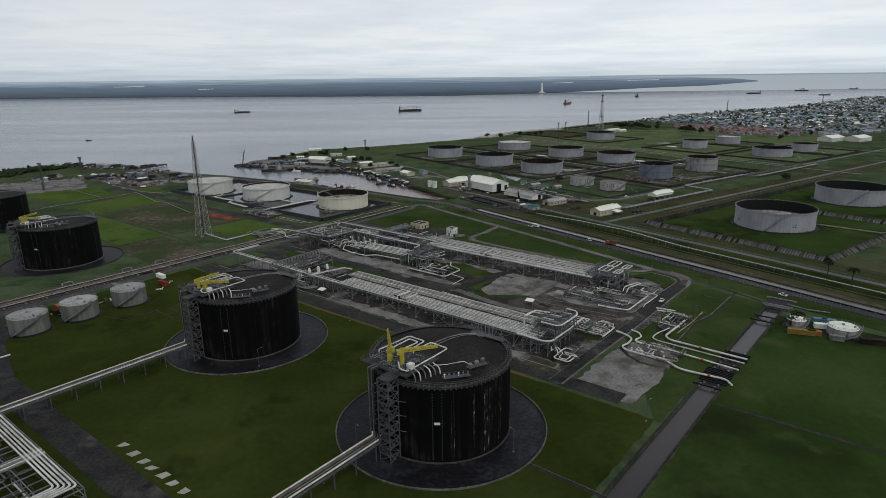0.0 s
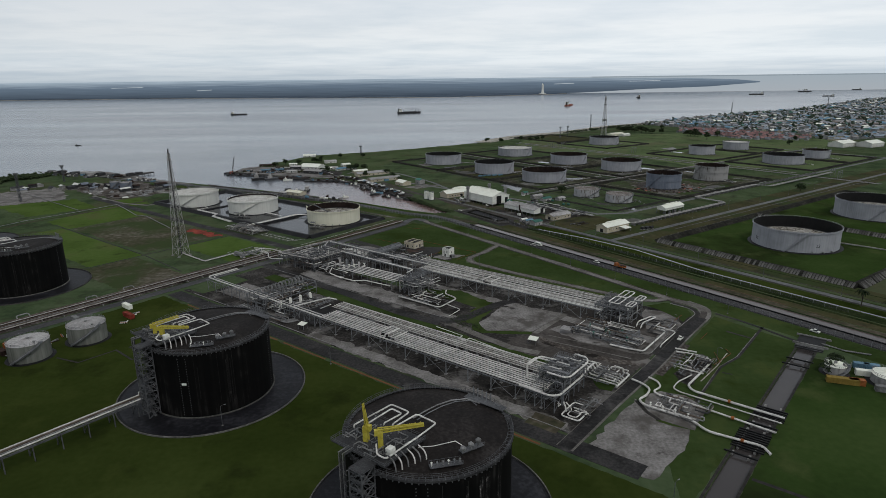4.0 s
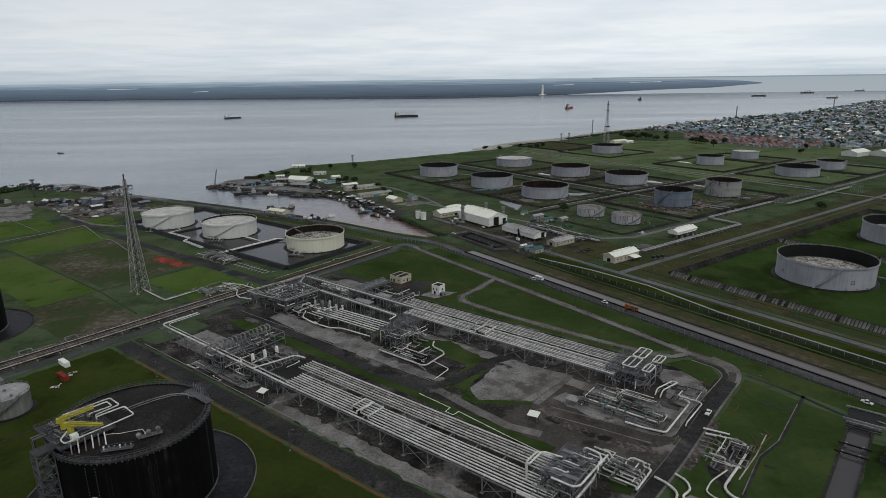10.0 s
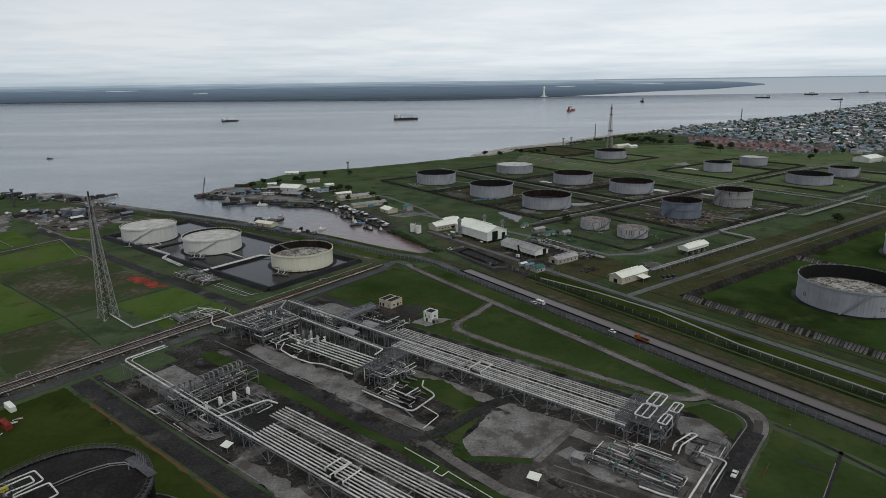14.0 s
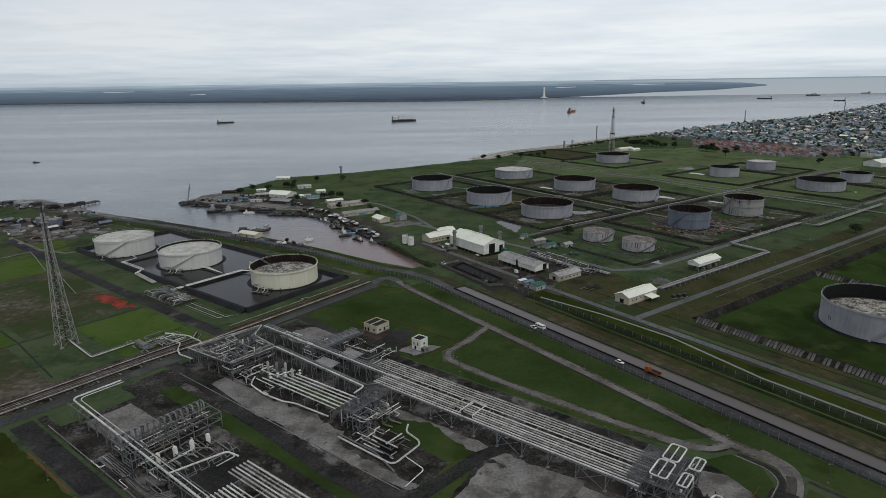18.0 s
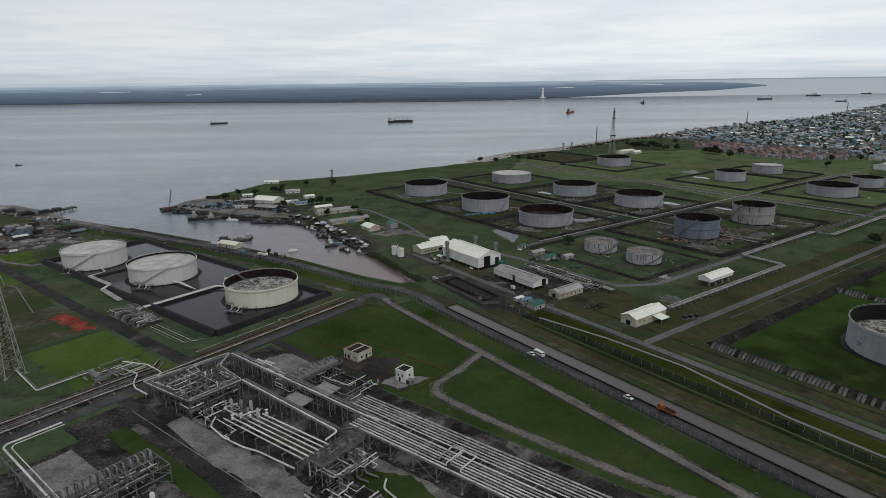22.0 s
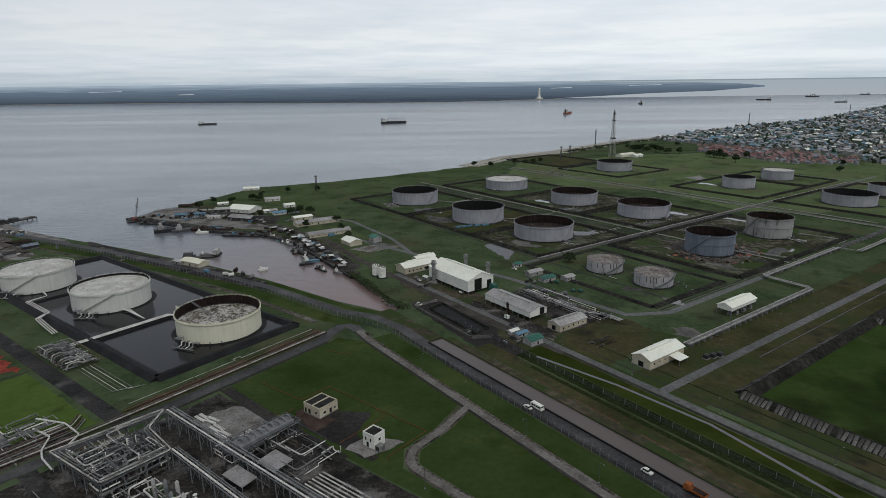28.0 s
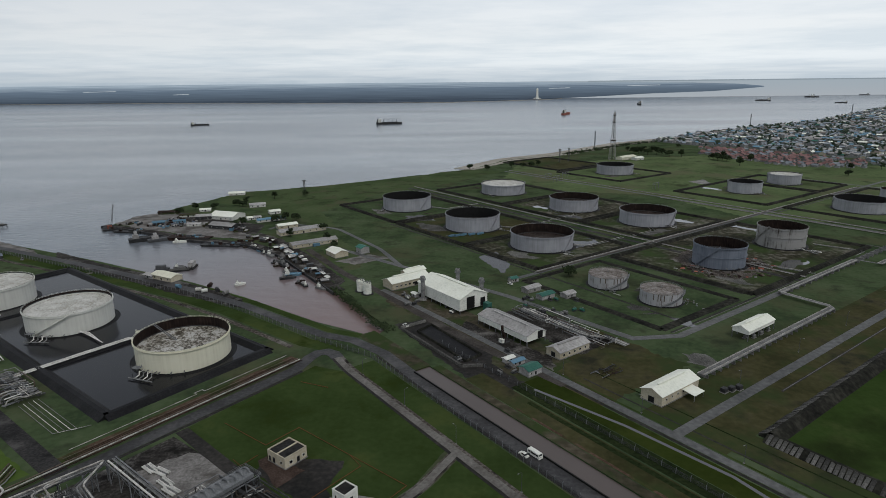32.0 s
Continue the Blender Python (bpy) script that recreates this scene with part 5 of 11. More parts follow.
    for a, b in (((px0, py0), (px0, py1)), ((px0, py1), (px1, py1)), ((px1, py1), (px1, py0)), ((px1, py0), (px0, py0))):
        n = int(math.dist(a, b) / 1.6)
        for k in range(n + 1):
            x, y = a[0] + (b[0] - a[0]) * k / n, a[1] + (b[1] - a[1]) * k / n
            rl.beam((x, y, h + 2.2), (x, y, h + 3.3), 0.09)
        for q in (2.75, 3.3):
            rl.beam((*a, h + q), (*b, h + q), 0.09)
    part("railing", rl, MIDSTEEL, t, "grey platform railing")
    # nested loops, the square loop and the front header on the platform
    zl = h + 3.2
    for pts in ([(-14.6, -15.5), (-13.8, -0.6), (-6.6, -0.7), (-6.0, -8.6)], [(-12.0, -14.6), (-12.1, -2.4), (-7.8, -2.6), (-8.4, -9.6)], [(-4.6, -9.0), (-4.0, -0.2), (3.6, -0.6), (3.9, -7.2), (3.8, -21.8), (0.6, -21.8), (-3.0, -18.4)]):
        path = [(*pts[0], h + 2.2)] + [(*p, zl) for p in pts] + [(*pts[-1], h + 2.2)]
        part("roof_pipe", Shape().tube(elbows(path, 0.9), 0.24, 8), WHITE, t, "", True)
    for pts in ([(-13.2, -20.6), (-13.0, -15.0), (-10.4, -15.0)], [(-14.4, -19.0), (-9.6, -19.4), (-9.6, -11.0)], [(-5.6, -21.4), (-1.0, -21.0), (-1.0, -12.6), (2.0, -12.6)], [(1.4, -16.0), (1.4, -10.0), (-2.6, -10.0)], [(-8.0, -22.0), (-8.0, -20.0), (-4.6, -20.0)]):
        path = [(*pts[0], h + 2.2)] + [(*p, h + 2.8) for p in pts] + [(*pts[-1], h + 2.2)]
        part("roof_pipe", Shape().tube(elbows(path, 0.7), 0.17, 8), GREYPIPE, t, "", True)
    # vent pipes that bend down from the platform edge to the roof
    for i, (x, y) in enumerate(((5.0, -20.4), (5.6, -18.6), (6.2, -16.8), (6.9, -15.0), (7.5, -13.4), (8.2, -11.8))):
        part("nozzle_pipe", Shape().tube(elbows([(x - 2.4, y + 0.6, h + 2.6), (x + 0.6, y - 0.4, h + 2.6), (x + 1.6, y - 0.8, h + 1.8), (x + 1.8, y - 0.9, h + 0.2)], 0.8), 0.2, 8), WHITE if i % 2 else GREYPIPE, t, "", True)
    part("roof_pipe", Shape().tube([(5.2, -10.5, h + 1.2), (8.2, -7.5, h + 1.2), (11.5, -2.0, h + 1.2), (14.7, -2.6, h + 1.2), (14.9, -4.4, h + 0.6)], 0.12, 6), WHITE, t)
    if detail == 0:
        crane(t, -7.3, -17.9, h + 2.2, 4.6, 6.6, 200, 86)
        crane(t, -2.0, -17.7, h + 2.2, 5.0, 12.0, 50, 2)
    else:
        crane(t, -7.3, -17.9, h + 2.2, 3.5, 9.5, 60, 14)
        crane(t, -2.0, -17.7, h + 2.2, 3.6, 11.5, 30, 4)
    tangle_at = random.Random(int(u) + 3)
    for i in range(26):
        x, y = tangle_at.uniform(px0 + 0.6, px1 - 4.5), tangle_at.uniform(py0 + 0.6, py1 - 3.0)
        z, lx, ly = h + tangle_at.uniform(2.5, 3.4), tangle_at.uniform(0.8, 3.6), tangle_at.uniform(0.8, 2.6)
        pts = [(x, y, h + 2.2), (x, y, z), (x + lx, y, z), (x + lx, y + ly, z), (x + lx, y + ly, h + 2.2)]
        part("platform_pipe", Shape().tube(pts, tangle_at.uniform(0.08, 0.15), 6), tangle_at.choice((STEEL, GREYPIPE, DARKSTEEL, GREYPIPE)), t)
    for i in range(14):
        x, y = tangle_at.uniform(px0 + 0.6, px1 - 0.6), tangle_at.uniform(py0 + 0.6, py1 - 0.6)
        part("platform_valve", Shape().lathe([(0.3, h + 2.2), (0.3, h + 3.0), (0.12, h + 3.1), (0.12, h + 3.5), (0.32, h + 3.55), (0.01, h + 3.65)], 8, (x, y)), tangle_at.choice((GREYPIPE, STEEL, DARKSTEEL)), t)
    part("white_vessel", Shape().box(1.4, 3.2, -19.4, -17.4, h + 2.2, h + 4.2), WALLWHITE, t)
    # the long bowed line to the far edge and its row of risers
    for off, r_, m_ in ((0.0, 0.2, GREYPIPE), (1.5, 0.14, STEEL)):
        part("roof_pipe", Shape().tube([(-5.4 + off, -0.4, h + 1.4), (-5.2 + off, 4.5, h + 1.4), (-4.6 + off, 10.0, h + 1.3), (-3.0 + off, 15.0, h + 1.2), (0.2 + off, 19.0, h + 1.0), (4.8, 19.4 - off, h + 0.8)], r_, 6), m_, t)
    for i in range(5):
        part("riser_pipe", Shape().tube([(0.4 + 1.7 * i, 22.4 - 0.1 * i, h - 0.2), (0.4 + 1.7 * i, 22.4 - 0.1 * i, h + 3.8)], 0.18, 6), STEEL, t)
    part("edge_platform", Shape().box(-1.5, 13.0, 19.6, 22.4, h + 0.8, h + 0.95), MIDSTEEL, t, "small grated platform at the roof edge")
    # relief walkway near the roof edge: two short decks with valves
    rp = part("relief_platform", Shape().box(-4.4, 4.4, -1.0, 1.0, h + 1.0, h + 1.15, math.atan2(6.9, 5.5), (15.8, -11.8)).box(-3.6, 3.6, -1.0, 1.0, h + 1.6, h + 1.75, math.atan2(6.3, 2.4), (17.3, -2.4)), MIDSTEEL, t, "narrow walkway with relief valves")
    for x, y in ((16.8, -5.6), (17.4, -2.8), (17.9, 0.0)):
        part("relief_valve", Shape().lathe([(0.35, h + 1.7), (0.35, h + 2.4), (0.75, h + 2.5), (0.8, h + 3.2), (0.4, h + 3.6), (0.01, h + 3.7)], 10, (x, y)), GREYPIPE, rp, "", True)
    for k in range(6):
        x, y = 13.4 + 0.95 * k, -14.8 + 1.2 * k
        part("relief_valve", Shape().lathe([(0.18, h + 1.1), (0.18, h + 2.0), (0.34, h + 2.1), (0.01, h + 2.5)], 8, (x, y)), (WALLWHITE, STEEL, GREYPIPE)[k % 3], rp)
    rl = Shape()
    for (a, b, zr) in (((13.9, -15.8), (19.4, -9.0), h + 1.1), ((12.3, -14.6), (17.6, -7.9), h + 1.1), ((17.2, -6.1), (19.6, 0.6), h + 1.7)):
        for k in range(7):
            x, y = a[0] + (b[0] - a[0]) * k / 6, a[1] + (b[1] - a[1]) * k / 6
            rl.beam((x, y, zr), (x, y, zr + 1.1), 0.08)
        rl.beam((*a, zr + 1.1), (*b, zr + 1.1), 0.08)
    part("railing", rl, MIDSTEEL, rp)
    if arm:
        gx, gy = 2.0, -(R + 3.6)
        # bridge that carries pipes from the tower out over the grass
        br = Shape()
        for x in (gx - 9.5, gx - 4.5):
            br.beam((x, gy, 6.0), (x, gy - 75, 6.0), 0.4, 0.7)
        for i in range(9):
            y = gy - 3 - i * 9
            for x in (gx - 9.5, gx - 4.5):
                br.beam((x, y, 0), (x, y, 6.0), 0.35)
            br.beam((gx - 9.5, y, 6.0), (gx - 4.5, y, 6.0), 0.35)
            br.beam((gx - 9.5, y, 0.3), (gx - 4.5, y, 5.8), 0.18)
        part("pipe_bridge", br, MIDSTEEL, t, "galvanised pipe bridge on braced legs")
        for i in range(4):
            x = gx - 8.8 + i * 1.2
            part("pipe", Shape().tube([(x, gy - 75, 6.7), (x, gy, 6.7), (x, gy, 8)], (0.3, 0.4, 0.2, 0.3)[i], 8), (WHITE, BROWNPIPE, GREYPIPE, WHITE)[i], t, "", True)
    return t


for i, (u, v) in enumerate(((-122.2, 152.5), (-242.8, 155), (-463.7, 157.3), (-627.7, 167.4))):
    black_tank("storage_tank", u, v, 24.4, 27.3, i, arm=i < 2)
    x, y, _ = W(u, v)
    sh = Shape().lathe([(0.01, 0.16), (37.2, 0.16)], 96, (x, y))
    pad = tagged(part("tank_pad", sh, PAD), "round wet black apron with a low kerb", "apron", kind="structure")
    part("kerb", Shape().lathe([(37.4, -0.2), (37.4, 0.55), (37.8, 0.55), (37.8, -0.2)], 96, (x, y)), SLAB, pad)
    part("drain", Shape().lathe([(36.3, 0.168), (37.3, 0.168)], 96, (x, y)), LINER, pad, "dark drain inside the kerb")

GP = "pale tanks in the black bund"
open_tank("storage_tank", -97.8, 591.0, 24.0, 12.3, 6.6, WALLCREAM, WALLCREAM, INNER, ROOFDECK, "cream steel tank with an open rusty top in a black pool", GP, (2.2, 0.9), (0.0,), 2.6)
open_tank("storage_tank", -186.8, 639.5, 24.0, 12.8, 11.3, WALLPALE, WALLPALE, INNER, ROOFPALE, "pale grey tank with a raised stained deck, in a black pool", GP, (-2.0, 1.0))
open_tank("storage_tank", -259.8, 677.8, 23.6, 13.6, 13.3, WALLPALE, WALLPALE, INNER, ROOFPALE, "pale grey tank with a light deck, in a black pool", GP, (-2.0, 1.0))
# stair landings and bent outlet pipes at the foot of the pale tanks
for x, y, a in ((-97.8, 591, -110), (-186.8, 639.5, -95), (-259.8, 677.8, -95)):
    q = radians(a)
    t = thing("tank_manifold", pose(x + 24.1 * math.cos(q), y + 24.1 * math.sin(q), 0.1, 0, 0, a + 90), "bent white outlet pipes at the foot of a pale tank", "pipes", "tank manifolds")
    for i in range(4):
        part("pipe", Shape().tube([(-4 + i * 2.6, 0.3, 1.6), (-4 + i * 2.6, -2.6, 1.6), (-3.4 + i * 2.6, -3.6, 2.4), (-2.4 + i * 2.6, -5.0, 1.2), (-2.4 + i * 2.6, -8.0, 0.9)], 0.27, 8), (WHITE, GREYPIPE)[i % 2], t, "", True)
    part("landing", Shape().box(-9, -4.5, -3.5, -0.4, 3.2, 3.35), STEEL, t)
    for px_, py_ in ((-8.8, -3.3), (-4.7, -3.3), (-8.8, -0.6), (-4.7, -0.6)):
        part("post", Shape().beam((px_, py_, 0), (px_, py_, 4.5), 0.14), STEEL, t)
    part("header", Shape().tube([(-6, -8.4, 0.9), (9, -8.4, 0.9)], 0.32, 8), GREYPIPE, t, "", True)
for x, y, R in ((-97.8, 591.0, 24.0), (-186.8, 639.5, 24.0), (-259.8, 677.8, 23.6)):
    tagged(part("tank_pad", Shape().lathe([(R - 0.5, 0.20), (R + 2.6, 0.20), (R + 3.0, 0.13)], 72, (x, y)), LINER), "black lined ring round the foot of a tank", "apron", kind="structure")
GF = "grey crude tanks of the farm"
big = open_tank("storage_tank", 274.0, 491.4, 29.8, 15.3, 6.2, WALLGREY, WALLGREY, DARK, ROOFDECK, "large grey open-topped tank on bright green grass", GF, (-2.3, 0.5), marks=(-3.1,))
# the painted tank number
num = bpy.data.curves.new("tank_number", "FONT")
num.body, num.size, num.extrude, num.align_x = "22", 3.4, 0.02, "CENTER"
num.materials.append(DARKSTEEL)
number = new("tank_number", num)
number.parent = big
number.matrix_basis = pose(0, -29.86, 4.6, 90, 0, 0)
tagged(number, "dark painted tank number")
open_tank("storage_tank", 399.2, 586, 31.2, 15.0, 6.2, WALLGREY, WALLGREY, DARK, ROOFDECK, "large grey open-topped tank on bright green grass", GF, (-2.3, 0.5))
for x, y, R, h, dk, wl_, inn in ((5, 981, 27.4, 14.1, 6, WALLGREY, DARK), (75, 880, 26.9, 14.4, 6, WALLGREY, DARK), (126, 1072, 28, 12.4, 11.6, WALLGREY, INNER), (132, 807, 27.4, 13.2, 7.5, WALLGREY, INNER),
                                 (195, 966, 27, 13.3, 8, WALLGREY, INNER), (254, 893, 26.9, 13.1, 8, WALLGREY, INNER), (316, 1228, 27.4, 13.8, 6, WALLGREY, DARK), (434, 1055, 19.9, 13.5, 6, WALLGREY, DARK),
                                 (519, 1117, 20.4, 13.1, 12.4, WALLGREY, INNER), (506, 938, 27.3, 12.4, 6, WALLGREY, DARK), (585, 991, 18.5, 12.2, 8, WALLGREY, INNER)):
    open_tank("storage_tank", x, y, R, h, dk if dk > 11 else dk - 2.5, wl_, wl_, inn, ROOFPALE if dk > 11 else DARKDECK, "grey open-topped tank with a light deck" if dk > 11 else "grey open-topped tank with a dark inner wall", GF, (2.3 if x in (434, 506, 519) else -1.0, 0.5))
open_tank("storage_tank", 262, 746, 19.5, 16.8, 8, WALLSLATE, WALLSLATE, INNER, DARKDECK, "slate grey open tank amid rubble", GF, (-2.9, 0.9), (0.0, 7.0))
open_tank("storage_tank", 340, 799, 19.5, 17.5, 8, WALLRUST, WALLRUST, INNER, DARKDECK, "rust-stained open steel tank", GF, (2.8, 0.9), (0.0, 7.0))
GC = "small cone-roofed tanks"
for x, y in ((161, 698), (187, 664)):
    cone_tank("storage_tank", x, y, 13.5, 8.2, WALLSTAIN, RUSTCONE, "small weathered tank with a rust-stained conical roof", GC, 0.07, True)
for v in (145, 119, 95):
    x, y, _ = W(-341, v)
    cone_tank("storage_tank", x, y, 8.9, 8.7, OLIVEGREY, ROOFGREY, "small olive-grey tank with a conical roof on the grass", GC, 0.08)
for x, y, R, h in ((-400, 784, 6.2, 8.0), (-384, 778, 7.0, 8.0)):
    cone_tank("storage_tank", x, y, R, h, WALLSLATE, ROOFGREY, "small slate tank near the jetty", GC)
cone_tank("storage_tank", 173.7, 279.5, 4.3, 4.0, WALLRUST, ROOFWHITE, "small white-roofed tank with dark streaks at the depot", GC, 0.1)
cone_tank("storage_tank", 190.3, 269.5, 6.5, 4.0, WALLRUST, ROOFWHITE, "small white-roofed tank with dark streaks at the depot", GC, 0.1)


# ---- pipe racks and masts ----
def rack(name, u0, u1, v0, v1, rows, label, loop=None, step=11.0, detail=None):
    """Pipes side by side on a line of braced steel bents. rows: (v, z, radius, material)."""
    t = thing(name, at_uv(u0, v0), label, "pipe rack", "pipe racks")
    Lr, Wd = u1 - u0, v1 - v0
    n = int(Lr / step)
    top = min(r[1] - r[2] for r in rows)
    for i in range(n + 1):
        x = Lr * i / n
        k = max(2, int(Wd / 7))
        for j in range(k + 1):
            y = Wd * j / k
            part("column", Shape().beam((x, y, 0), (x, y, top - 0.2), 0.36), STEEL, t)
            part("footing", Shape().box(x - 0.6, x + 0.6, y - 0.6, y + 0.6, -0.2, 0.35), CONCRETE, t)
        part("cross_beam", Shape().beam((x, -0.4, top - 0.25), (x, Wd + 0.4, top - 0.25), 0.4, 0.5), STEEL, t)
        part("brace", Shape().beam((x, 0, 1.0), (x, Wd / k, top - 0.6), 0.16), STEEL, t)
        if i % 3 == 0:
            part("brace", Shape().beam((x, 0, 0.5), (x + Lr / n * 0.9, 0, top - 0.6), 0.16), STEEL, t)
            part("brace", Shape().beam((x + Lr / n * 0.9, 0, 0.5), (x, 0, top - 0.6), 0.16), STEEL, t)
    for y in (0, Wd):
        part("edge_beam", Shape().beam((0, y, top - 0.15), (Lr, y, top - 0.15), 0.3, 0.45), STEEL, t)
    for i, (v, z, r, m, *lead) in enumerate(rows):
        y, x0 = v - v0, lead[0] if lead else 0.0
        if loop and loop[1] <= i <= loop[2]:
            c, w, rise = loop[0] - u0 + 5.0 * (loop[2] - i), 2.6 + 0.6 * (loop[2] - i), 1.1
            far = loop[3] - v0
            part("pipe", Shape().tube([(0, y, z), (c - w, y, z), (c - w, y, z + rise), (c - w, far + 0.4 * i, z + rise), (c + w, far + 0.4 * i, z + rise), (c + w, y, z + rise), (c + w, y, z), (Lr, y, z)], r, 8), m, t, "", True)
        else:
            part("pipe", Shape().tube([(x0, y, z), (Lr, y, z)], r, 8), m, t, "", True)
    return t


# each rack carries two groups of pipes with a dark gap between them; the far group starts further back
rows1 = [(224.6 + i * 1.55, 7.0, (0.36, 0.27, 0.31, 0.25)[i % 4], WHITE) for i in range(8)]
rows1 += [(239.0 + i * 1.6, 6.7, 0.28 + 0.05 * (i % 2), (MOTTLED, MOTTLED, WHITE)[i % 3], -7.0) for i in range(6)]
rack("pipe_rack", -255, -124, 224, 247.8, rows1, "wide elevated rack of white and flaking pipes on steel bents", (-212, 1, 2, 234.5))
rows2 = [(319.6 + i * 1.55, 7.0, (0.33, 0.26, 0.29)[i % 3], (WHITE, WHITE, MOTTLED)[i % 3]) for i in range(7)]
rows2 += [(331.8 + i * 1.65, 7.0, 0.25 + 0.06 * (i % 2), (WHITE, MOTTLED)[i % 2], -11.0) for i in range(6)]
rack("pipe_rack", -268, -142, 319, 341, rows2, "wide elevated rack of white pipes on steel bents", (-221, 1, 2, 330.5))


def mast_tower(name, x, y, w, h, mat, label, levels=13, top=1.4, turn=0.0, bar=1.0, galleries=()):
    t = thing(name, pose(x, y, 0, 0, 0, turn), label, "lattice mast")
    legs, brace = Shape(), Shape()

    def corner(k, z):
        q = w / 2 * (1 - z / h) ** 1.15 + top / 2
        return ((q, q), (-q, q), (-q, -q), (q, -q))[k % 4]

    zs = [h * (1 - (1 - i / levels) ** 1.25) for i in range(levels + 1)]
    for k in range(4):
        for a, b in zip(zs, zs[1:]):
            legs.beam((*corner(k, a), a), (*corner(k, b), b), 0.26 * bar)
            brace.beam((*corner(k, a), a), (*corner(k + 1, b), b), 0.13 * bar)
            brace.beam((*corner(k + 1, a), a), (*corner(k, b), b), 0.13 * bar)
            brace.beam((*corner(k, b), b), (*corner(k + 1, b), b), 0.13 * bar)
    part("leg_frame", legs, mat, t)
    part("bracing", brace, mat, t)
    for k in range(4):
        c = corner(k, 0)
        part("footing", Shape().box(c[0] - 0.9, c[0] + 0.9, c[1] - 0.9, c[1] + 0.9, -0.3, 0.5), CONCRETE, t)
    part("stack_pipe", Shape().tube([(0, 0, 0.5), (0, 0, h + 3.5)], 0.45, 8), DARKSTEEL, t, "dark central stack pipe", True)
    for z in galleries:
        q = w / 2 * (1 - z / h) ** 1.15 + top / 2 + 1.0
        part("gallery", Shape().box(-q, q, -q, q, z, z + 1.6), RUST if z % 4 else mat, t, "dark gallery with aerials")
    part("crown_platform", Shape().box(-1.8, 1.8, -1.8, 1.8, h * 0.93, h * 0.93 + 0.2), mat, t)
    return t


x, y = -193.4, 478.6
mast_tower("lattice_mast", x, y, 7.6, 76, ROOFGREY, "tall guyless galvanised lattice mast with a central stack", 15, 1.4, TURN_P)
mast_tower("lattice_mast", 356, 1387, 8.5, 84, ROOFGREY, "tall pale lattice radio mast with galleries by the shore", 12, 2.0, 0.0, 1.3, (34, 66, 78))


# ---- process structures ----
def structure(name, u0, u1, v0, v1, levels, nx, ny, label, deck=(), brace=True, mat=None, group="", floor=None):
    """An open steel frame with columns, floor beams, bracing and grating decks, placed by its corner on the plan."""
    mat = mat or STEEL
    t = thing(name, at_uv(u0, v0, 0.1), label, "steel structure", group)
    L, D_ = u1 - u0, v1 - v0
    top = levels[-1]
    xs = [L * i / nx for i in range(nx + 1)]
    ys = [D_ * j / ny for j in range(ny + 1)]
    for x in xs:
        for y in ys:
            part("column", Shape().beam((x, y, 0), (x, y, top), 0.32), mat, t)
    for z in levels:
        for y in ys:
            part("floor_beam", Shape().beam((0, y, z), (L, y, z), 0.24, 0.34), mat, t)
        for x in xs:
            part("floor_beam", Shape().beam((x, 0, z), (x, D_, z), 0.24, 0.34), mat, t)
    if brace:
        zs = [0.0] + list(levels)
        for a, c in zip(zs, zs[1:]):
            for i in range(nx):
                for y in (0, D_):
                    q = Shape()
                    q.beam((xs[i], y, a), (xs[i + 1], y, c), 0.16)
                    part("brace", q, mat, t)
            for x in (0, L):
                q = Shape()
                q.beam((x, ys[0], a), (x, ys[1], c), 0.16)
                part("brace", q, mat, t)
                q = Shape()
                q.beam((x, ys[-1], a), (x, ys[-2], c), 0.16)
                part("brace", q, mat, t)
    for z in deck:
        g = Shape()
        for i in range(int(L / 0.62) + 1):
            g.box(-0.5 + i * 0.62, -0.22 + i * 0.62, -0.5, D_ + 0.5, z + 0.2, z + 0.28)
        for y in ys:
            g.box(-0.5, L + 0.5, y - 0.3, y + 0.3, z + 0.16, z + 0.26)
        tagged(part("grating_deck", g, floor or DARKSTEEL, t), "open grey grating deck", kind="stuff")
        r = Shape()
        for q in (0.7, 1.3):
            for y in (-0.5, D_ + 0.5):
                r.beam((-0.5, y, z + q), (L + 0.5, y, z + q), 0.09)
            for x in (-0.5, L + 0.5):
                r.beam((x, -0.5, z + q), (x, D_ + 0.5, z + q), 0.09)
        n = int((L + D_) / 2.2)
        for i in range(n + 1):
            k = i / n
            r.beam((-0.5 + (L + 1) * k, -0.5, z), (-0.5 + (L + 1) * k, -0.5, z + 1.3), 0.09)
            r.beam((-0.5 + (L + 1) * k, D_ + 0.5, z), (-0.5 + (L + 1) * k, D_ + 0.5, z + 1.3), 0.09)
        part("railing", r, mat, t)
    return t


def pipe(parent, pts, r, mat=None, n=8, name="pipe", bend=1.5):
    if r >= 0.22 and len(pts) > 2:
        pts = elbows(pts, bend)
    return part(name, Shape().tube(pts, r if r < 0.3 else 0.3 + (r - 0.3) * 0.45, n), mat or WHITE, parent, "", True)


def valve(parent, x, y, z, k=1.0, mat=None):
    sh = Shape()
    sh.lathe([(0.01, z - 0.1), (0.45 * k, z), (0.45 * k, z + 0.5 * k), (0.15 * k, z + 0.7 * k), (0.15 * k, z + 1.3 * k)], 8, (x, y))
    sh.lathe([(0.01, z + 1.3 * k), (0.5 * k, z + 1.3 * k), (0.5 * k, z + 1.4 * k), (0.01, z + 1.45 * k)], 10, (x, y))
    return part("valve", sh, mat or GREYPIPE, parent)


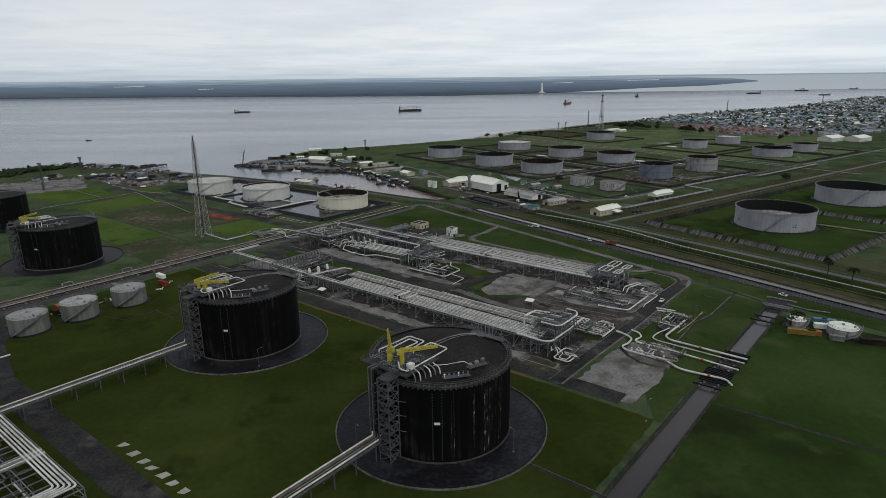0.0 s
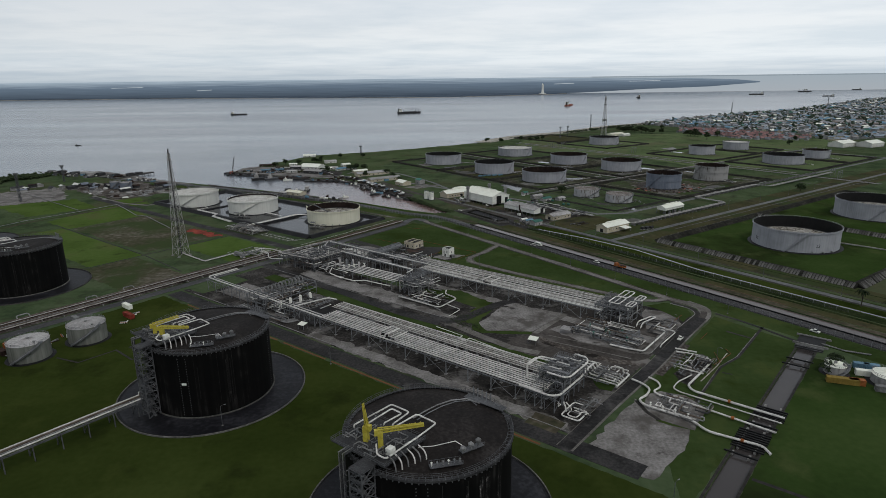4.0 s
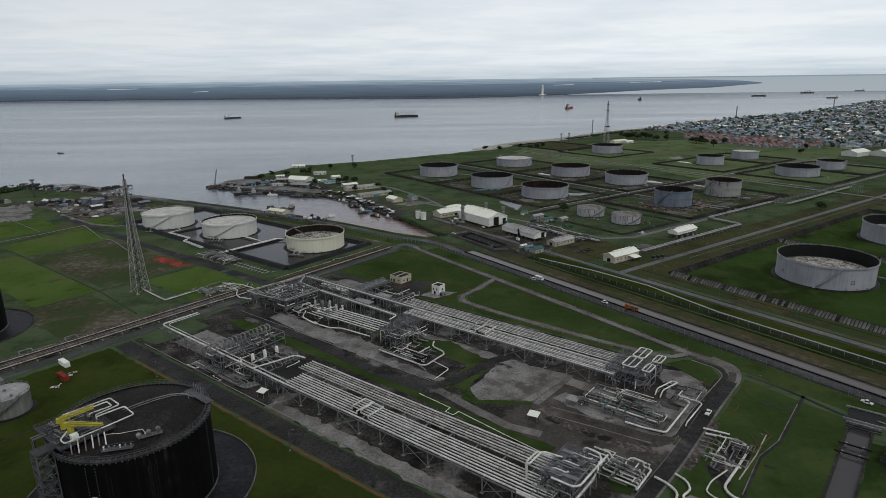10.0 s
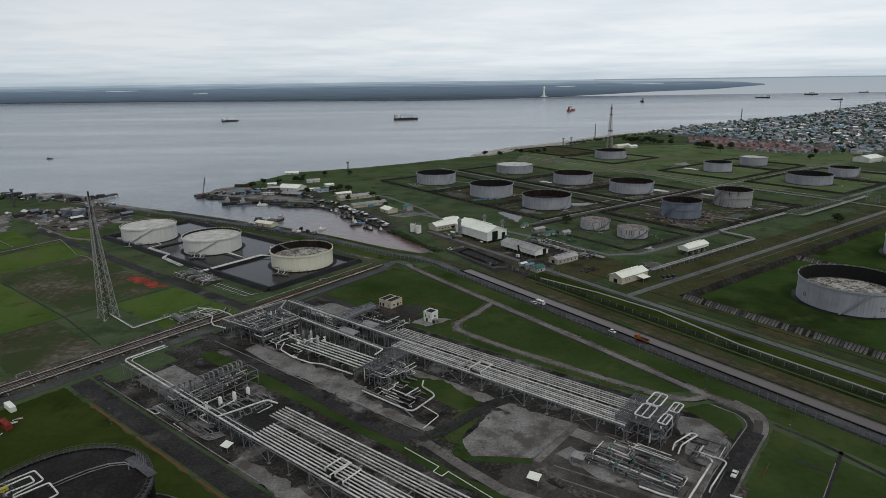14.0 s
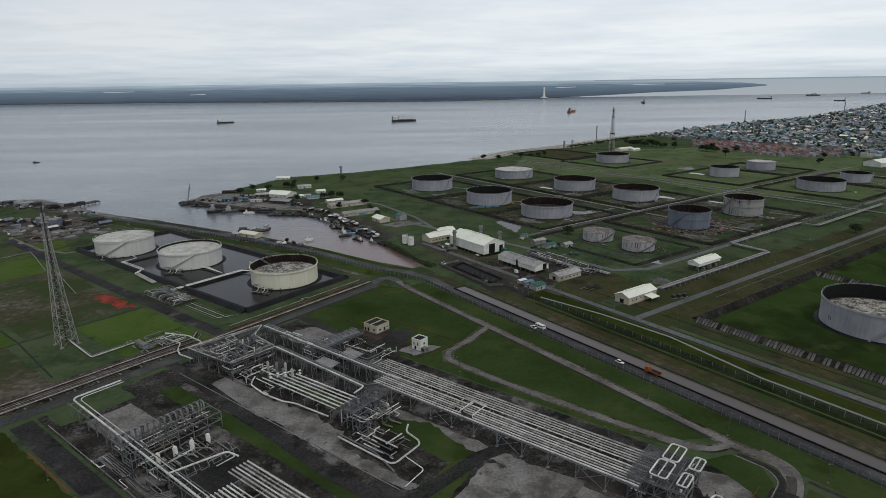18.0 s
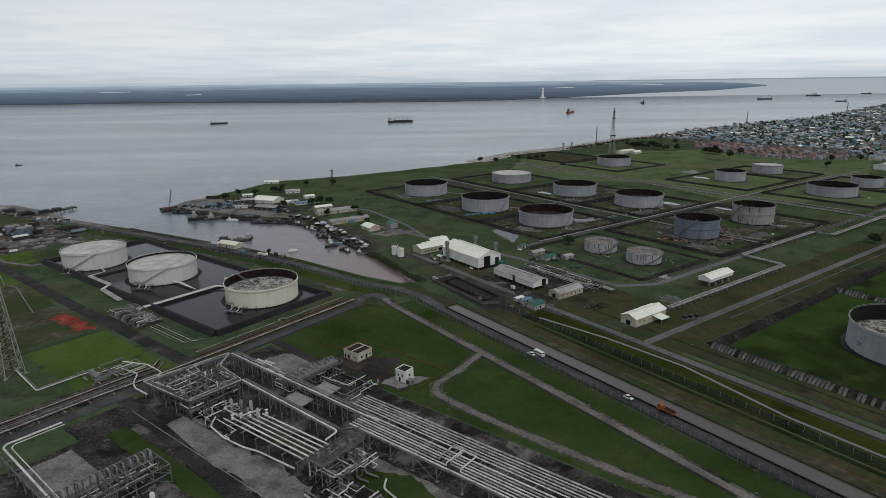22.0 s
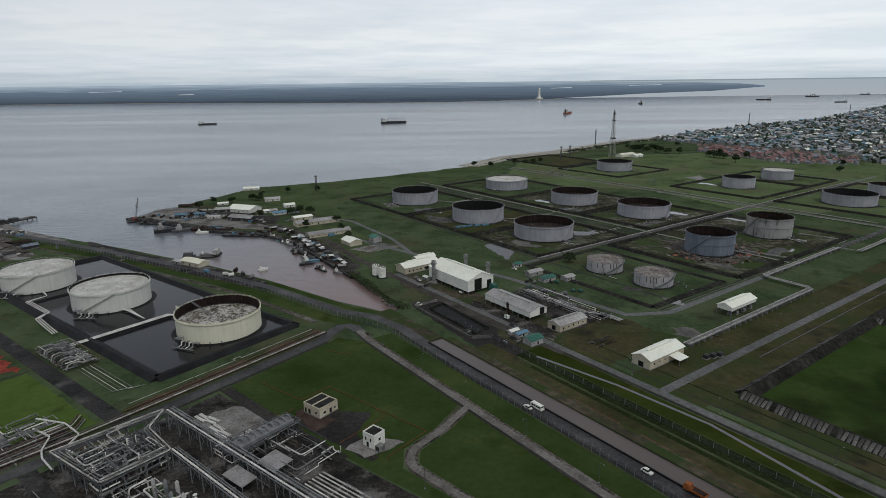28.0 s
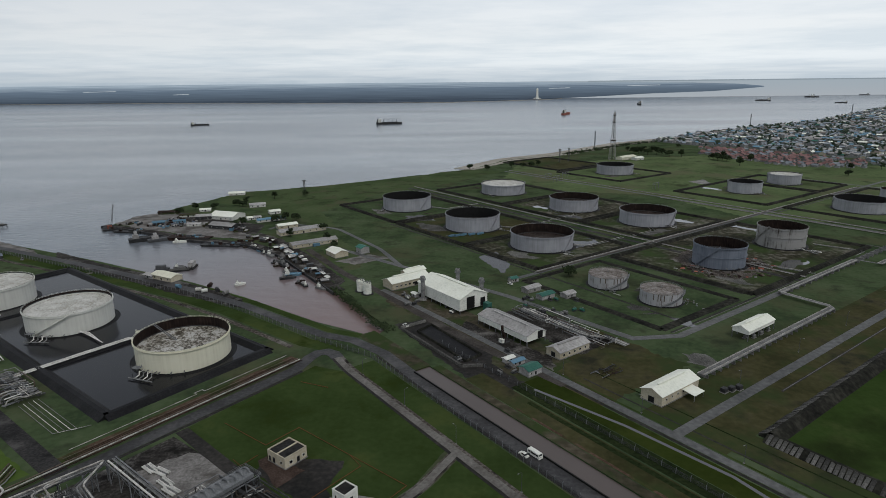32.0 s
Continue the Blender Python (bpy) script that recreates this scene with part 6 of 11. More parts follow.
def tangle(parent, x0, x1, y0, y1, z0, z1, n, seed, mats, rad=(0.12, 0.32), reach=0.5):
    """Square-cornered small-bore piping that winds through a frame."""
    rr = random.Random(seed)
    for i in range(n):
        p = [rr.uniform(x0, x1), rr.uniform(y0, y1), rr.uniform(z0, z1)]
        pts = [tuple(p)]
        ax = rr.choice((0, 1))
        for k in range(rr.choice((2, 3, 3, 4))):
            q = list(pts[-1])
            if ax == 2:
                q[2] = rr.uniform(z0, z1)
            else:
                lo, hi = ((x0, x1), (y0, y1))[ax]
                q[ax] = min(hi, max(lo, q[ax] + rr.choice((-1, 1)) * rr.uniform(0.25, 1.0) * (hi - lo) * reach))
            if math.dist(q, pts[-1]) > 0.8:
                pts.append(tuple(q))
            ax = rr.choice([a for a in (0, 1, 2) if a != ax])
        if len(pts) > 1:
            pipe(parent, pts, rr.uniform(*rad), rr.choice(mats), 6)


PIPES = [WHITE, GREYPIPE, GREYPIPE, STEEL, DARKSTEEL]
DULL = [GREYPIPE, STEEL, BROWNPIPE, DARKSTEEL, WHITE]

# end of the southern rack
e1 = structure("valve_structure", -129, -118, 231, 249, (4.5, 8.5, 12.0), 3, 4, "tall galvanised valve structure at the end of the rack", (12.0,), floor=MIDSTEEL)
tangle(e1, -1, 12, -6, 18, 2, 11.6, 40, 21, PIPES)
for i in range(6):
    y = 1.0 + i * 2.8
    pipe(e1, [(-2.5, y, 7), (1 + i * 0.4, y, 7), (1 + i * 0.4, y, 12.9), (6 + 0.8 * i, y, 12.9), (6 + 0.8 * i, y + 1.2, 12.9), (6 + 0.8 * i, y + 1.2, 4)], 0.26, (GREYPIPE, WHITE)[i % 2])
    valve(e1, 3 + 0.6 * i, 1.8 + i * 2.7, 12.2)
pipe(e1, [(-5, -7.5, 7), (9, -7.8, 7), (11.8, -5.5, 7), (11.8, 13, 7), (9, 26, 5), (9, 32, 5)], 0.55)
pipe(e1, [(-6, 0.5, 7), (-6, 0.5, 13.0), (-5, 0.5, 13.2), (-5, 9, 13.2), (2, 10, 13.2)], 0.42)
pipe(e1, [(-7.5, 2.5, 7), (-7.5, 2.5, 11.6), (-7.5, 10, 11.6), (-1, 10.6, 11.6)], 0.36)
pipe(e1, [(4, -1.4, 12.9), (11.5, -1.4, 12.9), (13.2, 0.4, 12.9), (13.2, 16, 12.9), (11, 20, 12.9), (5, 20.5, 12.9), (5, 20.5, 4)], 0.44)
for k_ in range(3):
    part("deck_cabinet", Shape().box(1 + 3.2 * k_, 3.2 + 3.2 * k_, 9.5 + 2.4 * (k_ % 2), 12 + 2.4 * (k_ % 2), 12.3, 13.3), MIDSTEEL, e1)
    part("walkway", Shape().box(-0.5, 11.5, 2.5 + 6 * k_, 4.1 + 6 * k_, 12.34, 12.42), STEEL, e1)
low = structure("pipe_structure", -131, -118, 223.5, 230.5, (6.0,), 3, 1, "low braced frame at the rack end")
m1 = thing("pipe_manifold", at_uv(-116, 224, 0.1), "low white pipe loops beside the valve structure", "pipes")
pipe(m1, [(0, 3, 4), (1.5, 3, 1.2), (1.5, -2, 1.2), (9, -2, 1.2), (9, 6, 1.2), (3, 6, 1.2)], 0.3)
pipe(m1, [(0, 5, 3), (3, 5, 0.9), (3, 0, 0.9), (7, 0, 0.9), (7, 4, 0.9)], 0.22)
tangle(m1, 1, 11, 2, 20, 0.5, 2.5, 14, 22, PIPES)
m2 = thing("pipe_manifold", at_uv(-127, 254, 0.1), "rows of white pipes feeding a gas manifold", "pipes")
for i in range(5):
    pipe(m2, [(0, 3 + i * 2.6, 3.2), (6, 3 + i * 2.6, 3.2), (7, 3 + i * 2.6, 1.4), (20, 3 + i * 2.6 - 0.6 * i, 1.4), (20, 3 + i * 2.6 - 0.6 * i, 0.2)], 0.36 - 0.04 * (i % 2))
    valve(m2, 12 + (i % 3), 3 + i * 2.5, 1.6)
pipe(m2, [(21, 1, 1.6), (21, 15, 1.6), (18, 15, 1.6), (18, 15, 3.4), (14, 15, 3.4)], 0.45)
tangle(m2, 1, 20, 1, 16, 0.6, 3.4, 24, 23, PIPES)
yard("verge", [W(-123.3, 262.4)[:2], W(-107.4, 260.6)[:2], W(-107.4, 253)[:2], W(-113, 252)[:2]], GRASS_BRIGHT, "grass patch by the track", 0.10, 0.6, 40)
yard("yard", uv_rect(-124, -111, 211, 220), SOIL, "brown earth pit with a concrete edge", 0.12, 0.3, 41)

# end of the northern rack
e2 = structure("valve_structure", -146, -128, 320.5, 340.5, (5.0, 9.0), 4, 3, "galvanised valve structure with tall pipe loops", (9.0,), floor=MIDSTEEL)
tangle(e2, 0, 18, 0, 20, 1, 8.6, 44, 31, PIPES)
for x0_, x1_, y0_, y1_ in ((6.4, 12.0, 14.2, 25.0), (6.0, 11.8, 2.6, 13.2), (15.4, 18.8, 2.2, 10.2), (15.8, 19.6, 13.6, 21.6)):
    zl, xm = 11.0, (x0_ + x1_) / 2
    part("pipe_loop", Shape().tube(elbows([(xm, y0_, zl), (x0_, y0_, zl), (x0_, y1_, zl), (x1_, y1_, zl), (x1_, y0_, zl), (xm, y0_, zl)], 1.3), 0.30, 8), WHITE, e2, "white expansion loop", True)
    pipe(e2, [(xm, y0_, zl), (xm, y1_, zl)], 0.26)
    for x_, y_ in ((x0_, y0_ + 1.6), (x1_, y0_ + 1.6), (xm, y1_ - 1.0)):
        pipe(e2, [(x_, y_, zl), (x_, y_, 7.4)], 0.22, GREYPIPE)
for i in range(6):
    pipe(e2, [(8, 12.4 + 2.0 * i, 7.1), (13 + 0.5 * i, 12.4 + 2.0 * i, 7.1), (14.5 + 0.5 * i, 13.6 + 2.0 * i, 8.6), (15.4 + 0.5 * i, 15.4 + 1.6 * i, 10.0)], 0.28, (WHITE, GREYPIPE)[i % 2])
for i in range(12):
    valve(e2, 1.5 + (i * 5.3) % 16, 1.4 + (i % 3) * 1.5, 9.1, 0.7, (GREYPIPE, WALLWHITE)[i % 2])
m3 = thing("pipe_manifold", at_uv(-148, 296, 0.1), "crowded gas manifold of grey and white pipes with valves", "pipes")
for i in range(6):
    pipe(m3, [(2 + i * 0.5, 2 + i * 2.8, 1.4 + 0.4 * (i % 2)), (33, 2 + i * 2.2, 1.4 + 0.4 * (i % 2))], 0.26 + 0.08 * (i % 3), (GREYPIPE, WHITE, STEEL)[i % 3])
for i in range(20):
    valve(m3, 3 + (i * 7.3) % 28, 2 + (i * 3.1) % 15, 1.5, 1.0 + 0.3 * (i % 2), (GREYPIPE, STEEL, GREEN)[i % 3])
tangle(m3, 0, 34, 0, 20, 0.6, 4.0, 40, 32, DULL)
pipe(m3, [(22, -1.6, 0.9), (30, -1.2, 0.9), (37.8, 0.4, 1.0), (38.2, 29.2, 1.0), (35.9, 30.6, 1.0), (33, 30.0, 1.0)], 0.5)
pipe(m3, [(42.2, 10.6, 0.4), (42.2, 12.1, 1.4), (42.8, 31, 1.4), (39.4, 31.9, 1.4), (34.6, 30.4, 1.4)], 0.3)
pipe(m3, [(24, 27, 1), (24, 29, 3.2), (27, 40, 3.2), (29.5, 40, 3.2), (26.5, 29, 3.2), (26.5, 26, 1)], 0.32)
tangle(m3, 24, 40, 22, 42, 0.5, 3.2, 18, 33, DULL)

# western cluster of the southern rack: looped headers
c1 = structure("pipe_structure", -316, -300, 222, 260, (4.0, 7.5), 2, 6, "galvanised pipe structure topped by a row of bent headers")
for i in range(15):
    y = 1.5 + i * 2.5
    pipe(c1, [(1, y, 2), (1, y, 8.0), (2.2, y + 0.4, 8.9), (4.4, y + 0.4, 8.9), (5.6, y, 8.0), (5.6, y, 3)], 0.4, GREYPIPE, 10, "bent_header")
tangle(c1, 0, 16, 0, 38, 1, 7, 40, 41, DULL)
for i in range(4):
    x, y, _ = W(-296 + i * 1.1, 230 + i * 6.4)
    t = thing("filter_vessel", pose(x, y, 0.1), "slim white upright filter vessel", "vessel", "filter vessels")
    part("shell", Shape().lathe([(0.9, 0.6), (0.9, 4.6), (0.5, 5.2), (0.01, 5.4)], 12), WALLWHITE, t, "", True)
    part("skirt", Shape().lathe([(0.95, 0), (0.95, 0.6)], 12), GREYPIPE, t)
    part("outlet_pipe", Shape().tube([(0.8, 0, 1.5), (7, 0, 1.5), (9, -1, 0.8)], 0.28, 8), GREYPIPE, t)
c2 = thing("pipe_group", at_uv(-300, 222, 0.1), "ground level pipes with looped ends in a concrete yard", "pipes")
for i in range(7):
    pipe(c2, [(2, 3 + i * 4.4, 1.2), (14, 3 + i * 4.4, 1.2), (18, 4 + i * 4.2, 1.2)], 0.25, (GREYPIPE, STEEL)[i % 2])
for i in range(4):
    y = 8 + i * 5.2
    pipe(c2, [(24, y, 7), (26, y, 4), (26, y + 3.4, 4), (24, y + 3.4, 6.6)], 0.18, GREYPIPE)
tangle(c2, 0, 24, 2, 32, 0.5, 2.6, 26, 42, DULL)
c3 = thing("pipe_group", at_uv(-318, 213, 0.1), "bundle of grey pipes bent beside the road", "pipes")
for i in range(5):
    pipe(c3, [(0, 8 - i * 0.9, 1.0), (22, 8 - i * 0.9, 1.0), (30 + i, 6 - i * 0.6, 1.0), (40 + i, 7 - i * 0.6, 1.0), (42 + i, 11, 1.0)], 0.22, GREYPIPE)
tangle(c3, 0, 40, 1, 9, 0.4, 2.2, 16, 43, DULL)
# long header that carries on west from the rack, with its legs
h1 = thing("pipe_header", at_uv(-366, 222, 0.1), "long elevated white header pipe on steel legs", "pipes")
pipe(h1, [(2, 26, 7), (2, 6, 7), (4, 4.4, 7), (112, 2.4, 7)], 0.55)
pipe(h1, [(4.4, 26, 7), (4.4, 8, 7), (6.4, 6.4, 7), (112, 4.6, 7)], 0.22)
pipe(h1, [(89, 2, 7.6), (94, 23, 7.6), (100, 24, 7.6)], 0.45)
for i in range(13):
    x = 6 + i * 8.4
    b = Shape().beam((x, 2.0, 0), (x, 2.0, 6.7), 0.3).beam((x, 5.6, 0), (x, 5.6, 6.7), 0.3).beam((x, 1.4, 6.4), (x, 6.2, 6.4), 0.3, 0.4)
    b.beam((x, 2.0, 0.5), (x, 5.6, 6.2), 0.14).beam((x, 2.0, 6.2), (x, 5.6, 0.5), 0.14)
    part("trestle", b, STEEL, h1)
for y0 in (1.6, 6.0):
    part("edge_beam", Shape().beam((4, y0 + 0.4, 6.5), (112, y0, 6.5), 0.2, 0.36), STEEL, h1)
yard("yard", uv_rect(-352, -318, 226, 246), GRAVEL, "grey concrete slab", 0.09, 0.3, 44)
yard("verge", uv_rect(-372, -356, 218, 250), GRASS, "grass patch beside the plant road", 0.09, 0.5, 45)
yard("yard", uv_rect(-300, -262, 226, 249), ASPHALT_DARK, "dark concrete floor under the pipes", 0.09, 0.3, 46)

# the great crossing of pipes by the plant road: a ring of elevated lines round a crowded deck
a1 = structure("pipe_structure", -355, -334, 287, 312, (4.5, 8.0), 4, 4, "large open pipe structure where the runs cross", (8.0,), True, MIDSTEEL)
for k, (r_, m_) in enumerate(((0.34, MOTTLED), (0.2, GREYPIPE), (0.28, GREYPIPE))):
    o = 1.1 * k
    pipe(a1, [(-13.6 + o, -2.4 + o, 8.9), (21 - o, 0.4 + o, 8.9), (21.6 - o, 26.2 - o, 8.9), (0, 28.6 - o, 8.9), (-9 + o, 40 - o, 8.9), (-13.6 + o, -2.4 + o, 8.9)], r_, m_)
for p, q in (((-13.6, -2.4), (21.6, 0.4)), ((21.6, 0.4), (21.6, 26.2)), ((21.6, 26.2), (0, 28.6)), ((0, 28.6), (-9, 40)), ((-9, 40), (-13.6, -2.4))):
    L_ = math.dist(p, q)
    dx_, dy_ = (q[0] - p[0]) / L_, (q[1] - p[1]) / L_
    for o in (-0.6, 2.6):
        part("edge_beam", Shape().beam((p[0] - dy_ * o, p[1] + dx_ * o, 8.3), (q[0] - dy_ * o, q[1] + dx_ * o, 8.3), 0.2, 0.36), MIDSTEEL, a1)
    for k in range(int(L_ / 8) + 1):
        x_, y_ = p[0] + dx_ * 8 * k, p[1] + dy_ * 8 * k
        part("trestle", Shape().beam((x_, y_, 0), (x_, y_, 8.3), 0.3).beam((x_ - dy_ * 2, y_ + dx_ * 2, 0), (x_ - dy_ * 2, y_ + dx_ * 2, 8.3), 0.3).beam((x_, y_, 0.5), (x_ - dy_ * 2, y_ + dx_ * 2, 8), 0.15), STEEL, a1)
tangle(a1, 0, 21, 0, 25, 8.4, 10.8, 34, 151, [STEEL, GREYPIPE, MIDSTEEL, WHITE], (0.10, 0.2), 0.4)
rv = random.Random(152)
for i in range(20):
    x, y = rv.uniform(2, 20), rv.uniform(2, 24)
    pipe(a1, [(x, y, rv.uniform(3, 7)), (x, y, rv.uniform(9.5, 12))], rv.uniform(0.14, 0.42), rv.choice((STEEL, GREYPIPE, MIDSTEEL, WALLWHITE)), 7, "riser")
tangle(a1, -10, 21, 0, 26, 1, 8.2, 130, 51, DULL)
tangle(a1, -8, 20, 1, 25, 8.6, 10.4, 26, 153, [GREYPIPE, STEEL, MOTTLED], (0.14, 0.3), 0.6)
for i in range(12):
    valve(a1, 2 + 1.6 * i, 6 + (i % 4) * 5, 8.3, 1.2, (STEEL, GREYPIPE)[i % 2])
    valve(a1, 1 + 1.6 * i, 4 + (i % 3) * 7, 4.6, 1.2)
a2 = thing("pipe_header", at_uv(-364, 300, 0.1), "pair of long elevated pipe bridges on braced legs", "pipes")
pipe(a2, [(1, 27.6, 8.4), (97, 26.2, 8.4), (104, 28, 7)], 0.4)
pipe(a2, [(1, 29.2, 8.4), (97, 27.8, 8.4), (104, 30, 7)], 0.3, GREYPIPE)
pipe(a2, [(30, 13.8, 8.4), (98, 11.2, 8.4), (99, 4, 8.4)], 0.42)
pipe(a2, [(30, 15.0, 8.4), (98, 12.4, 8.4), (100, 16, 8.4), (102, 20, 7)], 0.24, GREYPIPE)
for i in range(12):
    x = 3 + i * 8.2
    for y0 in ((27.2 - x * 0.015, 15.0 - x * 0.038) if x > 30 else (27.2 - x * 0.015,)):
        b = Shape().beam((x, y0 - 0.6, 0), (x, y0 - 0.6, 8.0), 0.3).beam((x, y0 + 2.4, 0), (x, y0 + 2.4, 8.0), 0.3).beam((x, y0 - 1.0, 7.9), (x, y0 + 2.8, 7.9), 0.3, 0.4)
        b.beam((x, y0 - 0.6, 0.4), (x, y0 + 2.4, 7.6), 0.15).beam((x, y0 - 0.6, 7.6), (x, y0 + 2.4, 0.4), 0.15)
        part("trestle", b, STEEL, a2)
for x0, y0, y1 in ((1, 26.6, 25.2), (1, 29.9, 28.5), (30, 12.9, 10.3), (30, 16.0, 13.4)):
    part("edge_beam", Shape().beam((x0, y0, 8.1), (98, y1, 8.1), 0.26, 0.45), STEEL, a2)
part("cable_tray", Shape().beam((1, 30.4, 8.7), (98, 29.0, 8.7), 0.5, 0.12), STEEL, a2)
a3 = thing("pipe_group", at_uv(-316, 291, 0.1), "parallel white pipes on low trestles", "pipes")
for i in range(6):
    y = 1.2 + i * 2.45
    pipe(a3, [(2 * i, y, 5.0), (50, y + 1.6, 5.0)], 0.42 if i % 2 else 0.3)
for i in range(6):
    x = 6 + 8.6 * i
    b = Shape()
    for y in (0.5, 5.5, 10.5, 15):
        b.beam((x, y, 0), (x, y, 4.6), 0.26)
    b.beam((x, -0.2, 4.5), (x, 16.4, 4.5), 0.3, 0.35)
    part("trestle", b, STEEL, a3)
for i in range(5):
    valve(a3, 4 + i * 2, 3 + i * 2.8, 5.2, 1.5, WALLWHITE)
    x, y, _ = W(-322 + 4.0 * i, 300 + 2.2 * (i % 3))
    t = thing("filter_vessel", pose(x, y, 0.1), "slim white upright filter vessel", "vessel", "filter vessels")
    part("shell", Shape().lathe([(0.7, 0.6), (0.7, 8.2), (0.4, 8.7), (0.01, 8.9)], 12), (ROOFGREY, STEEL)[i % 2], t, "", True)
    part("skirt", Shape().lathe([(0.75, 0), (0.75, 0.6)], 12), GREYPIPE, t)
pipe(a3, [(-4, 0, 5), (-4, -3, 2), (8, -4, 1.2), (20, -3, 1.2), (30, -3, 3.4), (50, -1.5, 3.4)], 0.42)
pipe(a3, [(-6, 12, 5), (-8, 6, 5), (6, 5, 6.2), (8, 14, 6.2)], 0.4)
tangle(a3, -16, 12, -4, 14, 0.8, 6, 36, 52, PIPES)
b1 = structure("pump_structure", -260, -253, 291.5, 312.5, (4.5, 8.5), 2, 4, "braced pump structure with a railed deck", (8.5,), floor=MIDSTEEL)
tangle(b1, -2, 16, 0, 20, 1, 8.2, 40, 53, PIPES)
for i in range(4):
    y = 2 + i * 4.2
    pipe(b1, [(6, y, 1.2), (9, y, 1.2), (9, y, 6.5), (11.5, y, 7.8), (14, y, 6.5), (14, y, 1.0), (17 + i, y + 1, 1.0)], 0.45, GREYPIPE, 10, "arched_pipe")
    valve(b1, 2 + i, 3 + i * 4.4, 8.8, 1.3, STEEL)
b2 = thing("pipe_group", at_uv(-254, 283, 0.1), "white pipe loop round a small pump bed", "pipes")
pipe(b2, [(0, 1, 1.0), (29, 0.6, 1.0), (31, 2, 1.0), (30.4, 17, 1.0), (28, 19, 1.0), (20, 20.4, 1.2), (18, 24, 2)], 0.5)
pipe(b2, [(-2, 2.8, 0.9), (20, 2.4, 0.9), (34, -2, 0.9)], 0.4, GREYPIPE)
pipe(b2, [(30, 8, 0.7), (42, 6, 0.7), (43, -6, 0.7)], 0.22)
tangle(b2, 4, 29, 3, 17, 0.5, 2.4, 30, 54, DULL)
# cooler with bent tubes and two flat canopies
hx = structure("cooler_structure", -323, -314.5, 329.5, 358, (5.5,), 2, 5, "elevated cooler with a row of bent tubes", (5.5,))
for i in range(9):
    y = 4 + i * 2.8
    pipe(hx, [(2, y, 5.8), (2, y, 7.4), (4, y + 0.4, 8.0), (6, y, 7.4), (6, y, 5.8)], 0.42, STEEL, 8, "bent_header")
part("cooler_box", Shape().box(1, 7.5, 2, 27, 5.8, 7.0), STEEL, hx)
tangle(hx, -6, 34, -2, 28, 0.8, 5, 64, 55, DULL)


def canopy(u, v, lx, ly, h, label, mat, turn=0.0, group=""):
    t = thing("canopy", at_uv(u, v, 0.1, turn), label, "canopy", group)
    sh = Shape()
    sh.add([(-lx / 2, -ly / 2, h), (lx / 2, -ly / 2, h), (lx / 2, ly / 2, h + 0.5), (-lx / 2, ly / 2, h + 0.5), (-lx / 2, -ly / 2, h + 0.15), (lx / 2, -ly / 2, h + 0.15), (lx / 2, ly / 2, h + 0.65), (-lx / 2, ly / 2, h + 0.65)],
           [(3, 2, 1, 0), (4, 5, 6, 7), (0, 1, 5, 4), (1, 2, 6, 5), (2, 3, 7, 6), (3, 0, 4, 7)])
    part("roof", sh, mat, t)
    for x in (-lx / 2 + 0.3, lx / 2 - 0.3):
        for y in (-ly / 2 + 0.3, ly / 2 - 0.3):
            part("post", Shape().beam((x, y, 0), (x, y, h + 0.1), 0.2), STEEL, t)
    return t


DARKZINC = material("ribbed_zinc_sheet", [(0.17, 0.16, 0.155), (0.25, 0.24, 0.235), (0.33, 0.32, 0.31)], 0.6, scale=(0.2, 1.5))
canopy(-301.2, 335.8, 10.8, 8.6, 4.5, "flat grey metal canopy over pumps", DARKZINC)
canopy(-303.8, 322.2, 12.4, 6.6, 4.5, "flat grey metal canopy over pumps", DARKZINC)
canopy(-263, 219, 4.2, 3.4, 2.6, "small white shade canopy", ROOFWHITE, 10, "white canopies")
canopy(-157, 274.6, 4.6, 3.8, 2.6, "small white shade canopy", ROOFWHITE, 10, "white canopies")
canopy(-150, 295.7, 5.0, 4.0, 2.6, "small pale shade canopy", ROOFGREY, 5, "white canopies")

t = thing("pipe_stack", at_uv(-358.0, 339.9, 0.1, 0), "short stack of pale pipe lengths on the gravel", "pipes", "pipe stacks")
for k_ in range(5):
    part("pipe", Shape().tube([(-3.5, k_ * 0.75 - 1.5, 0.45), (3.5, k_ * 0.75 - 1.5, 0.45)], 0.3, 8), (WALLPALE, WHITE, GREYPIPE)[k_ % 3], t, "", True)
for x_ in (-2.4, 2.4):
    part("sleeper", Shape().box(x_ - 0.15, x_ + 0.15, -2.2, 2.2, 0, 0.16), BARK, t)
t = thing("pipe_stack", at_uv(-352.9, 341.3, 0.1, 8), "short stack of pale pipe lengths on the gravel", "pipes", "pipe stacks")
for k_ in range(5):
    part("pipe", Shape().tube([(-3.5, k_ * 0.75 - 1.5, 0.45), (3.5, k_ * 0.75 - 1.5, 0.45)], 0.3, 8), (WALLPALE, WHITE, GREYPIPE)[k_ % 3], t, "", True)
for x_ in (-2.4, 2.4):
    part("sleeper", Shape().box(x_ - 0.15, x_ + 0.15, -2.2, 2.2, 0, 0.16), BARK, t)
t = thing("pipe_stack", at_uv(-345.3, 338.9, 0.1, 0), "short stack of pale pipe lengths on the gravel", "pipes", "pipe stacks")
for k_ in range(5):
    part("pipe", Shape().tube([(-3.5, k_ * 0.75 - 1.5, 0.45), (3.5, k_ * 0.75 - 1.5, 0.45)], 0.3, 8), (WALLPALE, WHITE, GREYPIPE)[k_ % 3], t, "", True)
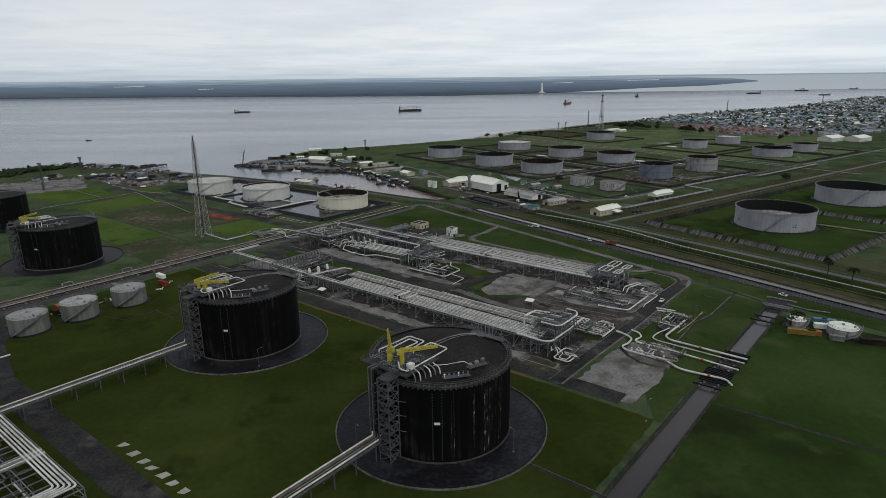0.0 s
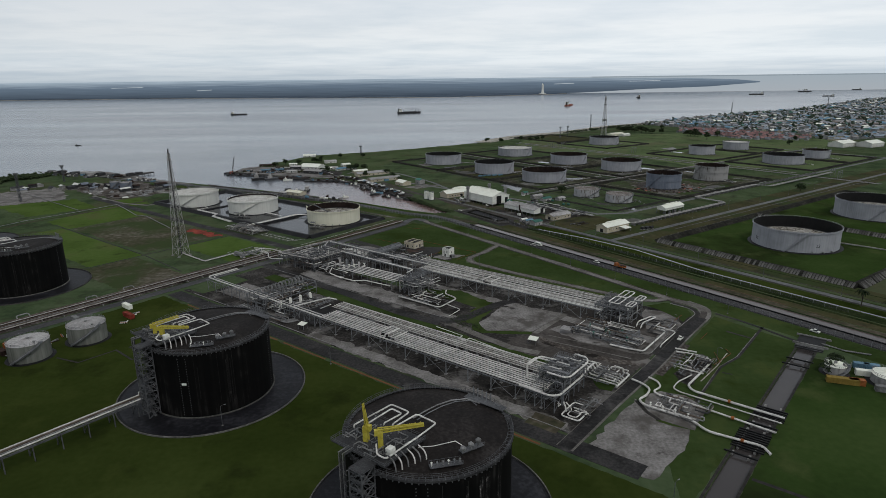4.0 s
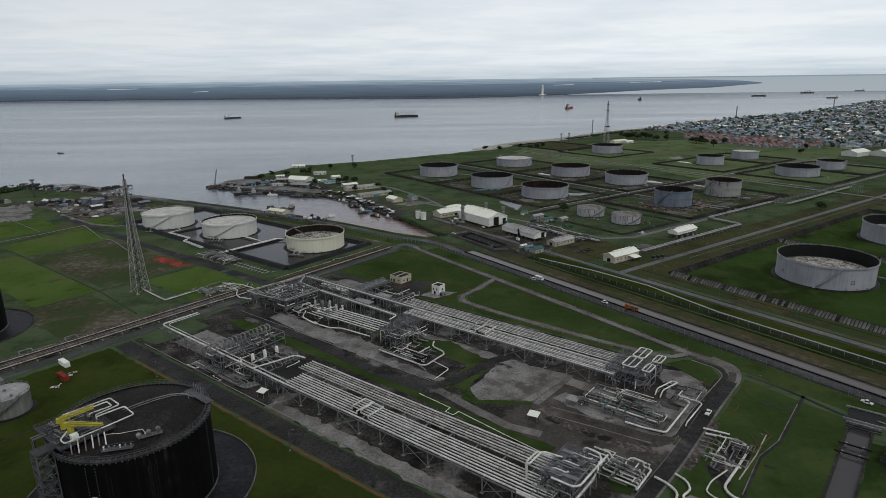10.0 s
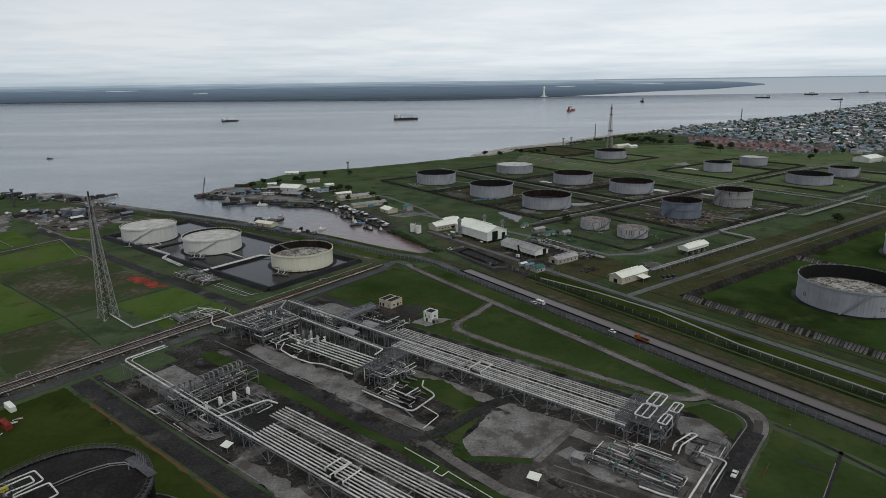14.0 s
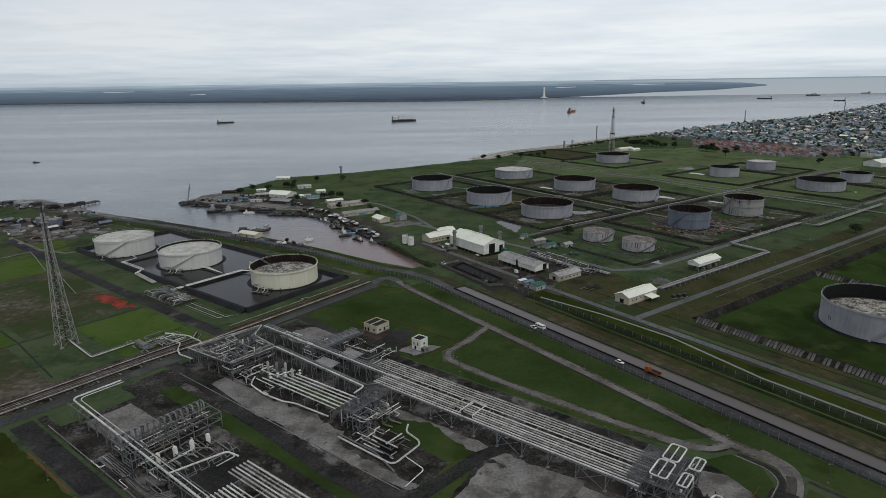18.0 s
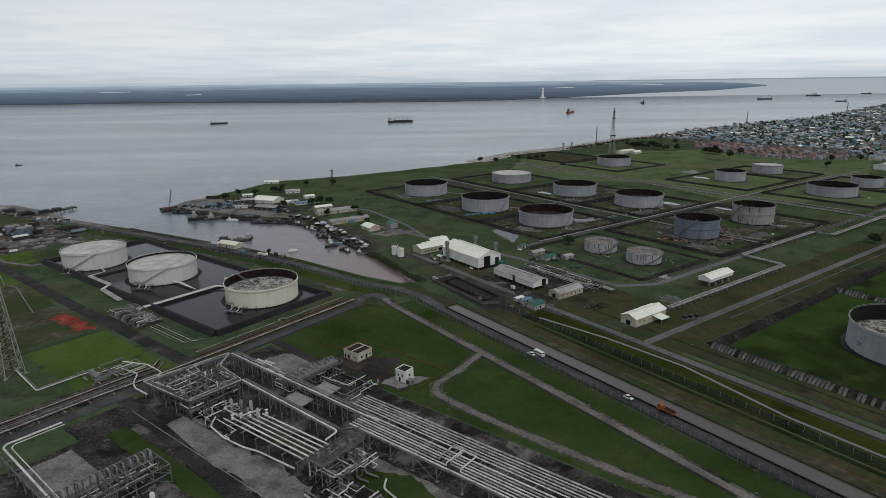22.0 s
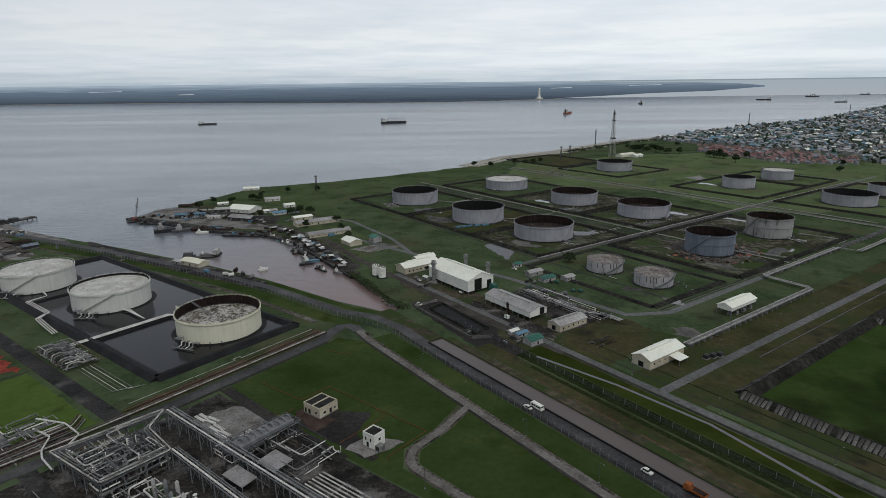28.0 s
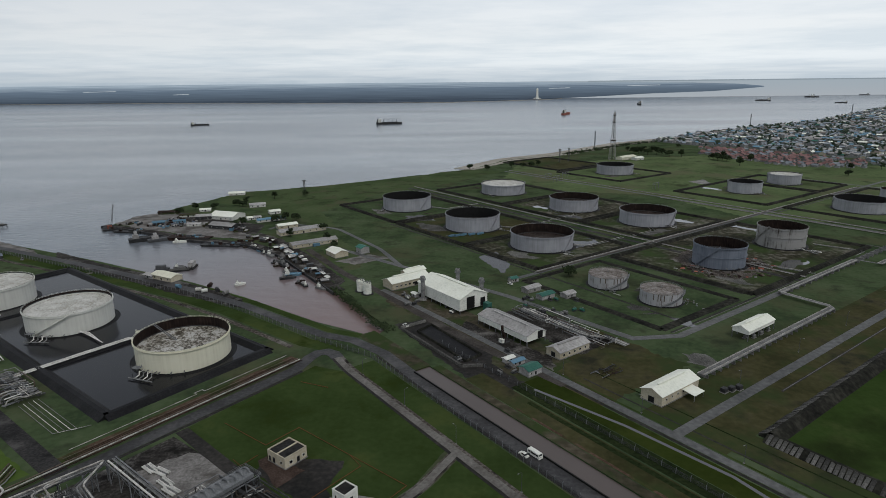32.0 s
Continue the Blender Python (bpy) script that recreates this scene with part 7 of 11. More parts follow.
for x_ in (-2.4, 2.4):
    part("sleeper", Shape().box(x_ - 0.15, x_ + 0.15, -2.2, 2.2, 0, 0.16), BARK, t)
t = thing("pipe_stack", at_uv(-339.3, 337.8, 0.1, 4), "short stack of pale pipe lengths on the gravel", "pipes", "pipe stacks")
for k_ in range(5):
    part("pipe", Shape().tube([(-3.5, k_ * 0.75 - 1.5, 0.45), (3.5, k_ * 0.75 - 1.5, 0.45)], 0.3, 8), (WALLPALE, WHITE, GREYPIPE)[k_ % 3], t, "", True)
for x_ in (-2.4, 2.4):
    part("sleeper", Shape().box(x_ - 0.15, x_ + 0.15, -2.2, 2.2, 0, 0.16), BARK, t)

# large pipes that leave the plant, with their valve yards
v1 = thing("valve_yard", at_uv(-100, 240, 0.1), "thick white pipes snaking from the plant across the canal", "pipes")
pipe(v1, [(-4, 26.5, 1), (1, 25.5, 1), (5.4, 22.6, 1), (6, 16.4, 1), (4.6, 11.6, 1), (8, 8.8, 1), (25.6, 9.0, 1), (33, 4.3, 1), (51, 6.2, 1), (54, 3.6, 0.4)], 0.62, None, 10, "pipe", 3.0)
pipe(v1, [(1.1, 32.5, 1), (5.5, 31.1, 1), (8.2, 27.2, 1), (6.9, 21.6, 1), (10, 20, 1), (22.9, 20.6, 1), (53, 18, 1)], 0.46, None, 10, "pipe", 2.4)
pipe(v1, [(2.2, 65, 1), (13.7, 67.5, 1), (18.2, 65, 1), (17.6, 50, 1), (16.6, 35, 1), (19.9, 31.6, 1), (53.5, 30.7, 1)], 0.66, None, 10, "pipe", 3.4)
pipe(v1, [(0.5, 68.4, 1), (10, 70, 1)], 0.4)
pipe(v1, [(15, 46, 0.8), (12.2, 36, 0.8), (12.3, 29.6, 0.8), (15.3, 27.9, 0.8), (53.4, 26.5, 0.8)], 0.28, None, 8, "pipe", 2.4)
for x_, y_, L_ in ((2, 62.5, 9), (1.5, 59.5, 10), (3, 56, 8)):
    pipe(v1, [(x_, y_, 0.8), (x_ + L_ * 0.6, y_ + 0.6, 0.8), (x_ + L_, y_ - 2.5, 0.8)], 0.24, GREYPIPE)
tangle(v1, 4, 20, 44, 66, 0.5, 2.4, 24, 61, DULL)
tangle(v1, 12, 30, 8, 24, 0.5, 2.4, 26, 62, DULL)
for i in range(10):
    valve(v1, 10 + 1.6 * i, 10 + (i % 3) * 4, 1.0, 0.9, WALLWHITE if i % 3 == 0 else GREYPIPE)
    valve(v1, 5 + 1.2 * i, 44 + (i * 5) % 19, 0.9, 0.9)
for i, (x, y) in enumerate(((44.5, 5.6), (38, 19.3), (33.8, 31.4))):
    part("pipe_flange", Shape().tube([(x - 0.5, y, 1.0), (x + 0.5, y, 1.0)], 0.7, 10), ORANGE, v1, "orange painted flange")
yard("yard", [W(-94.6, 260)[:2], W(-91, 265.5)[:2], W(-82, 267.6)[:2], W(-72, 262)[:2], W(-71.6, 244)[:2], W(-84, 243)[:2], W(-92.5, 247)[:2]], GRAVEL, "grey gravel valve pit", 0.08, 0.4, 63)
road("ditch", [W(-96.4, 252), W(-90, 246), W(-84, 243)], 1.6, MUD, "dark curved drain beside the valve pit", 0.10)
yard("yard", [W(-92, 284)[:2], W(-83.6, 276)[:2], W(-80.6, 304)[:2], W(-88, 312)[:2]], GRAVEL_DARK, "dark bed of the valve yard", 0.08, 1.2, 64)
# steel pipe crossings on the canal
for i, (u, v, w) in enumerate(((-53.2, 250, 15), (-52.6, 262, 3.4), (-51.6, 274, 11), (-54, 238.4, 1.6), (-51.4, 325, 1.6), (-50.8, 332, 1.6))):
    t = thing("pipe_crossing", at_uv(u, v, 0.0), "dark steel pipe crossing over the canal", "bridge", "canal crossings")
    for k in range(int(w / 1.6)):
        part("girder", Shape().beam((-5.4, k * 1.6 - w / 2, 0.25), (5.4, k * 1.6 - w / 2, 0.25), 0.5, 0.6), DARK, t)
    for x in (-3, 2.5):
        part("pile_cap", Shape().box(x - 0.4, x + 0.4, -w / 2 - 0.5, w / 2 + 0.5, -1.8, 0.0), CONCRETE, t)
t = thing("culvert_bridge", at_uv(-49.6, 355, 0.0), "dark concrete culvert where the canal ends at the road", "bridge")
part("deck", Shape().box(-6, 5.5, -3, 8, -0.2, 0.35), DARK, t)
for y in (-3.3, 8.3):
    part("parapet", Shape().box(-7.5, 7.5, y - 0.3, y + 0.3, 0.0, 0.9), CONCRETE, t)
for k in range(3):
    part("girder", Shape().beam((-6, -5 - 1.9 * k, 0.2), (6, -5 - 1.9 * k, 0.2), 0.5, 0.6), GREYPIPE if k == 0 else DARKSTEEL, t)
part("pipe", Shape().tube([(4, 1.5, 0.6), (14, -1.2, 0.6), (24, 1, 0.6)], 0.35, 8), GREYPIPE, t)

# plant road pipeway: brown and white lines that run beside the road
pw = thing("pipeway", at_uv(-392, 40, 0.1), "long ground level pipeway of rusty and white pipes", "pipes")
for i in range(8):
    x = -6 + i * 1.7
    pipe(pw, [(x, 0, 1.0), (x, 232, 1.0), (x + (2 if i > 4 else 0), 262, 1.0)] + ([(x + 2, 395, 1.0)] if i > 4 else [(x - 6, 268, 1.0)]), 0.24 + 0.1 * (i % 3 == 0), (BROWNPIPE, MOTTLED, RUST, BROWNPIPE, GREYPIPE)[i % 5])
for i in range(24):
    part("sleeper", Shape().box(-7, 7.5, 4 + i * 10.6, 4.5 + i * 10.6, 0, 0.7), CONCRETE, pw)
for k in (92, 128, 150):
    pipe(pw, [(-6, k, 1), (-8, k, 2.4), (-8, k + 6, 2.4), (-6, k + 6, 1)], 0.35, GREYPIPE)
road("verge", [W(-394, 40), W(-394, 300)], 18, DIRT, "brown earth under the pipeway", 0.05)
road("verge", [W(-390, 320), W(-390, 436)], 9, REDSOIL, "brown earth beside the plant road", 0.05)
p2 = thing("pipeway", at_uv(-389, 322, 0.1), "rusty pipes along the bund road", "pipes")
for i in range(4):
    pipe(p2, [(-2 + i * 1.2, 0, 0.8), (-2 + i * 1.2, 112, 0.8)], 0.14, (BROWNPIPE, RUST, RUST, BROWNPIPE)[i])
pipe(p2, [(-7, 4, 0.6), (-7, 60, 0.6), (-9, 60, 0.6), (-9, 64, 0.6), (-7, 64, 0.6), (-7, 112, 0.6)], 0.16, MOTTLED)
# receiver and pipes at the foot of the mast
s1 = thing("separator_skid", at_uv(-417, 274, 0.1), "separator skid with a fat grey vessel and bent pipes", "vessel")
part("vessel", Shape().tube([(4, 5, 2.2), (4.2, 5, 2.2), (14, 5, 2.2), (14.2, 5, 2.2)], 1.7, 14), GREYPIPE, s1, "fat grey horizontal vessel", True)
tangle(s1, 0, 20, 0, 26, 0.6, 3.6, 30, 71, PIPES)
pipe(s1, [(-1, 7, 0.6), (-0.5, -18, 0.6), (-34, -16, 0.6)], 0.35)
pipe(s1, [(6, 20, 3), (20, 26, 3), (34, 26, 3), (40, 18, 3), (58, 18, 6)], 0.45)
pipe(s1, [(14, 16, 3), (26, 18, 3), (34, 12, 3), (40, 10, 3), (56, 8, 6)], 0.45)
# manifold at the tank bund
s2 = thing("pipe_manifold", at_uv(-494, 322, 0.1), "dense grey manifold of pump pipes at the tank bund", "pipes")
for i in range(12):
    pipe(s2, [(2 + i * 3.2, 0, 1.0), (2 + i * 3.2, 5, 1.0), (3 + i * 3.2, 6, 2.4), (3 + i * 3.2, 14, 2.4), (3 + i * 3.2, 16, 0.9)], 0.42, GREYPIPE)
    valve(s2, 2.6 + i * 3.2, 8, 2.0, 1.3, STEEL)
    pipe(s2, [(3.4 + i * 3.2, 1, 0.6), (3.4 + i * 3.2, 2, 3.4), (3.4 + i * 3.2, 7, 3.4), (3.4 + i * 3.2, 9, 2.0), (3.4 + i * 3.2, 16, 2.0)], 0.36, (GREYPIPE, DARKSTEEL, MOTTLED)[i % 3])
    valve(s2, 4.0 + i * 3.2, 12.5, 2.2, 1.5, GREYPIPE)
tangle(s2, 0, 40, 0, 17, 0.6, 3.6, 34, 72, DULL)
s3 = thing("pipe_group", at_uv(-484, 340, 0.9), "white pipes crossing the black bund to the tanks", "pipes")
for i in range(3):
    pipe(s3, [(-2 + i * 1.3, -4, 1.0), (-2 + i * 1.3, 54, 1.0), (12 + i, 60, 1.0), (24, 60 + i, 1.0)], 0.36)
    pipe(s3, [(-26, -3 + i * 1.3, 1.2), (-60, 0 + i * 1.3, 1.2), (-66, 8 + i * 1.3, 1.2), (-100, 8 + i * 1.3, 1.2), (-102, 22, 1.2), (-118 + 2 * i, 24, 1.2)], 0.32)
    pipe(s3, [(-8 - i * 1.2, 42, 0.6), (-30, 42 + i, 0.6), (-40, 40, 0.6)], 0.32)
s4 = thing("pipe_group", at_uv(-452, 326, 0.1), "thin white pipes beside the bund", "pipes")
for i in range(5):
    pipe(s4, [(0, 1 + i * 2.0, 0.6), (38 + i, 1 + i * 2.0, 0.6), (44, 14, 0.6)], 0.13, (GREYPIPE, WHITE)[i % 2])

# plant at the near corner behind the black tanks
n1 = structure("pipe_structure", -262, -176, 14, 54, (4.0, 7.0), 9, 4, "large open pipe structure carrying grey and white lines", (), True)
for i in range(5):
    pipe(n1, [(-2, 39 - i * 1.1, 7.6), (84 - i * 1.1, 39 - i * 1.1, 7.6), (84 - i * 1.1, -20, 7.6)], 0.3)
    pipe(n1, [(54 + i * 1.2, 40, 7.4), (54 + i * 1.2, 4, 7.4), (0, 4 + i, 7.4)], 0.26, (GREYPIPE, WHITE)[i % 2])
tangle(n1, 0, 84, 0, 38, 1, 7, 70, 81, DULL)
road("road", [W(-372, 92), W(-330, 75), W(-290, 66), W(-130, 66)], 11, ASPHALT_DARK, "dark wet plant road", 0.10)
yard("yard", uv_rect(-372, -262, 20, 60), GRAVEL_DARK, "dark process yard", 0.05, 1.0, 82)
n2 = structure("pipe_structure", -345, -280, 30, 58, (3.5, 6.0), 6, 3, "low open pipe structure", (), True)
tangle(n2, 0, 65, 0, 28, 0.8, 6, 46, 83, DULL)
pipe(n2, [(-30, 20, 6.4), (40, 24, 6.4), (46, 30, 6.4), (46, 44, 6.4)], 0.4)


# ---- buildings ----
RUSTPAD = material("rust_stained_paving", [(0.028, 0.020, 0.017), (0.055, 0.038, 0.031), (0.085, 0.062, 0.052)], 0.9, scale=(0.15, 1.5), spec=0.05)
def roof_slab(a, b, c, d, th=0.18):
    """A thin slab with corners a, b, c, d, anticlockwise seen from above."""
    q = [Vector(p) for p in (a, b, c, d)]
    lo = [p - Vector((0, 0, th)) for p in q]
    return Shape().add([*lo, *q], [(3, 2, 1, 0), (4, 5, 6, 7), (0, 1, 5, 4), (1, 2, 6, 5), (2, 3, 7, 6), (3, 0, 4, 7)])


def opening(parent, face, L, D_, along, z0, w, h, mat, frame_mat, name="window"):
    """A framed window or door set in one face of a block: face 0 front (-y), 1 right (+x), 2 back (+y), 3 left (-x)."""
    def put(a0, a1, b0, b1, o0, o1, m, nm, par):
        x0, x1 = a0, a1
        if face == 0:
            s = Shape().box(x0, x1, -D_ / 2 - o1, -D_ / 2 - o0, b0, b1)
        elif face == 2:
            s = Shape().box(x0, x1, D_ / 2 + o0, D_ / 2 + o1, b0, b1)
        elif face == 1:
            s = Shape().box(L / 2 + o0, L / 2 + o1, x0, x1, b0, b1)
        else:
            s = Shape().box(-L / 2 - o1, -L / 2 - o0, x0, x1, b0, b1)
        return part(nm, s, m, par)
    ob = put(along - w / 2, along + w / 2, z0, z0 + h, 0.003, 0.05, frame_mat, name, parent)
    put(along - w / 2 + 0.1, along + w / 2 - 0.1, z0 + 0.1, z0 + h - 0.1, 0.053, 0.06, mat, "pane" if name == "window" else "leaf", ob)
    return ob


def shed(name, x, y, turn, L, D_, eave, ridge, wall, roof, label, group="", doors=(), windows=(), vent=True, open_base=0.0, over=0.5, category="building"):
    """A gabled building. Its ridge runs along its own x."""
    t = thing(name, pose(x, y, 0.05, 0, 0, turn), label, category, group)
    sh = Shape()
    a, b = L / 2, D_ / 2
    z0 = open_base
    sh.add([(-a, -b, z0), (a, -b, z0), (a, b, z0), (-a, b, z0), (-a, -b, eave), (a, -b, eave), (a, b, eave), (-a, b, eave), (-a, 0, ridge), (a, 0, ridge)],
           [(0, 1, 5, 4), (2, 3, 7, 6), (1, 2, 6, 9, 5), (3, 0, 4, 8, 7), (3, 2, 1, 0)])
    part("wall", sh, wall, t)
    k = (ridge - eave) / b
    for s in (-1, 1):
        e = [(-a - over, s * (b + over), eave - k * over + 0.15), (a + over, s * (b + over), eave - k * over + 0.15), (a + over, 0, ridge + 0.15), (-a - over, 0, ridge + 0.15)]
        part("roof", roof_slab(*(e if s < 0 else [e[1], e[0], e[3], e[2]])), roof, t)
    if vent:
        part("ridge_vent", Shape().box(-a * 0.7, a * 0.7, -0.6, 0.6, ridge + 0.1, ridge + 0.7), roof, t)
    if open_base:
        n = max(2, int(L / 5))
        for i in range(n + 1):
            for s in (-1, 1):
                part("column", Shape().beam((-a + L * i / n, s * (b - 0.2), 0), (-a + L * i / n, s * (b - 0.2), open_base + 0.2), 0.35), STEEL, t)
    else:
        part("plinth", Shape().box(-a - 0.25, a + 0.25, -b - 0.25, b + 0.25, -0.2, 0.35), CONCRETE, t)
    for f, al, w, h in doors:
        opening(t, f, L, D_, al, open_base + 0.05, w, h, DARK, GREYPIPE, "door")
    for f, al, z, w, h in windows:
        opening(t, f, L, D_, al, z, w, h, GLASS, WALLWHITE)
    return t


def flat_house(name, x, y, turn, L, D_, h, wall, label, doors=(), windows=(), split=False):
    t = thing(name, pose(x, y, 0.05, 0, 0, turn), label, "building")
    a, b = L / 2, D_ / 2
    part("wall", Shape().box(-a, a, -b, b, 0, h), wall, t)
    for x0, x1, y0, y1 in ((-a, a, -b, -b + 0.3), (-a, a, b - 0.3, b), (-a, -a + 0.3, -b + 0.3, b - 0.3), (a - 0.3, a, -b + 0.3, b - 0.3)):
        part("parapet", Shape().box(x0, x1, y0, y1, h, h + 0.6), wall, t)
    part("roof", Shape().box(-a + 0.3, a - 0.3, -b + 0.3, b - 0.3, h, h + 0.12), ASPHALT_DARK, t, "black tarred flat roof")
    if split:
        part("roof_kerb", Shape().box(-0.25, 0.25, -b + 0.3, b - 0.3, h + 0.12, h + 0.5), wall, t)
    part("plinth", Shape().box(-a - 0.2, a + 0.2, -b - 0.2, b + 0.2, -0.2, 0.4), CONCRETE, t)
    for f, al, w, hh in doors:
        opening(t, f, L, D_, al, 0.45, w, hh, DARK, GREYPIPE, "door")
    for f, al, z, w, hh in windows:
        opening(t, f, L, D_, al, z, w, hh, GLASS, WALLWHITE)
    return t


hx_, hy_, _ = W(-321.5, 375.8)
flat_house("control_house", hx_, hy_, TURN_P, 10.5, 10.5, 4.4, WALLBEIGE, "small beige flat-roofed control house on the lawn", ((0, -1.5, 1.4, 2.3), (1, 1.0, 1.4, 2.3), (0, -4.0, 1.2, 2.2)), ((1, -2.5, 1.4, 1.6, 1.4), (0, 3.0, 1.6, 1.4, 1.2), (1, 3.6, 1.4, 1.2, 1.2)), True)
hx_, hy_, _ = W(-284, 371)
flat_house("switch_house", hx_, hy_, TURN_P, 6.2, 6.2, 6.0, WALLWHITE, "small tall white switch house on the lawn", ((0, -0.5, 1.3, 2.2),), ((0, -1.4, 3.0, 0.9, 1.8), (0, 1.2, 3.0, 0.9, 1.8), (1, 0, 3.0, 1.4, 1.4)))
t = thing("transformer", at_uv(-279.3, 369.5, 0.1), "grey transformer box beside the switch house", "transformer")
part("cabinet", Shape().box(-1.2, 1.2, -1.5, 1.5, 0.2, 2.4), GREYPIPE, t)
part("cabinet_door", Shape().box(-0.9, 0.9, -1.56, -1.503, 0.5, 2.1), DARKSTEEL, t)

R_AX, S_AX = 36.0, -54.0
gx_, gy_, _ = S(-482, 438)
t = thing("generator_box", pose(gx_, gy_, 0.05, 0, 0, S_AX), "dark green generator box beside the hall door", "generator")
part("housing", Shape().box(-2.2, 2.2, -1.8, 1.8, 0.3, 6.4), GREEN, t)
part("skid", Shape().box(-2.4, 2.4, -2.0, 2.0, 0, 0.3), DARKSTEEL, t)
part("louvre", Shape().box(2.203, 2.26, -1.2, 1.2, 1.2, 4.0), DARKSTEEL, t)
# the power house and its neighbours across the canal
cx, cy, _ = S(-511.6, 432.2)
shed("power_house", cx, cy, S_AX, 46, 22.6, 10.0, 14.4, WALLWHITE, ROOFWHITE, "large white metal hall with an open base and tall door", "", ((1, -2.5, 6.5, 8.0), (1, 7.5, 4.0, 5.5)), (), True, 2.2)
for s_, r_ in ((-525.2, 418.4), (-498, 446.6), (-524, 447)):
    x, y, _ = S(s_, r_)
    t = thing("exhaust_stack", pose(x, y, 0.05), "grey cylindrical exhaust stack with a railed cap", "chimney", "exhaust stacks")
    part("shaft", Shape().lathe([(1.4, 0), (1.4, 15.5), (1.6, 15.6), (1.6, 16.6), (1.2, 16.7), (1.2, 15.5)], 20), GREYPIPE, t, "", True)
    rl = Shape()
    handrail(rl, 2.1, 14.2, 12)
    rl.lathe([(1.4, 14.1), (2.2, 14.1), (2.2, 14.2), (1.4, 14.2)], 20)
    part("gallery", rl, STEEL, t)
    part("base", Shape().box(-2.4, 2.4, -2.4, 2.4, 0, 1.2), CONCRETE, t)
cx, cy, _ = S(-449.4, 427.8)
shed("workshop", cx, cy, S_AX, 41.6, 14.4, 6.2, 8.4, WALLWHITE, ROOFGREY, "long grey-roofed open workshop with pale metal sides", "", ((1, 3, 4, 4.5),), (), True, 2.6)
cx, cy, _ = S(-411, 434.3)
shed("store_house", cx, cy, R_AX, 23, 9.8, 4.0, 5.8, WALLBEIGE, ROOFGREY, "beige store house with a weathered grey roof", "", ((3, 0, 3.0, 3.0),), [(0, -8.6 + 4.2 * i, 1.4, 1.5, 1.3) for i in range(5)])
cx, cy, _ = S(-560, 428)
shed("office_block", cx, cy, R_AX, 32, 13, 5.0, 7.6, WALLBEIGE, ROOFWHITE, "beige office block with a pale ridged roof", "", ((0, 4, 3.0, 3.0),), [(0, -12 + 3.5 * i, 1.5, 1.8, 1.4) for i in range(8)])
cx, cy, _ = S(-572, 442)
shed("office_annex", cx, cy, R_AX, 18, 7, 5.0, 6.6, WALLBEIGE, ROOFWHITE, "small pale-roofed annex beside the office", "", (), [(0, -5 + 3 * i, 2.0, 1.4, 1.2) for i in range(4)])
cx, cy, _ = S(-351, 437.5)
wh = shed("warehouse", cx, cy, R_AX, 29, 11, 5.2, 7.4, WALLBEIGE, ROOFWHITE, "beige warehouse with a white ridged roof and side canopy", "warehouses", ((3, 0, 3.2, 3.2),), [(0, -11 + 4.4 * i, 2.2, 1.2, 1.2) for i in range(5)])
part("side_canopy", roof_slab((1, -12, 3.2), (9, -12, 3.2), (9, -5.5, 3.9), (1, -5.5, 3.9)), ROOFWHITE, wh)
for x in (1.4, 8.6):
    part("canopy_post", Shape().beam((x, -11.6, 0), (x, -11.6, 3.2), 0.2), STEEL, wh)
cx, cy, _ = S(-363, 536.5)
shed("pump_house", cx, cy, R_AX, 29, 9.5, 6.2, 8.2, WALLWHITE, ROOFWHITE, "open pump house with a white ridged roof on columns", "warehouses", (), (), True, 3.8)
for k in range(6):
    x, y, _ = S(-362 + (k % 2) * 3, 526 + k * 4)
    t = thing("pump_set", pose(x, y, 0.05, 0, 0, R_AX), "grey pump set under the open roof", "pump", "pump sets")
    part("base", Shape().box(-1.6, 1.6, -0.8, 0.8, 0, 0.4), CONCRETE, t)
    part("casing", Shape().tube([(-1.2, 0, 1.2), (1.3, 0, 1.2)], 0.7, 10), GREYPIPE, t, "", True)
for k in range(3):
    x, y, _ = S(-336 + 1.4 * k, 458 + 4 * k)
    t = thing("transformer", pose(x, y, 0.05, 0, 0, R_AX), "dark grey transformer box on a plinth", "transformer", "transformer boxes")
    part("cabinet", Shape().box(-1.4, 1.4, -1.2, 1.2, 0.3, 2.3), DARKSTEEL, t)
    part("plinth", Shape().box(-1.7, 1.7, -1.5, 1.5, -0.1, 0.3), CONCRETE, t)

# elevated pipeway of the tank farm
tp = thing("pipeway", pose(0, 0, 0.1, 0, 0, TURN_F), "long raised pipeway of pale pipes on short trestles", "pipes")
for i in range(5):
    o = i * 0.9
    pipe(tp, [(-352 + o, 462, 2.2), (-352 + o, 612 - o, 2.2), (-386 + o, 612 - o + 2, 2.2), (-386 + o, 735, 2.2), (-370 + o, 737, 2.2), (-370 + o, 752, 2.2), (-372 + o, 900, 2.2)], 0.3, (MOTTLED, GREYPIPE, GREYPIPE)[i % 3])
for i in range(24):
    part("trestle", Shape().box(-353, -347.6, 464 + i * 6.2, 464.4 + i * 6.2, 0, 1.9), CONCRETE, tp)
for i in range(30):
    part("trestle", Shape().box(-387, -381.4, 616 + i * 9.2, 616.4 + i * 9.2, 0, 1.9), CONCRETE, tp)
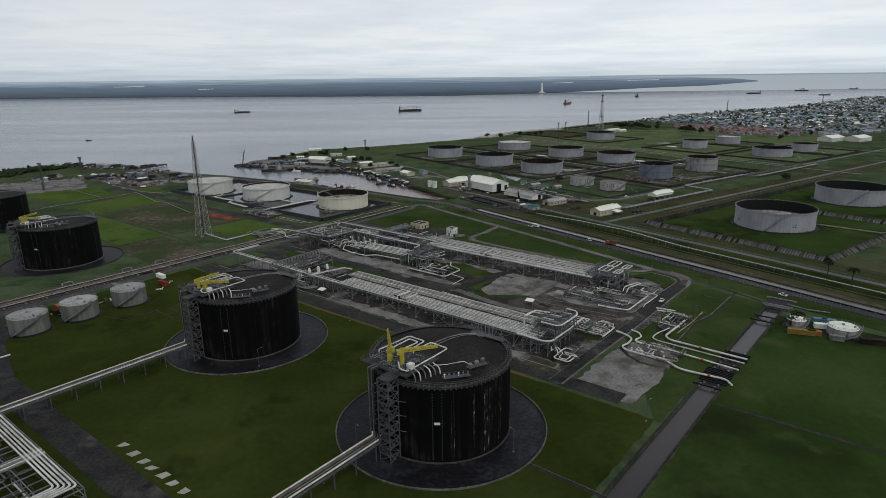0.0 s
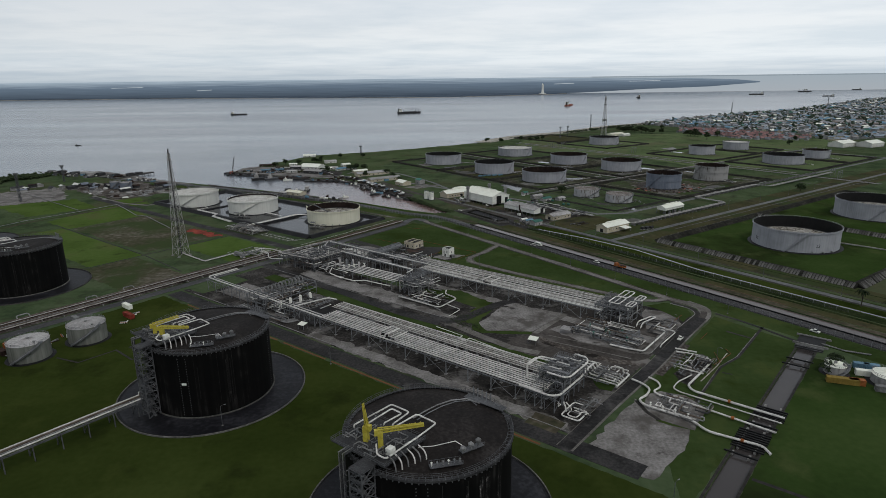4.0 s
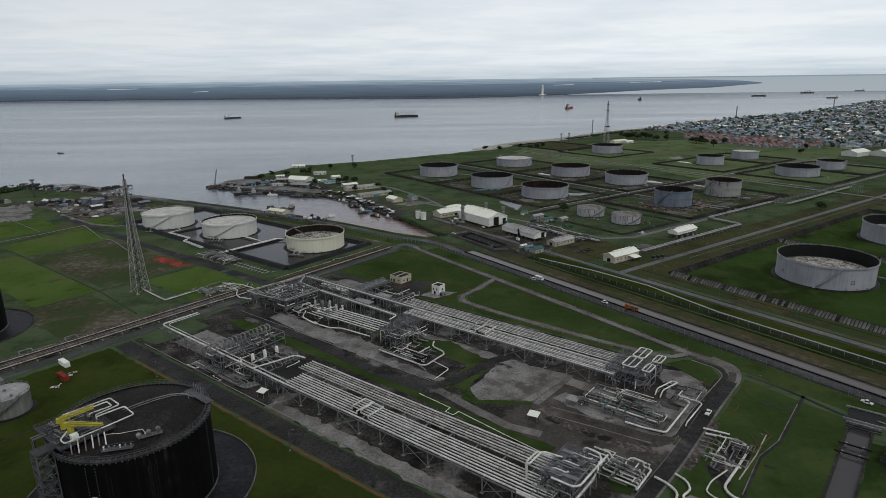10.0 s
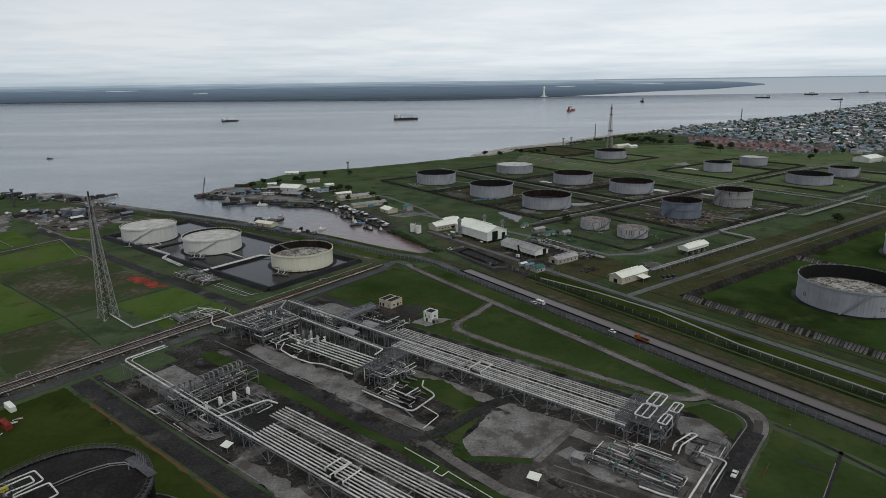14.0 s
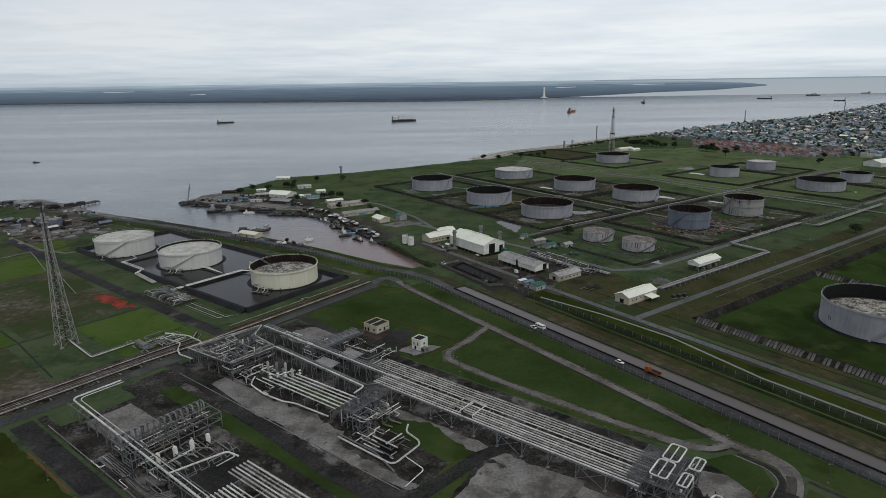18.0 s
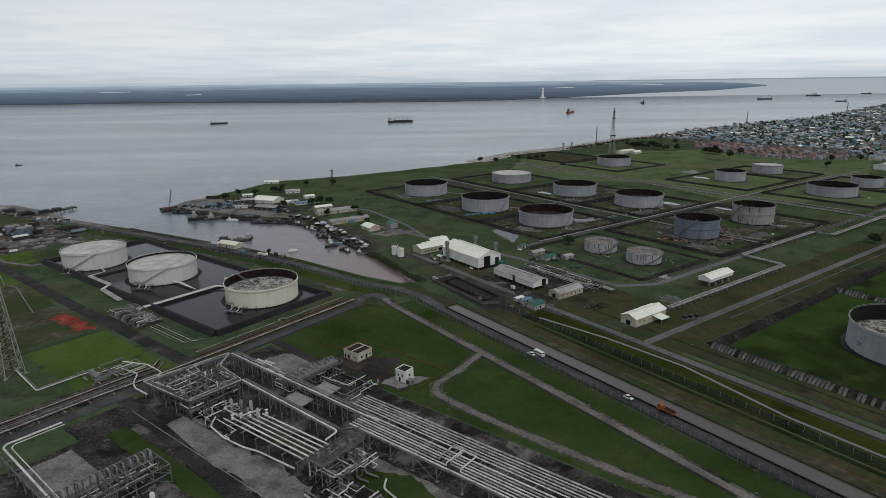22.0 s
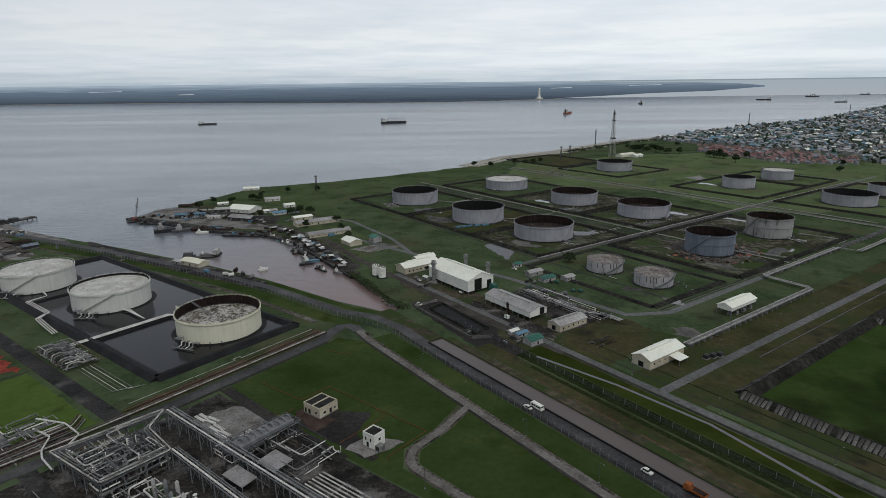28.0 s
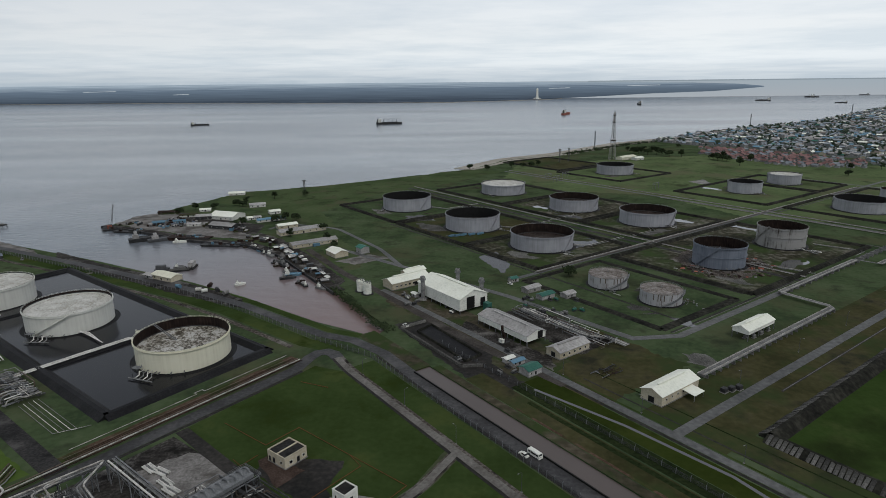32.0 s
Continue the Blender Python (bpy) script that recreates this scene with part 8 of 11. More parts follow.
for s0, r0, s1, r1 in ((-900, 664, -390, 664), (-522, 520, -522, 1110), (-640, 852, -300, 852), (-930, 868, -400, 868)):
    tq = thing("pipeway", pose(0, 0, 0.1, 0, 0, TURN_F), "ground level run of pale pipes in the tank farm", "pipes")
    for i in range(4):
        if s0 == s1:
            pipe(tq, [(s0 + i * 0.9, r0, 0.7), (s1 + i * 0.9, r1, 0.7)], 0.22, (MOTTLED, GREYPIPE, GREYPIPE, BROWNPIPE)[i % 4])
        else:
            pipe(tq, [(s0, r0 + i * 0.9, 0.7), (s1, r1 + i * 0.9, 0.7)], 0.22, (MOTTLED, GREYPIPE, GREYPIPE, BROWNPIPE)[i % 4])
for s_, r_, ds, dr in ((-791, 581, 40, 75), (-668, 578, 34, 78), (-575, 581, 30, 76), (-667, 726, 30, -66), (-573, 730, 30, -66), (-450, 650, 60, 30), (-447, 745, 56, 10), (-236, 515, 70, 55)):
    tq = thing("tank_line", pose(0, 0, 0.1, 0, 0, TURN_F), "pale pipe run that leaves a tank", "pipes", "tank lines")
    pipe(tq, [(s_ + 20, r_ + 20 * (1 if dr > 0 else -1), 0.6), (s_ + ds, r_ + 28 * (1 if dr > 0 else -1), 0.6), (s_ + ds, r_ + dr, 0.6)], 0.26, GREYPIPE)
    pipe(tq, [(s_ + 18, r_ + 22 * (1 if dr > 0 else -1), 0.6), (s_ + ds - 3, r_ + 30 * (1 if dr > 0 else -1), 0.6), (s_ + ds - 3, r_ + dr, 0.6)], 0.22, MOTTLED)
# bare ground, manifolds and pipe stubs round the tanks of the farm
rk = random.Random(55)
for i, (x, y, R) in enumerate(((5, 981, 27.4), (75, 880, 26.9), (126, 1072, 28), (132, 807, 27.4), (195, 966, 27), (254, 893, 26.9), (316, 1228, 27.4), (434, 1055, 19.9), (519, 1117, 20.4), (506, 938, 27.3), (585, 991, 18.5), (340, 799, 19.5), (262, 746, 19.5), (161, 698, 13.5), (187, 664, 13.5))):
    a = rk.uniform(-2.6, -0.4)
    q0 = R + 7
    t = thing("tank_manifold", pose(x + q0 * math.cos(a), y + q0 * math.sin(a), 0.08, 0, 0, TURN_F), "grey valve manifold beside a farm tank", "pipes", "tank manifolds")
    tangle(t, -9, 9, -4, 4, 0.4, 2.0, 6, 300 + i, DULL, (0.12, 0.26), 0.6)
    for k in range(3):
        valve(t, -5 + 4 * k, rk.uniform(-2, 2), 0.6, 1.2, (STEEL, GREYPIPE)[k % 2])
    for k in range(2):
        a2_ = rk.uniform(0, 6.28)
        q, w = R + rk.uniform(9, 20), rk.uniform(4, 11)
        cx, cy = x + q * math.cos(a2_), y + q * math.sin(a2_)
        ring = [(cx + w * math.cos(0.628 * j) * rk.uniform(0.6, 1.2), cy + 0.6 * w * math.sin(0.628 * j) * rk.uniform(0.6, 1.2)) for j in range(10)]
        yard("bare_patch", ring, (DIRT, SLAB, BUNDMUD)[rk.randrange(3)], "worn bare patch on the bund floor", 0.09 + 0.004 * k, 1.2, 400 + 3 * i + k)
ring = [(262 + rk.uniform(27, 41) * math.cos(0.35 * j), 746 + rk.uniform(27, 41) * math.sin(0.35 * j)) for j in range(18)]
yard("yard", ring, DIRT, "dirty trampled ground round the slate tank", 0.105, 1.5, 461)
# low pipes and drains that follow the farm roads
for s0, r0, s1, r1 in ((-392, 500, -392, 650), (-515, 596, -400, 596), (-512, 868, -512, 1100), (-730, 520, -400, 520), (-860, 645, -530, 645), (-400, 800, -320, 800), (-320, 480, -318, 900)):
    road("drain", [S(s0, r0), S(s1, r1)], 1.3, MUD, "dark open drain beside the farm road", 0.065)
    road("drain", [S(s0 + (1.3 if s0 == s1 else 0), r0 + (0 if s0 == s1 else 1.3)), S(s1 + (1.3 if s0 == s1 else 0), r1 + (0 if s0 == s1 else 1.3))], 0.5, SLAB, "pale concrete edge of a drain", 0.12)
# electrical frames on the skyline
for x, y in ((202.4, 1171.6), (210.8, 1150.3), (230.1, 1185.5), (328.6, 1081.0), (503.1, 814.5), (499.2, 794.3)):
    t = thing("pipe_gantry", pose(x, y, 0, 0, 0, 36), "small grey steel gantry among the tanks", "gantry", "steel gantries")
    for k in range(3):
        part("post", Shape().beam((-6 + 6 * k, 0, 0), (-6 + 6 * k, 0, 9), 0.4), STEEL, t)
    part("crossbar", Shape().beam((-7, 0, 8.6), (7, 0, 8.6), 0.4).beam((-7, 0, 6.6), (7, 0, 6.6), 0.3), STEEL, t)

# clutter and small buildings round the power house
for (x, y), turn, L, D_, h, m, lab in (((112.1, 672.1), 36, 12, 6, 3.0, GREEN, "green-roofed equipment shed"), ((104.7, 686.1), 36, 13, 6, 3.2, ROOFGREY, "grey-roofed equipment shed"), ((127.7, 673.7), 36, 9, 6, 2.8, ROOFGREY, "low grey equipment shed"),
                                       ((85.7, 563.5), 36, 9, 7, 3.4, GREEN, "small teal-roofed hut by the ditch"), ((94.7, 707.6), 30, 6, 5, 2.8, GREEN, "small green hut by the road"), ((-24.5, 790.4), -54, 9, 8, 5.0, GREEN, "teal-roofed tower hut"),
                                       ((-45.1, 782.6), -54, 17, 12, 4.0, ROOFWHITE, "beige house with a pale gabled roof"), ((80.4, 573.1), 36, 8, 3, 2.4, BLUE, "blue-grey site cabin"), ((76.4, 576.5), 36, 6, 3, 2.4, WALLWHITE, "white site cabin"),
                                       ((24.3, 677.8), -54, 5, 3, 2.4, WALLWHITE, "white container box"), ((33.9, 683.1), -54, 5, 4, 2.6, ROOFGREY, "grey metal box")):
    shed("hut", x, y, turn, L, D_, h, h + D_ * 0.18, WALLBEIGE if m in (ROOFWHITE,) else ROOFGREY, m, lab + " beside the works road" if len(lab.split()) < 4 else lab, "site huts", ((0, 0.5, 1.2, 2.1),), ((0, -L * 0.3, 1.0, 1.2, 1.0),), False)
for i, (x, y) in enumerate(((-14.2, 690.9), (-8.9, 684.8))):
    cone_tank("water_tank", x, y, 2.8, 7.6, WALLWHITE, ROOFWHITE, "upright white twin tank by the quay", "white twin tanks", 0.15, False, False)
rr = random.Random(77)
for i in range(34):
    (x0, y0) = (37.9, 661.0) if i < 12 else (70.5, 576.7) if i < 20 else (116.0, 652.9)
    x, y = x0 + rr.uniform(-22, 16), y0 + rr.uniform(-16, 20)
    t = thing("equipment_skid", pose(x, y, 0.05, 0, 0, rr.choice((36, -54))), "small grey equipment skid with pipes", "equipment", "equipment skids")
    part("frame", Shape().box(-1.8, 1.8, -1.0, 1.0, 0, 0.3), DARKSTEEL, t)
    part("drum", Shape().tube([(-1.5, 0, 1.2), (1.5, 0, 1.2)], rr.uniform(0.5, 0.9), 9), rr.choice((GREYPIPE, WALLWHITE, GREEN, DARKSTEEL)), t, "", True)
    part("pipe", Shape().tube([(1.2, 0.5, 0.4), (1.2, 0.5, 2.4), (-0.6, 0.5, 2.4)], 0.12, 6), STEEL, t)
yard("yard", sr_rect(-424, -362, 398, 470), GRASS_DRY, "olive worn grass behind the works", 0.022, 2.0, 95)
yard("yard", sr_rect(-474, -404, 436, 466), GRAVEL_DARK, "dark stony ground behind the workshop", 0.034, 1.6, 96)
yard("yard", sr_rect(-432, -398, 372, 394), MUD, "dark muddy ground beside the canal", 0.024, 1.6, 97)
# cable stacks and pipe rows behind the workshop
pg = thing("pipe_group", pose(0, 0, 0.1, 0, 0, TURN_F), "grey pipe runs behind the workshop", "pipes")
for i in range(5):
    pipe(pg, [(-470, 455 + i, 1.5), (-418, 455 + i, 1.5), (-408, 462 + i, 1.0), (-395, 462 + i, 1.0)], 0.3, (GREYPIPE, WHITE)[i % 2])
tangle(pg, -470, -400, 448, 462, 0.5, 4.5, 40, 91, DULL)
# black settling basin beside the canal, with its kerbs
PIT = [(27.8, 617.0), (54.1, 576.8), (62.5, 584.8), (35.8, 627.1)]
yard("basin", PIT, LINER, "long black settling basin beside the canal", 0.06)
t = thing("basin_wall", pose(0, 0, 0), "low concrete walls round the black settling basin", "wall", "", "structure")
for a_, b_ in zip(PIT, PIT[1:] + PIT[:1]):
    bank(t, *a_, *b_, 1.1, 0.7, 0.3, BUNDWALL)
for a_, b_ in (((17.5, 622.0), (51.7, 571.1)), ((51.7, 571.1), (62.1, 571.5)), ((17.5, 622.0), (31.5, 632.1))):
    bank(t, *a_, *b_, 1.3, 0.9, 0.6, SLAB)
yard("yard", [(13.7, 627.9), (32.5, 637.0), (69.5, 584.6), (65.1, 564.4), (48.2, 567.7)], MUD, "black oily ground round the basin", 0.03, 1.0, 71)
yard("yard", [(5.3, 690.5), (23.9, 689.8), (67.1, 636.7), (109.6, 578.7), (102.5, 545.1), (85.6, 545.7), (65.6, 576.5), (30.7, 638.1), (4.6, 666.2)], SOIL, "trampled brown ground round the works", 0.025, 1.5, 72)
yard("yard", [(57.7, 632.1), (100.5, 580.5), (99.1, 564.7), (84.9, 581.0), (61.7, 611.3), (53.7, 622.6)], GRAVEL_DARK, "dark gravel round the open workshop", 0.04, 1.5, 73)
road("road", [(-73.7, 802.5), (-33.7, 734.4), (1.6, 684.3), (22.9, 654.2), (44.9, 621.0), (69.7, 587.7), (100.7, 550.2)], 6, DIRTROAD, "dark worn works lane", 0.06)
# rubble round the slate tank
rr = random.Random(5)
for i in range(120):
    a, q = rr.uniform(-2.9, 1.2), rr.uniform(21.5, 42)
    x, y = 262 + q * math.cos(a), 746 + q * math.sin(a)
    sh = Shape()
    w, d, h = rr.uniform(0.5, 2.6), rr.uniform(0.5, 1.8), rr.uniform(0.3, 1.4)
    sh.add([(-w, -d, 0), (w, -d * 0.8, 0), (w * 0.9, d, 0), (-w * 0.8, d, 0), (-w * 0.6, -d * 0.6, h), (w * 0.7, -d * 0.5, h * 0.8), (w * 0.5, d * 0.6, h), (-w * 0.5, d * 0.5, h * 0.7)],
           [(3, 2, 1, 0), (4, 5, 6, 7), (0, 1, 5, 4), (1, 2, 6, 5), (2, 3, 7, 6), (3, 0, 4, 7)])
    ob = part("rubble", sh, rr.choice((CONCRETE, SLAB, SOIL, RUST, BROWNPIPE, RED, DIRT)), None, at=pose(x, y, 0.05, 0, 0, rr.uniform(0, 360)))
    tagged(ob, "pale broken slab in the rubble round the tank", "rubble", "rubble heap")

# ---- fences, barriers, lamps ----
def fence(line, step, h, label):
    t = thing("fence", pose(0, 0, 0), label, "fence", "security fences", "structure")
    pole = Shape().box(-0.1, 0.1, -0.1, 0.1, 0, h).beam((0, 0, h - 0.05), (0, 0.4, h + 0.45), 0.12).mesh("post")
    pole.materials.append(STEEL)
    for a, b in zip(line, line[1:]):
        n = max(1, int(math.dist(a[:2], b[:2]) / step))
        ang = math.degrees(math.atan2(b[1] - a[1], b[0] - a[0]))
        for i in range(n):
            q = Vector(a[:2]).lerp(Vector(b[:2]), i / n)
            ob = new("post", pole)
            ob.parent = t
            ob.matrix_basis = pose(q.x, q.y, 0, 0, 0, ang)
        w = Shape()
        for z in [0.15 + 0.3 * k for k in range(int(h / 0.3))]:
            w.beam((a[0], a[1], z), (b[0], b[1], z), 0.06)
        tagged(part("wire", w, DARKSTEEL, t), kind="stuff")


fence([(-360, 812), (-236, 745), (-134, 687), (-86, 654), (-27, 605), S(-470, 346), S(40, 346)], 4.0, 2.8, "tall dark wire security fence along the road")
fence([S(-460, 386), S(-150, 386)], 6.0, 2.2, "dark wire fence beyond the canal")

bar = thing("crash_barrier", pose(0, 0, 0, 0, 0, TURN_F), "row of black and white concrete kerb blocks beside the canal", "barrier", "", "structure")
blk = [Shape().box(-1.4, 1.4, -0.22, 0.22, 0, 0.8).mesh("block") for _ in range(2)]
blk[0].materials.append(DARK)
blk[1].materials.append(MUD)
for i in range(150):
    ob = new("block", blk[1 if i % 4 == 3 else 0])
    ob.parent = bar
    ob.matrix_basis = pose(-440 + i * 3.0, 354.6, 0.05)


def lamp_post(x, y, h, turn, label="slim grey lamp post with one arm"):
    t = thing("lamp_post", pose(x, y, 0, 0, 0, turn), label, "lamp post", "lamp posts")
    part("pole", Shape().tube([(0, 0, 0), (0, 0, h * 0.6), (0, 0, h)], 0.10, 6), MIDSTEEL, t)
    part("arm", Shape().tube([(0, 0, h), (0.5, 0, h + 0.4), (1.6, 0, h + 0.5)], 0.06, 6), MIDSTEEL, t)
    part("lamp_head", Shape().box(1.3, 2.1, -0.16, 0.16, h + 0.4, h + 0.54), GREYPIPE, t)
    part("footing", Shape().box(-0.3, 0.3, -0.3, 0.3, 0, 0.35), CONCRETE, t)
    return t


first = lamp_post(0, 0, 8, 0)
first.matrix_basis = pose(*S(-455, 333), 0, 0, 36)
spots = [S(-455 + 38 * i, 333) for i in range(1, 8)] + [S(-440 + 46 * i, 412) for i in range(8)] + [W(-80 + 0, 305), W(-64, 198), W(-164, 345), W(-250, 362), W(-320, 200), W(-220, 200)]
spots += [W(-107 + 30 * math.cos(a) - 15, 153 + 33 * math.sin(a)) for a in (0.0, 2.0, 4.2)] + [W(-244 + 33 * math.cos(a), 153 + 33 * math.sin(a)) for a in (-0.4, 2.2)]
spots += [W(-106, 230 + 34 * i) for i in range(4)] + [S(-335, 470 + 60 * i) for i in range(6)]
for i, q in enumerate(spots):
    copy_thing(first, pose(q[0], q[1], 0, 0, 0, 36 + 90 * (i % 4)))

road("track", [(-398.3, 566.6), (-386.5, 596.0), (-359.0, 633.2), (-338.8, 666.6), (-298.6, 738.2)], 5, SOIL, "brown earth track across the far fields", 0.06)
# long pale lines that cross the far fields
for pts in ([(-403.1, 573.5), (-391.4, 603.6), (-363.9, 641.8), (-343.7, 676.1), (-329.0, 660.0), (-296.4, 621.5), (-283.6, 615.5), (-239.0, 565.1)], [(-477.3, 739.0), (-426.7, 697.3), (-370.7, 650.7)], [(-196.5, 484.9), (-169.7, 461.8), (-154.3, 483.0)]):
    t = thing("pipe_line", pose(0, 0, 0.05), "thin pale pipe line across the far field", "pipe", "field lines")
    part("pipe", Shape().tube([(a, b, 0.5) for a, b in pts], 0.3, 6), GREYPIPE, t)
    for a, b in pts:
        part("support", Shape().box(a - 0.4, a + 0.4, b - 0.4, b + 0.4, 0, 0.4), CONCRETE, t)
yard("quay", [(-533.5, 931.9), (-498.8, 933.2), (-447.3, 901.5), (-386.7, 853.1), (-316.6, 809.4), (-304.9, 793.2), (-375.8, 826.4), (-446.9, 872.1), (-503.1, 888.4)], GRAVEL, "grey gravel quay along the river bank", 0.092, 1.5, 78)
for i, (x, y) in enumerate(((-365.2, 742.7), (-363.7, 755.8), (-348.4, 761.8), (-323.4, 749.3), (-339.4, 728.8))):
    yard("slab_floor", [(x - 9, y - 2), (x + 6, y - 6), (x + 9, y + 2), (x - 6, y + 6)], CONCRETE if i % 2 else SLAB, "pale worn concrete floor in the storage yard", 0.098 + 0.004 * i, 0.6, 80 + i)
t = thing("service_line", pose(0, 0, 0.1), "rusty orange service pipes by the valve yard", "pipe")
for pts in ([(136.9, 303.5), (137.2, 298.3), (124.6, 287.3)], [(132.3, 346.2), (125.7, 339.3)], [(130.1, 299.6), (128.4, 289.2)], [(129.9, 315.0), (136.2, 322.4)]):
    part("pipe", Shape().tube([(a, b, 0.4) for a, b in pts], 0.16, 6), HOSE, t)
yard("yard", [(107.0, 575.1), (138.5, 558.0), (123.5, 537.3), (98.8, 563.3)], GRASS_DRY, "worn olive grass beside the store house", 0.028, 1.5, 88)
dx, dy = (76.6, 600.4)
t = thing("exhaust_duct", pose(dx, dy, 0.05, 0, 0, 36), "rusty leaning exhaust duct on a white skid", "duct")
part("duct", Shape().tube([(0, 0, 0.6), (0, 0, 4.5), (-1.2, 0, 6.5), (-1.6, 0, 10.5)], 0.8, 10), RUST, t, "", True)
part("skid", Shape().box(-3.2, 3.2, -1.8, 1.8, 0, 0.6), DARKSTEEL, t)
part("housing", Shape().box(-2.8, -1.0, -1.4, 1.4, 0.6, 2.6), WALLWHITE, t)
part("stay", Shape().beam((2.8, 0, 0.6), (-1.0, 0, 6.2), 0.2), DARKSTEEL, t)
hx2, hy2 = (124.7, 562.5)
t = thing("scrap_heap", pose(hx2, hy2, 0.05, 0, 0, 36), "heap of dark scrap frames and pipes on the grass", "scrap")
tangle(t, -9, 9, -4, 4, 0.3, 1.4, 22, 161, [DARKSTEEL, RUST, MIDSTEEL, GREYPIPE], (0.10, 0.2), 0.5)
# the yard roads
road("road", [W(-376, 278), W(-340, 275.6), W(-300, 271.6), W(-262, 268.6), W(-235, 266.6), W(-214, 267.6), (-0.8, 348.3), (6.7, 343.5), (13.3, 345.9), (33.8, 366.8), (44.3, 373.1)], 6.5, ASPHALT_DARK, "dark asphalt road between the pipe racks", 0.132)
road("track", [(7.5, 339.0), (21.3, 323.6), (36.2, 308.5), (48.5, 302.2)], 4.5, TRACK, "pale dirt track round the gravel compound", 0.124)
road("track", [(50.4, 321.6), (53.8, 314.5), (69.7, 300.7), (81.1, 293.1), (90.7, 290.2), (98.4, 292.8)], 4.5, DIRT, "rutted brown yard road", 0.116)
road("track", [(49.8, 325.6), (68.7, 348.7), (70.3, 351.8)], 3.0, TRACK, "pale dirt strip beside the compound", 0.106)
road("verge", [(-69.2, 515.4), (-42.0, 490.0), (-20.0, 470.8), (-3.9, 457.2)], 5.5, MUD, "dark earth bank below the lawn", 0.128)
yard("yard", [(-30.6, 492.7), (-26.5, 496.9), (-11.3, 486.2), (-19.5, 476.2)], RUSTPAD, "red-brown paving beside the control house", 0.138, 0.5, 76)
yard("yard", [(-4.7, 464.2), (3.6, 472.9), (19.7, 468.7), (4.9, 457.5)], GRAVEL, "grey hardstanding round the switch house", 0.144, 0.8, 77)
# kerbs beside the tracks and thin orange hose lines on the lawn
t = thing("hose_line", at_uv(0, 0, 0.1), "thin orange line laid across the lawn", "pipe")
for pts in ([(-364.0, 375.8), (-335.8, 376.1), (-335.2, 392.8), (-273.3, 391.0), (-273.7, 367.5)], [(-303.5, 391.8), (-295.0, 389.2), (-295.7, 363.0)], [(-332.6, 370.1), (-332.0, 361.7), (-337.8, 362.4)], [(-367, 420), (-352, 424)]):
    part("hose", Shape().tube([(a, b, 0.15) for a, b in pts], 0.13, 6), HOSE, t)
t = thing("pipe_line", at_uv(0, 0, 0.1), "thin white pipe with square loops on the verge", "pipe")
part("pipe", Shape().tube([(a, b, 0.3) for a, b in ((-208.3, 262.6), (-190, 261.2), (-189.8, 257.6), (-185.5, 257.4), (-185.3, 261), (-160.7, 258), (-132, 255))], 0.16, 6), WALLWHITE, t)
for a, b in zip(((-362, 215), (-362, 275.2)), ((-107, 215), (-212, 275.2))):
    k = thing("kerb", at_uv(0, 0, 0), "pale concrete kerb beside the plant road", "kerb", "kerbs", "structure")
    part("kerb_stone", Shape().box(a[0], b[0], a[1] - 0.15, a[1] + 0.15, 0, 0.28), CONCRETE, k)


# ---- trees ----
def clump(sh, c, r, rr):
    """One small ragged tuft of leaves."""
    v = [(0, 0, 1), (0.9, 0, 0.1), (-0.3, 0.85, 0.15), (-0.6, -0.7, 0.0), (0.1, 0.1, -0.8), (0.5, -0.7, 0.4)]
    k = rr.uniform(0, 6.28)
    cs_, sn = math.cos(k), math.sin(k)
    pts = []
    for x, y, z in v:
        q = r * rr.uniform(0.6, 1.25)
        pts.append((c[0] + (x * cs_ - y * sn) * q, c[1] + (x * sn + y * cs_) * q, c[2] + z * q * 0.75))
    sh.add(pts, [(0, 1, 2), (0, 2, 3), (0, 3, 5), (0, 5, 1), (4, 2, 1), (4, 3, 2), (4, 5, 3), (4, 1, 5)])


def tree(name, x, y, h, w, seed, label, low=0.25):
    """A broad-leaved tree: tapered trunk, limbs, and a ragged crown of leaf tufts with gaps."""
    rr = random.Random(seed)
    t = thing(name, pose(x, y, 0, 0, 0, rr.uniform(0, 360)), label, "tree", "trees")
    tr = Shape()
    tr.lathe([(h * 0.035, 0), (h * 0.024, h * 0.3), (h * 0.012, h * 0.7), (0.02, h * 0.85)], 8)
    hubs = []
    for i in range(7):
        a = rr.uniform(0, 6.28)
        q = w * rr.uniform(0.15, 0.36)
        e = (q * math.cos(a), q * math.sin(a), h * rr.uniform(low + 0.2, 0.85))
        tr.tube([(0, 0, h * rr.uniform(0.25, 0.5)), (e[0] * 0.5, e[1] * 0.5, e[2] * 0.8), e], h * 0.009, 5)
        hubs.append(e)
    part("trunk", tr, BARK, t)
    cr = Shape()
    for e in hubs + [(0, 0, h * 0.8)]:
        for k in range(32):
            a, b = rr.uniform(0, 6.28), rr.uniform(-1, 1)
            q = w * 0.24 * rr.random() ** 0.4
            c = (e[0] + q * math.cos(a), e[1] + q * math.sin(a), min(h, max(h * low, e[2] + q * b * 0.8)))
            clump(cr, c, w * 0.085 * rr.uniform(0.7, 1.4), rr)
    part("crown", cr, FOLIAGE, t)
    return t


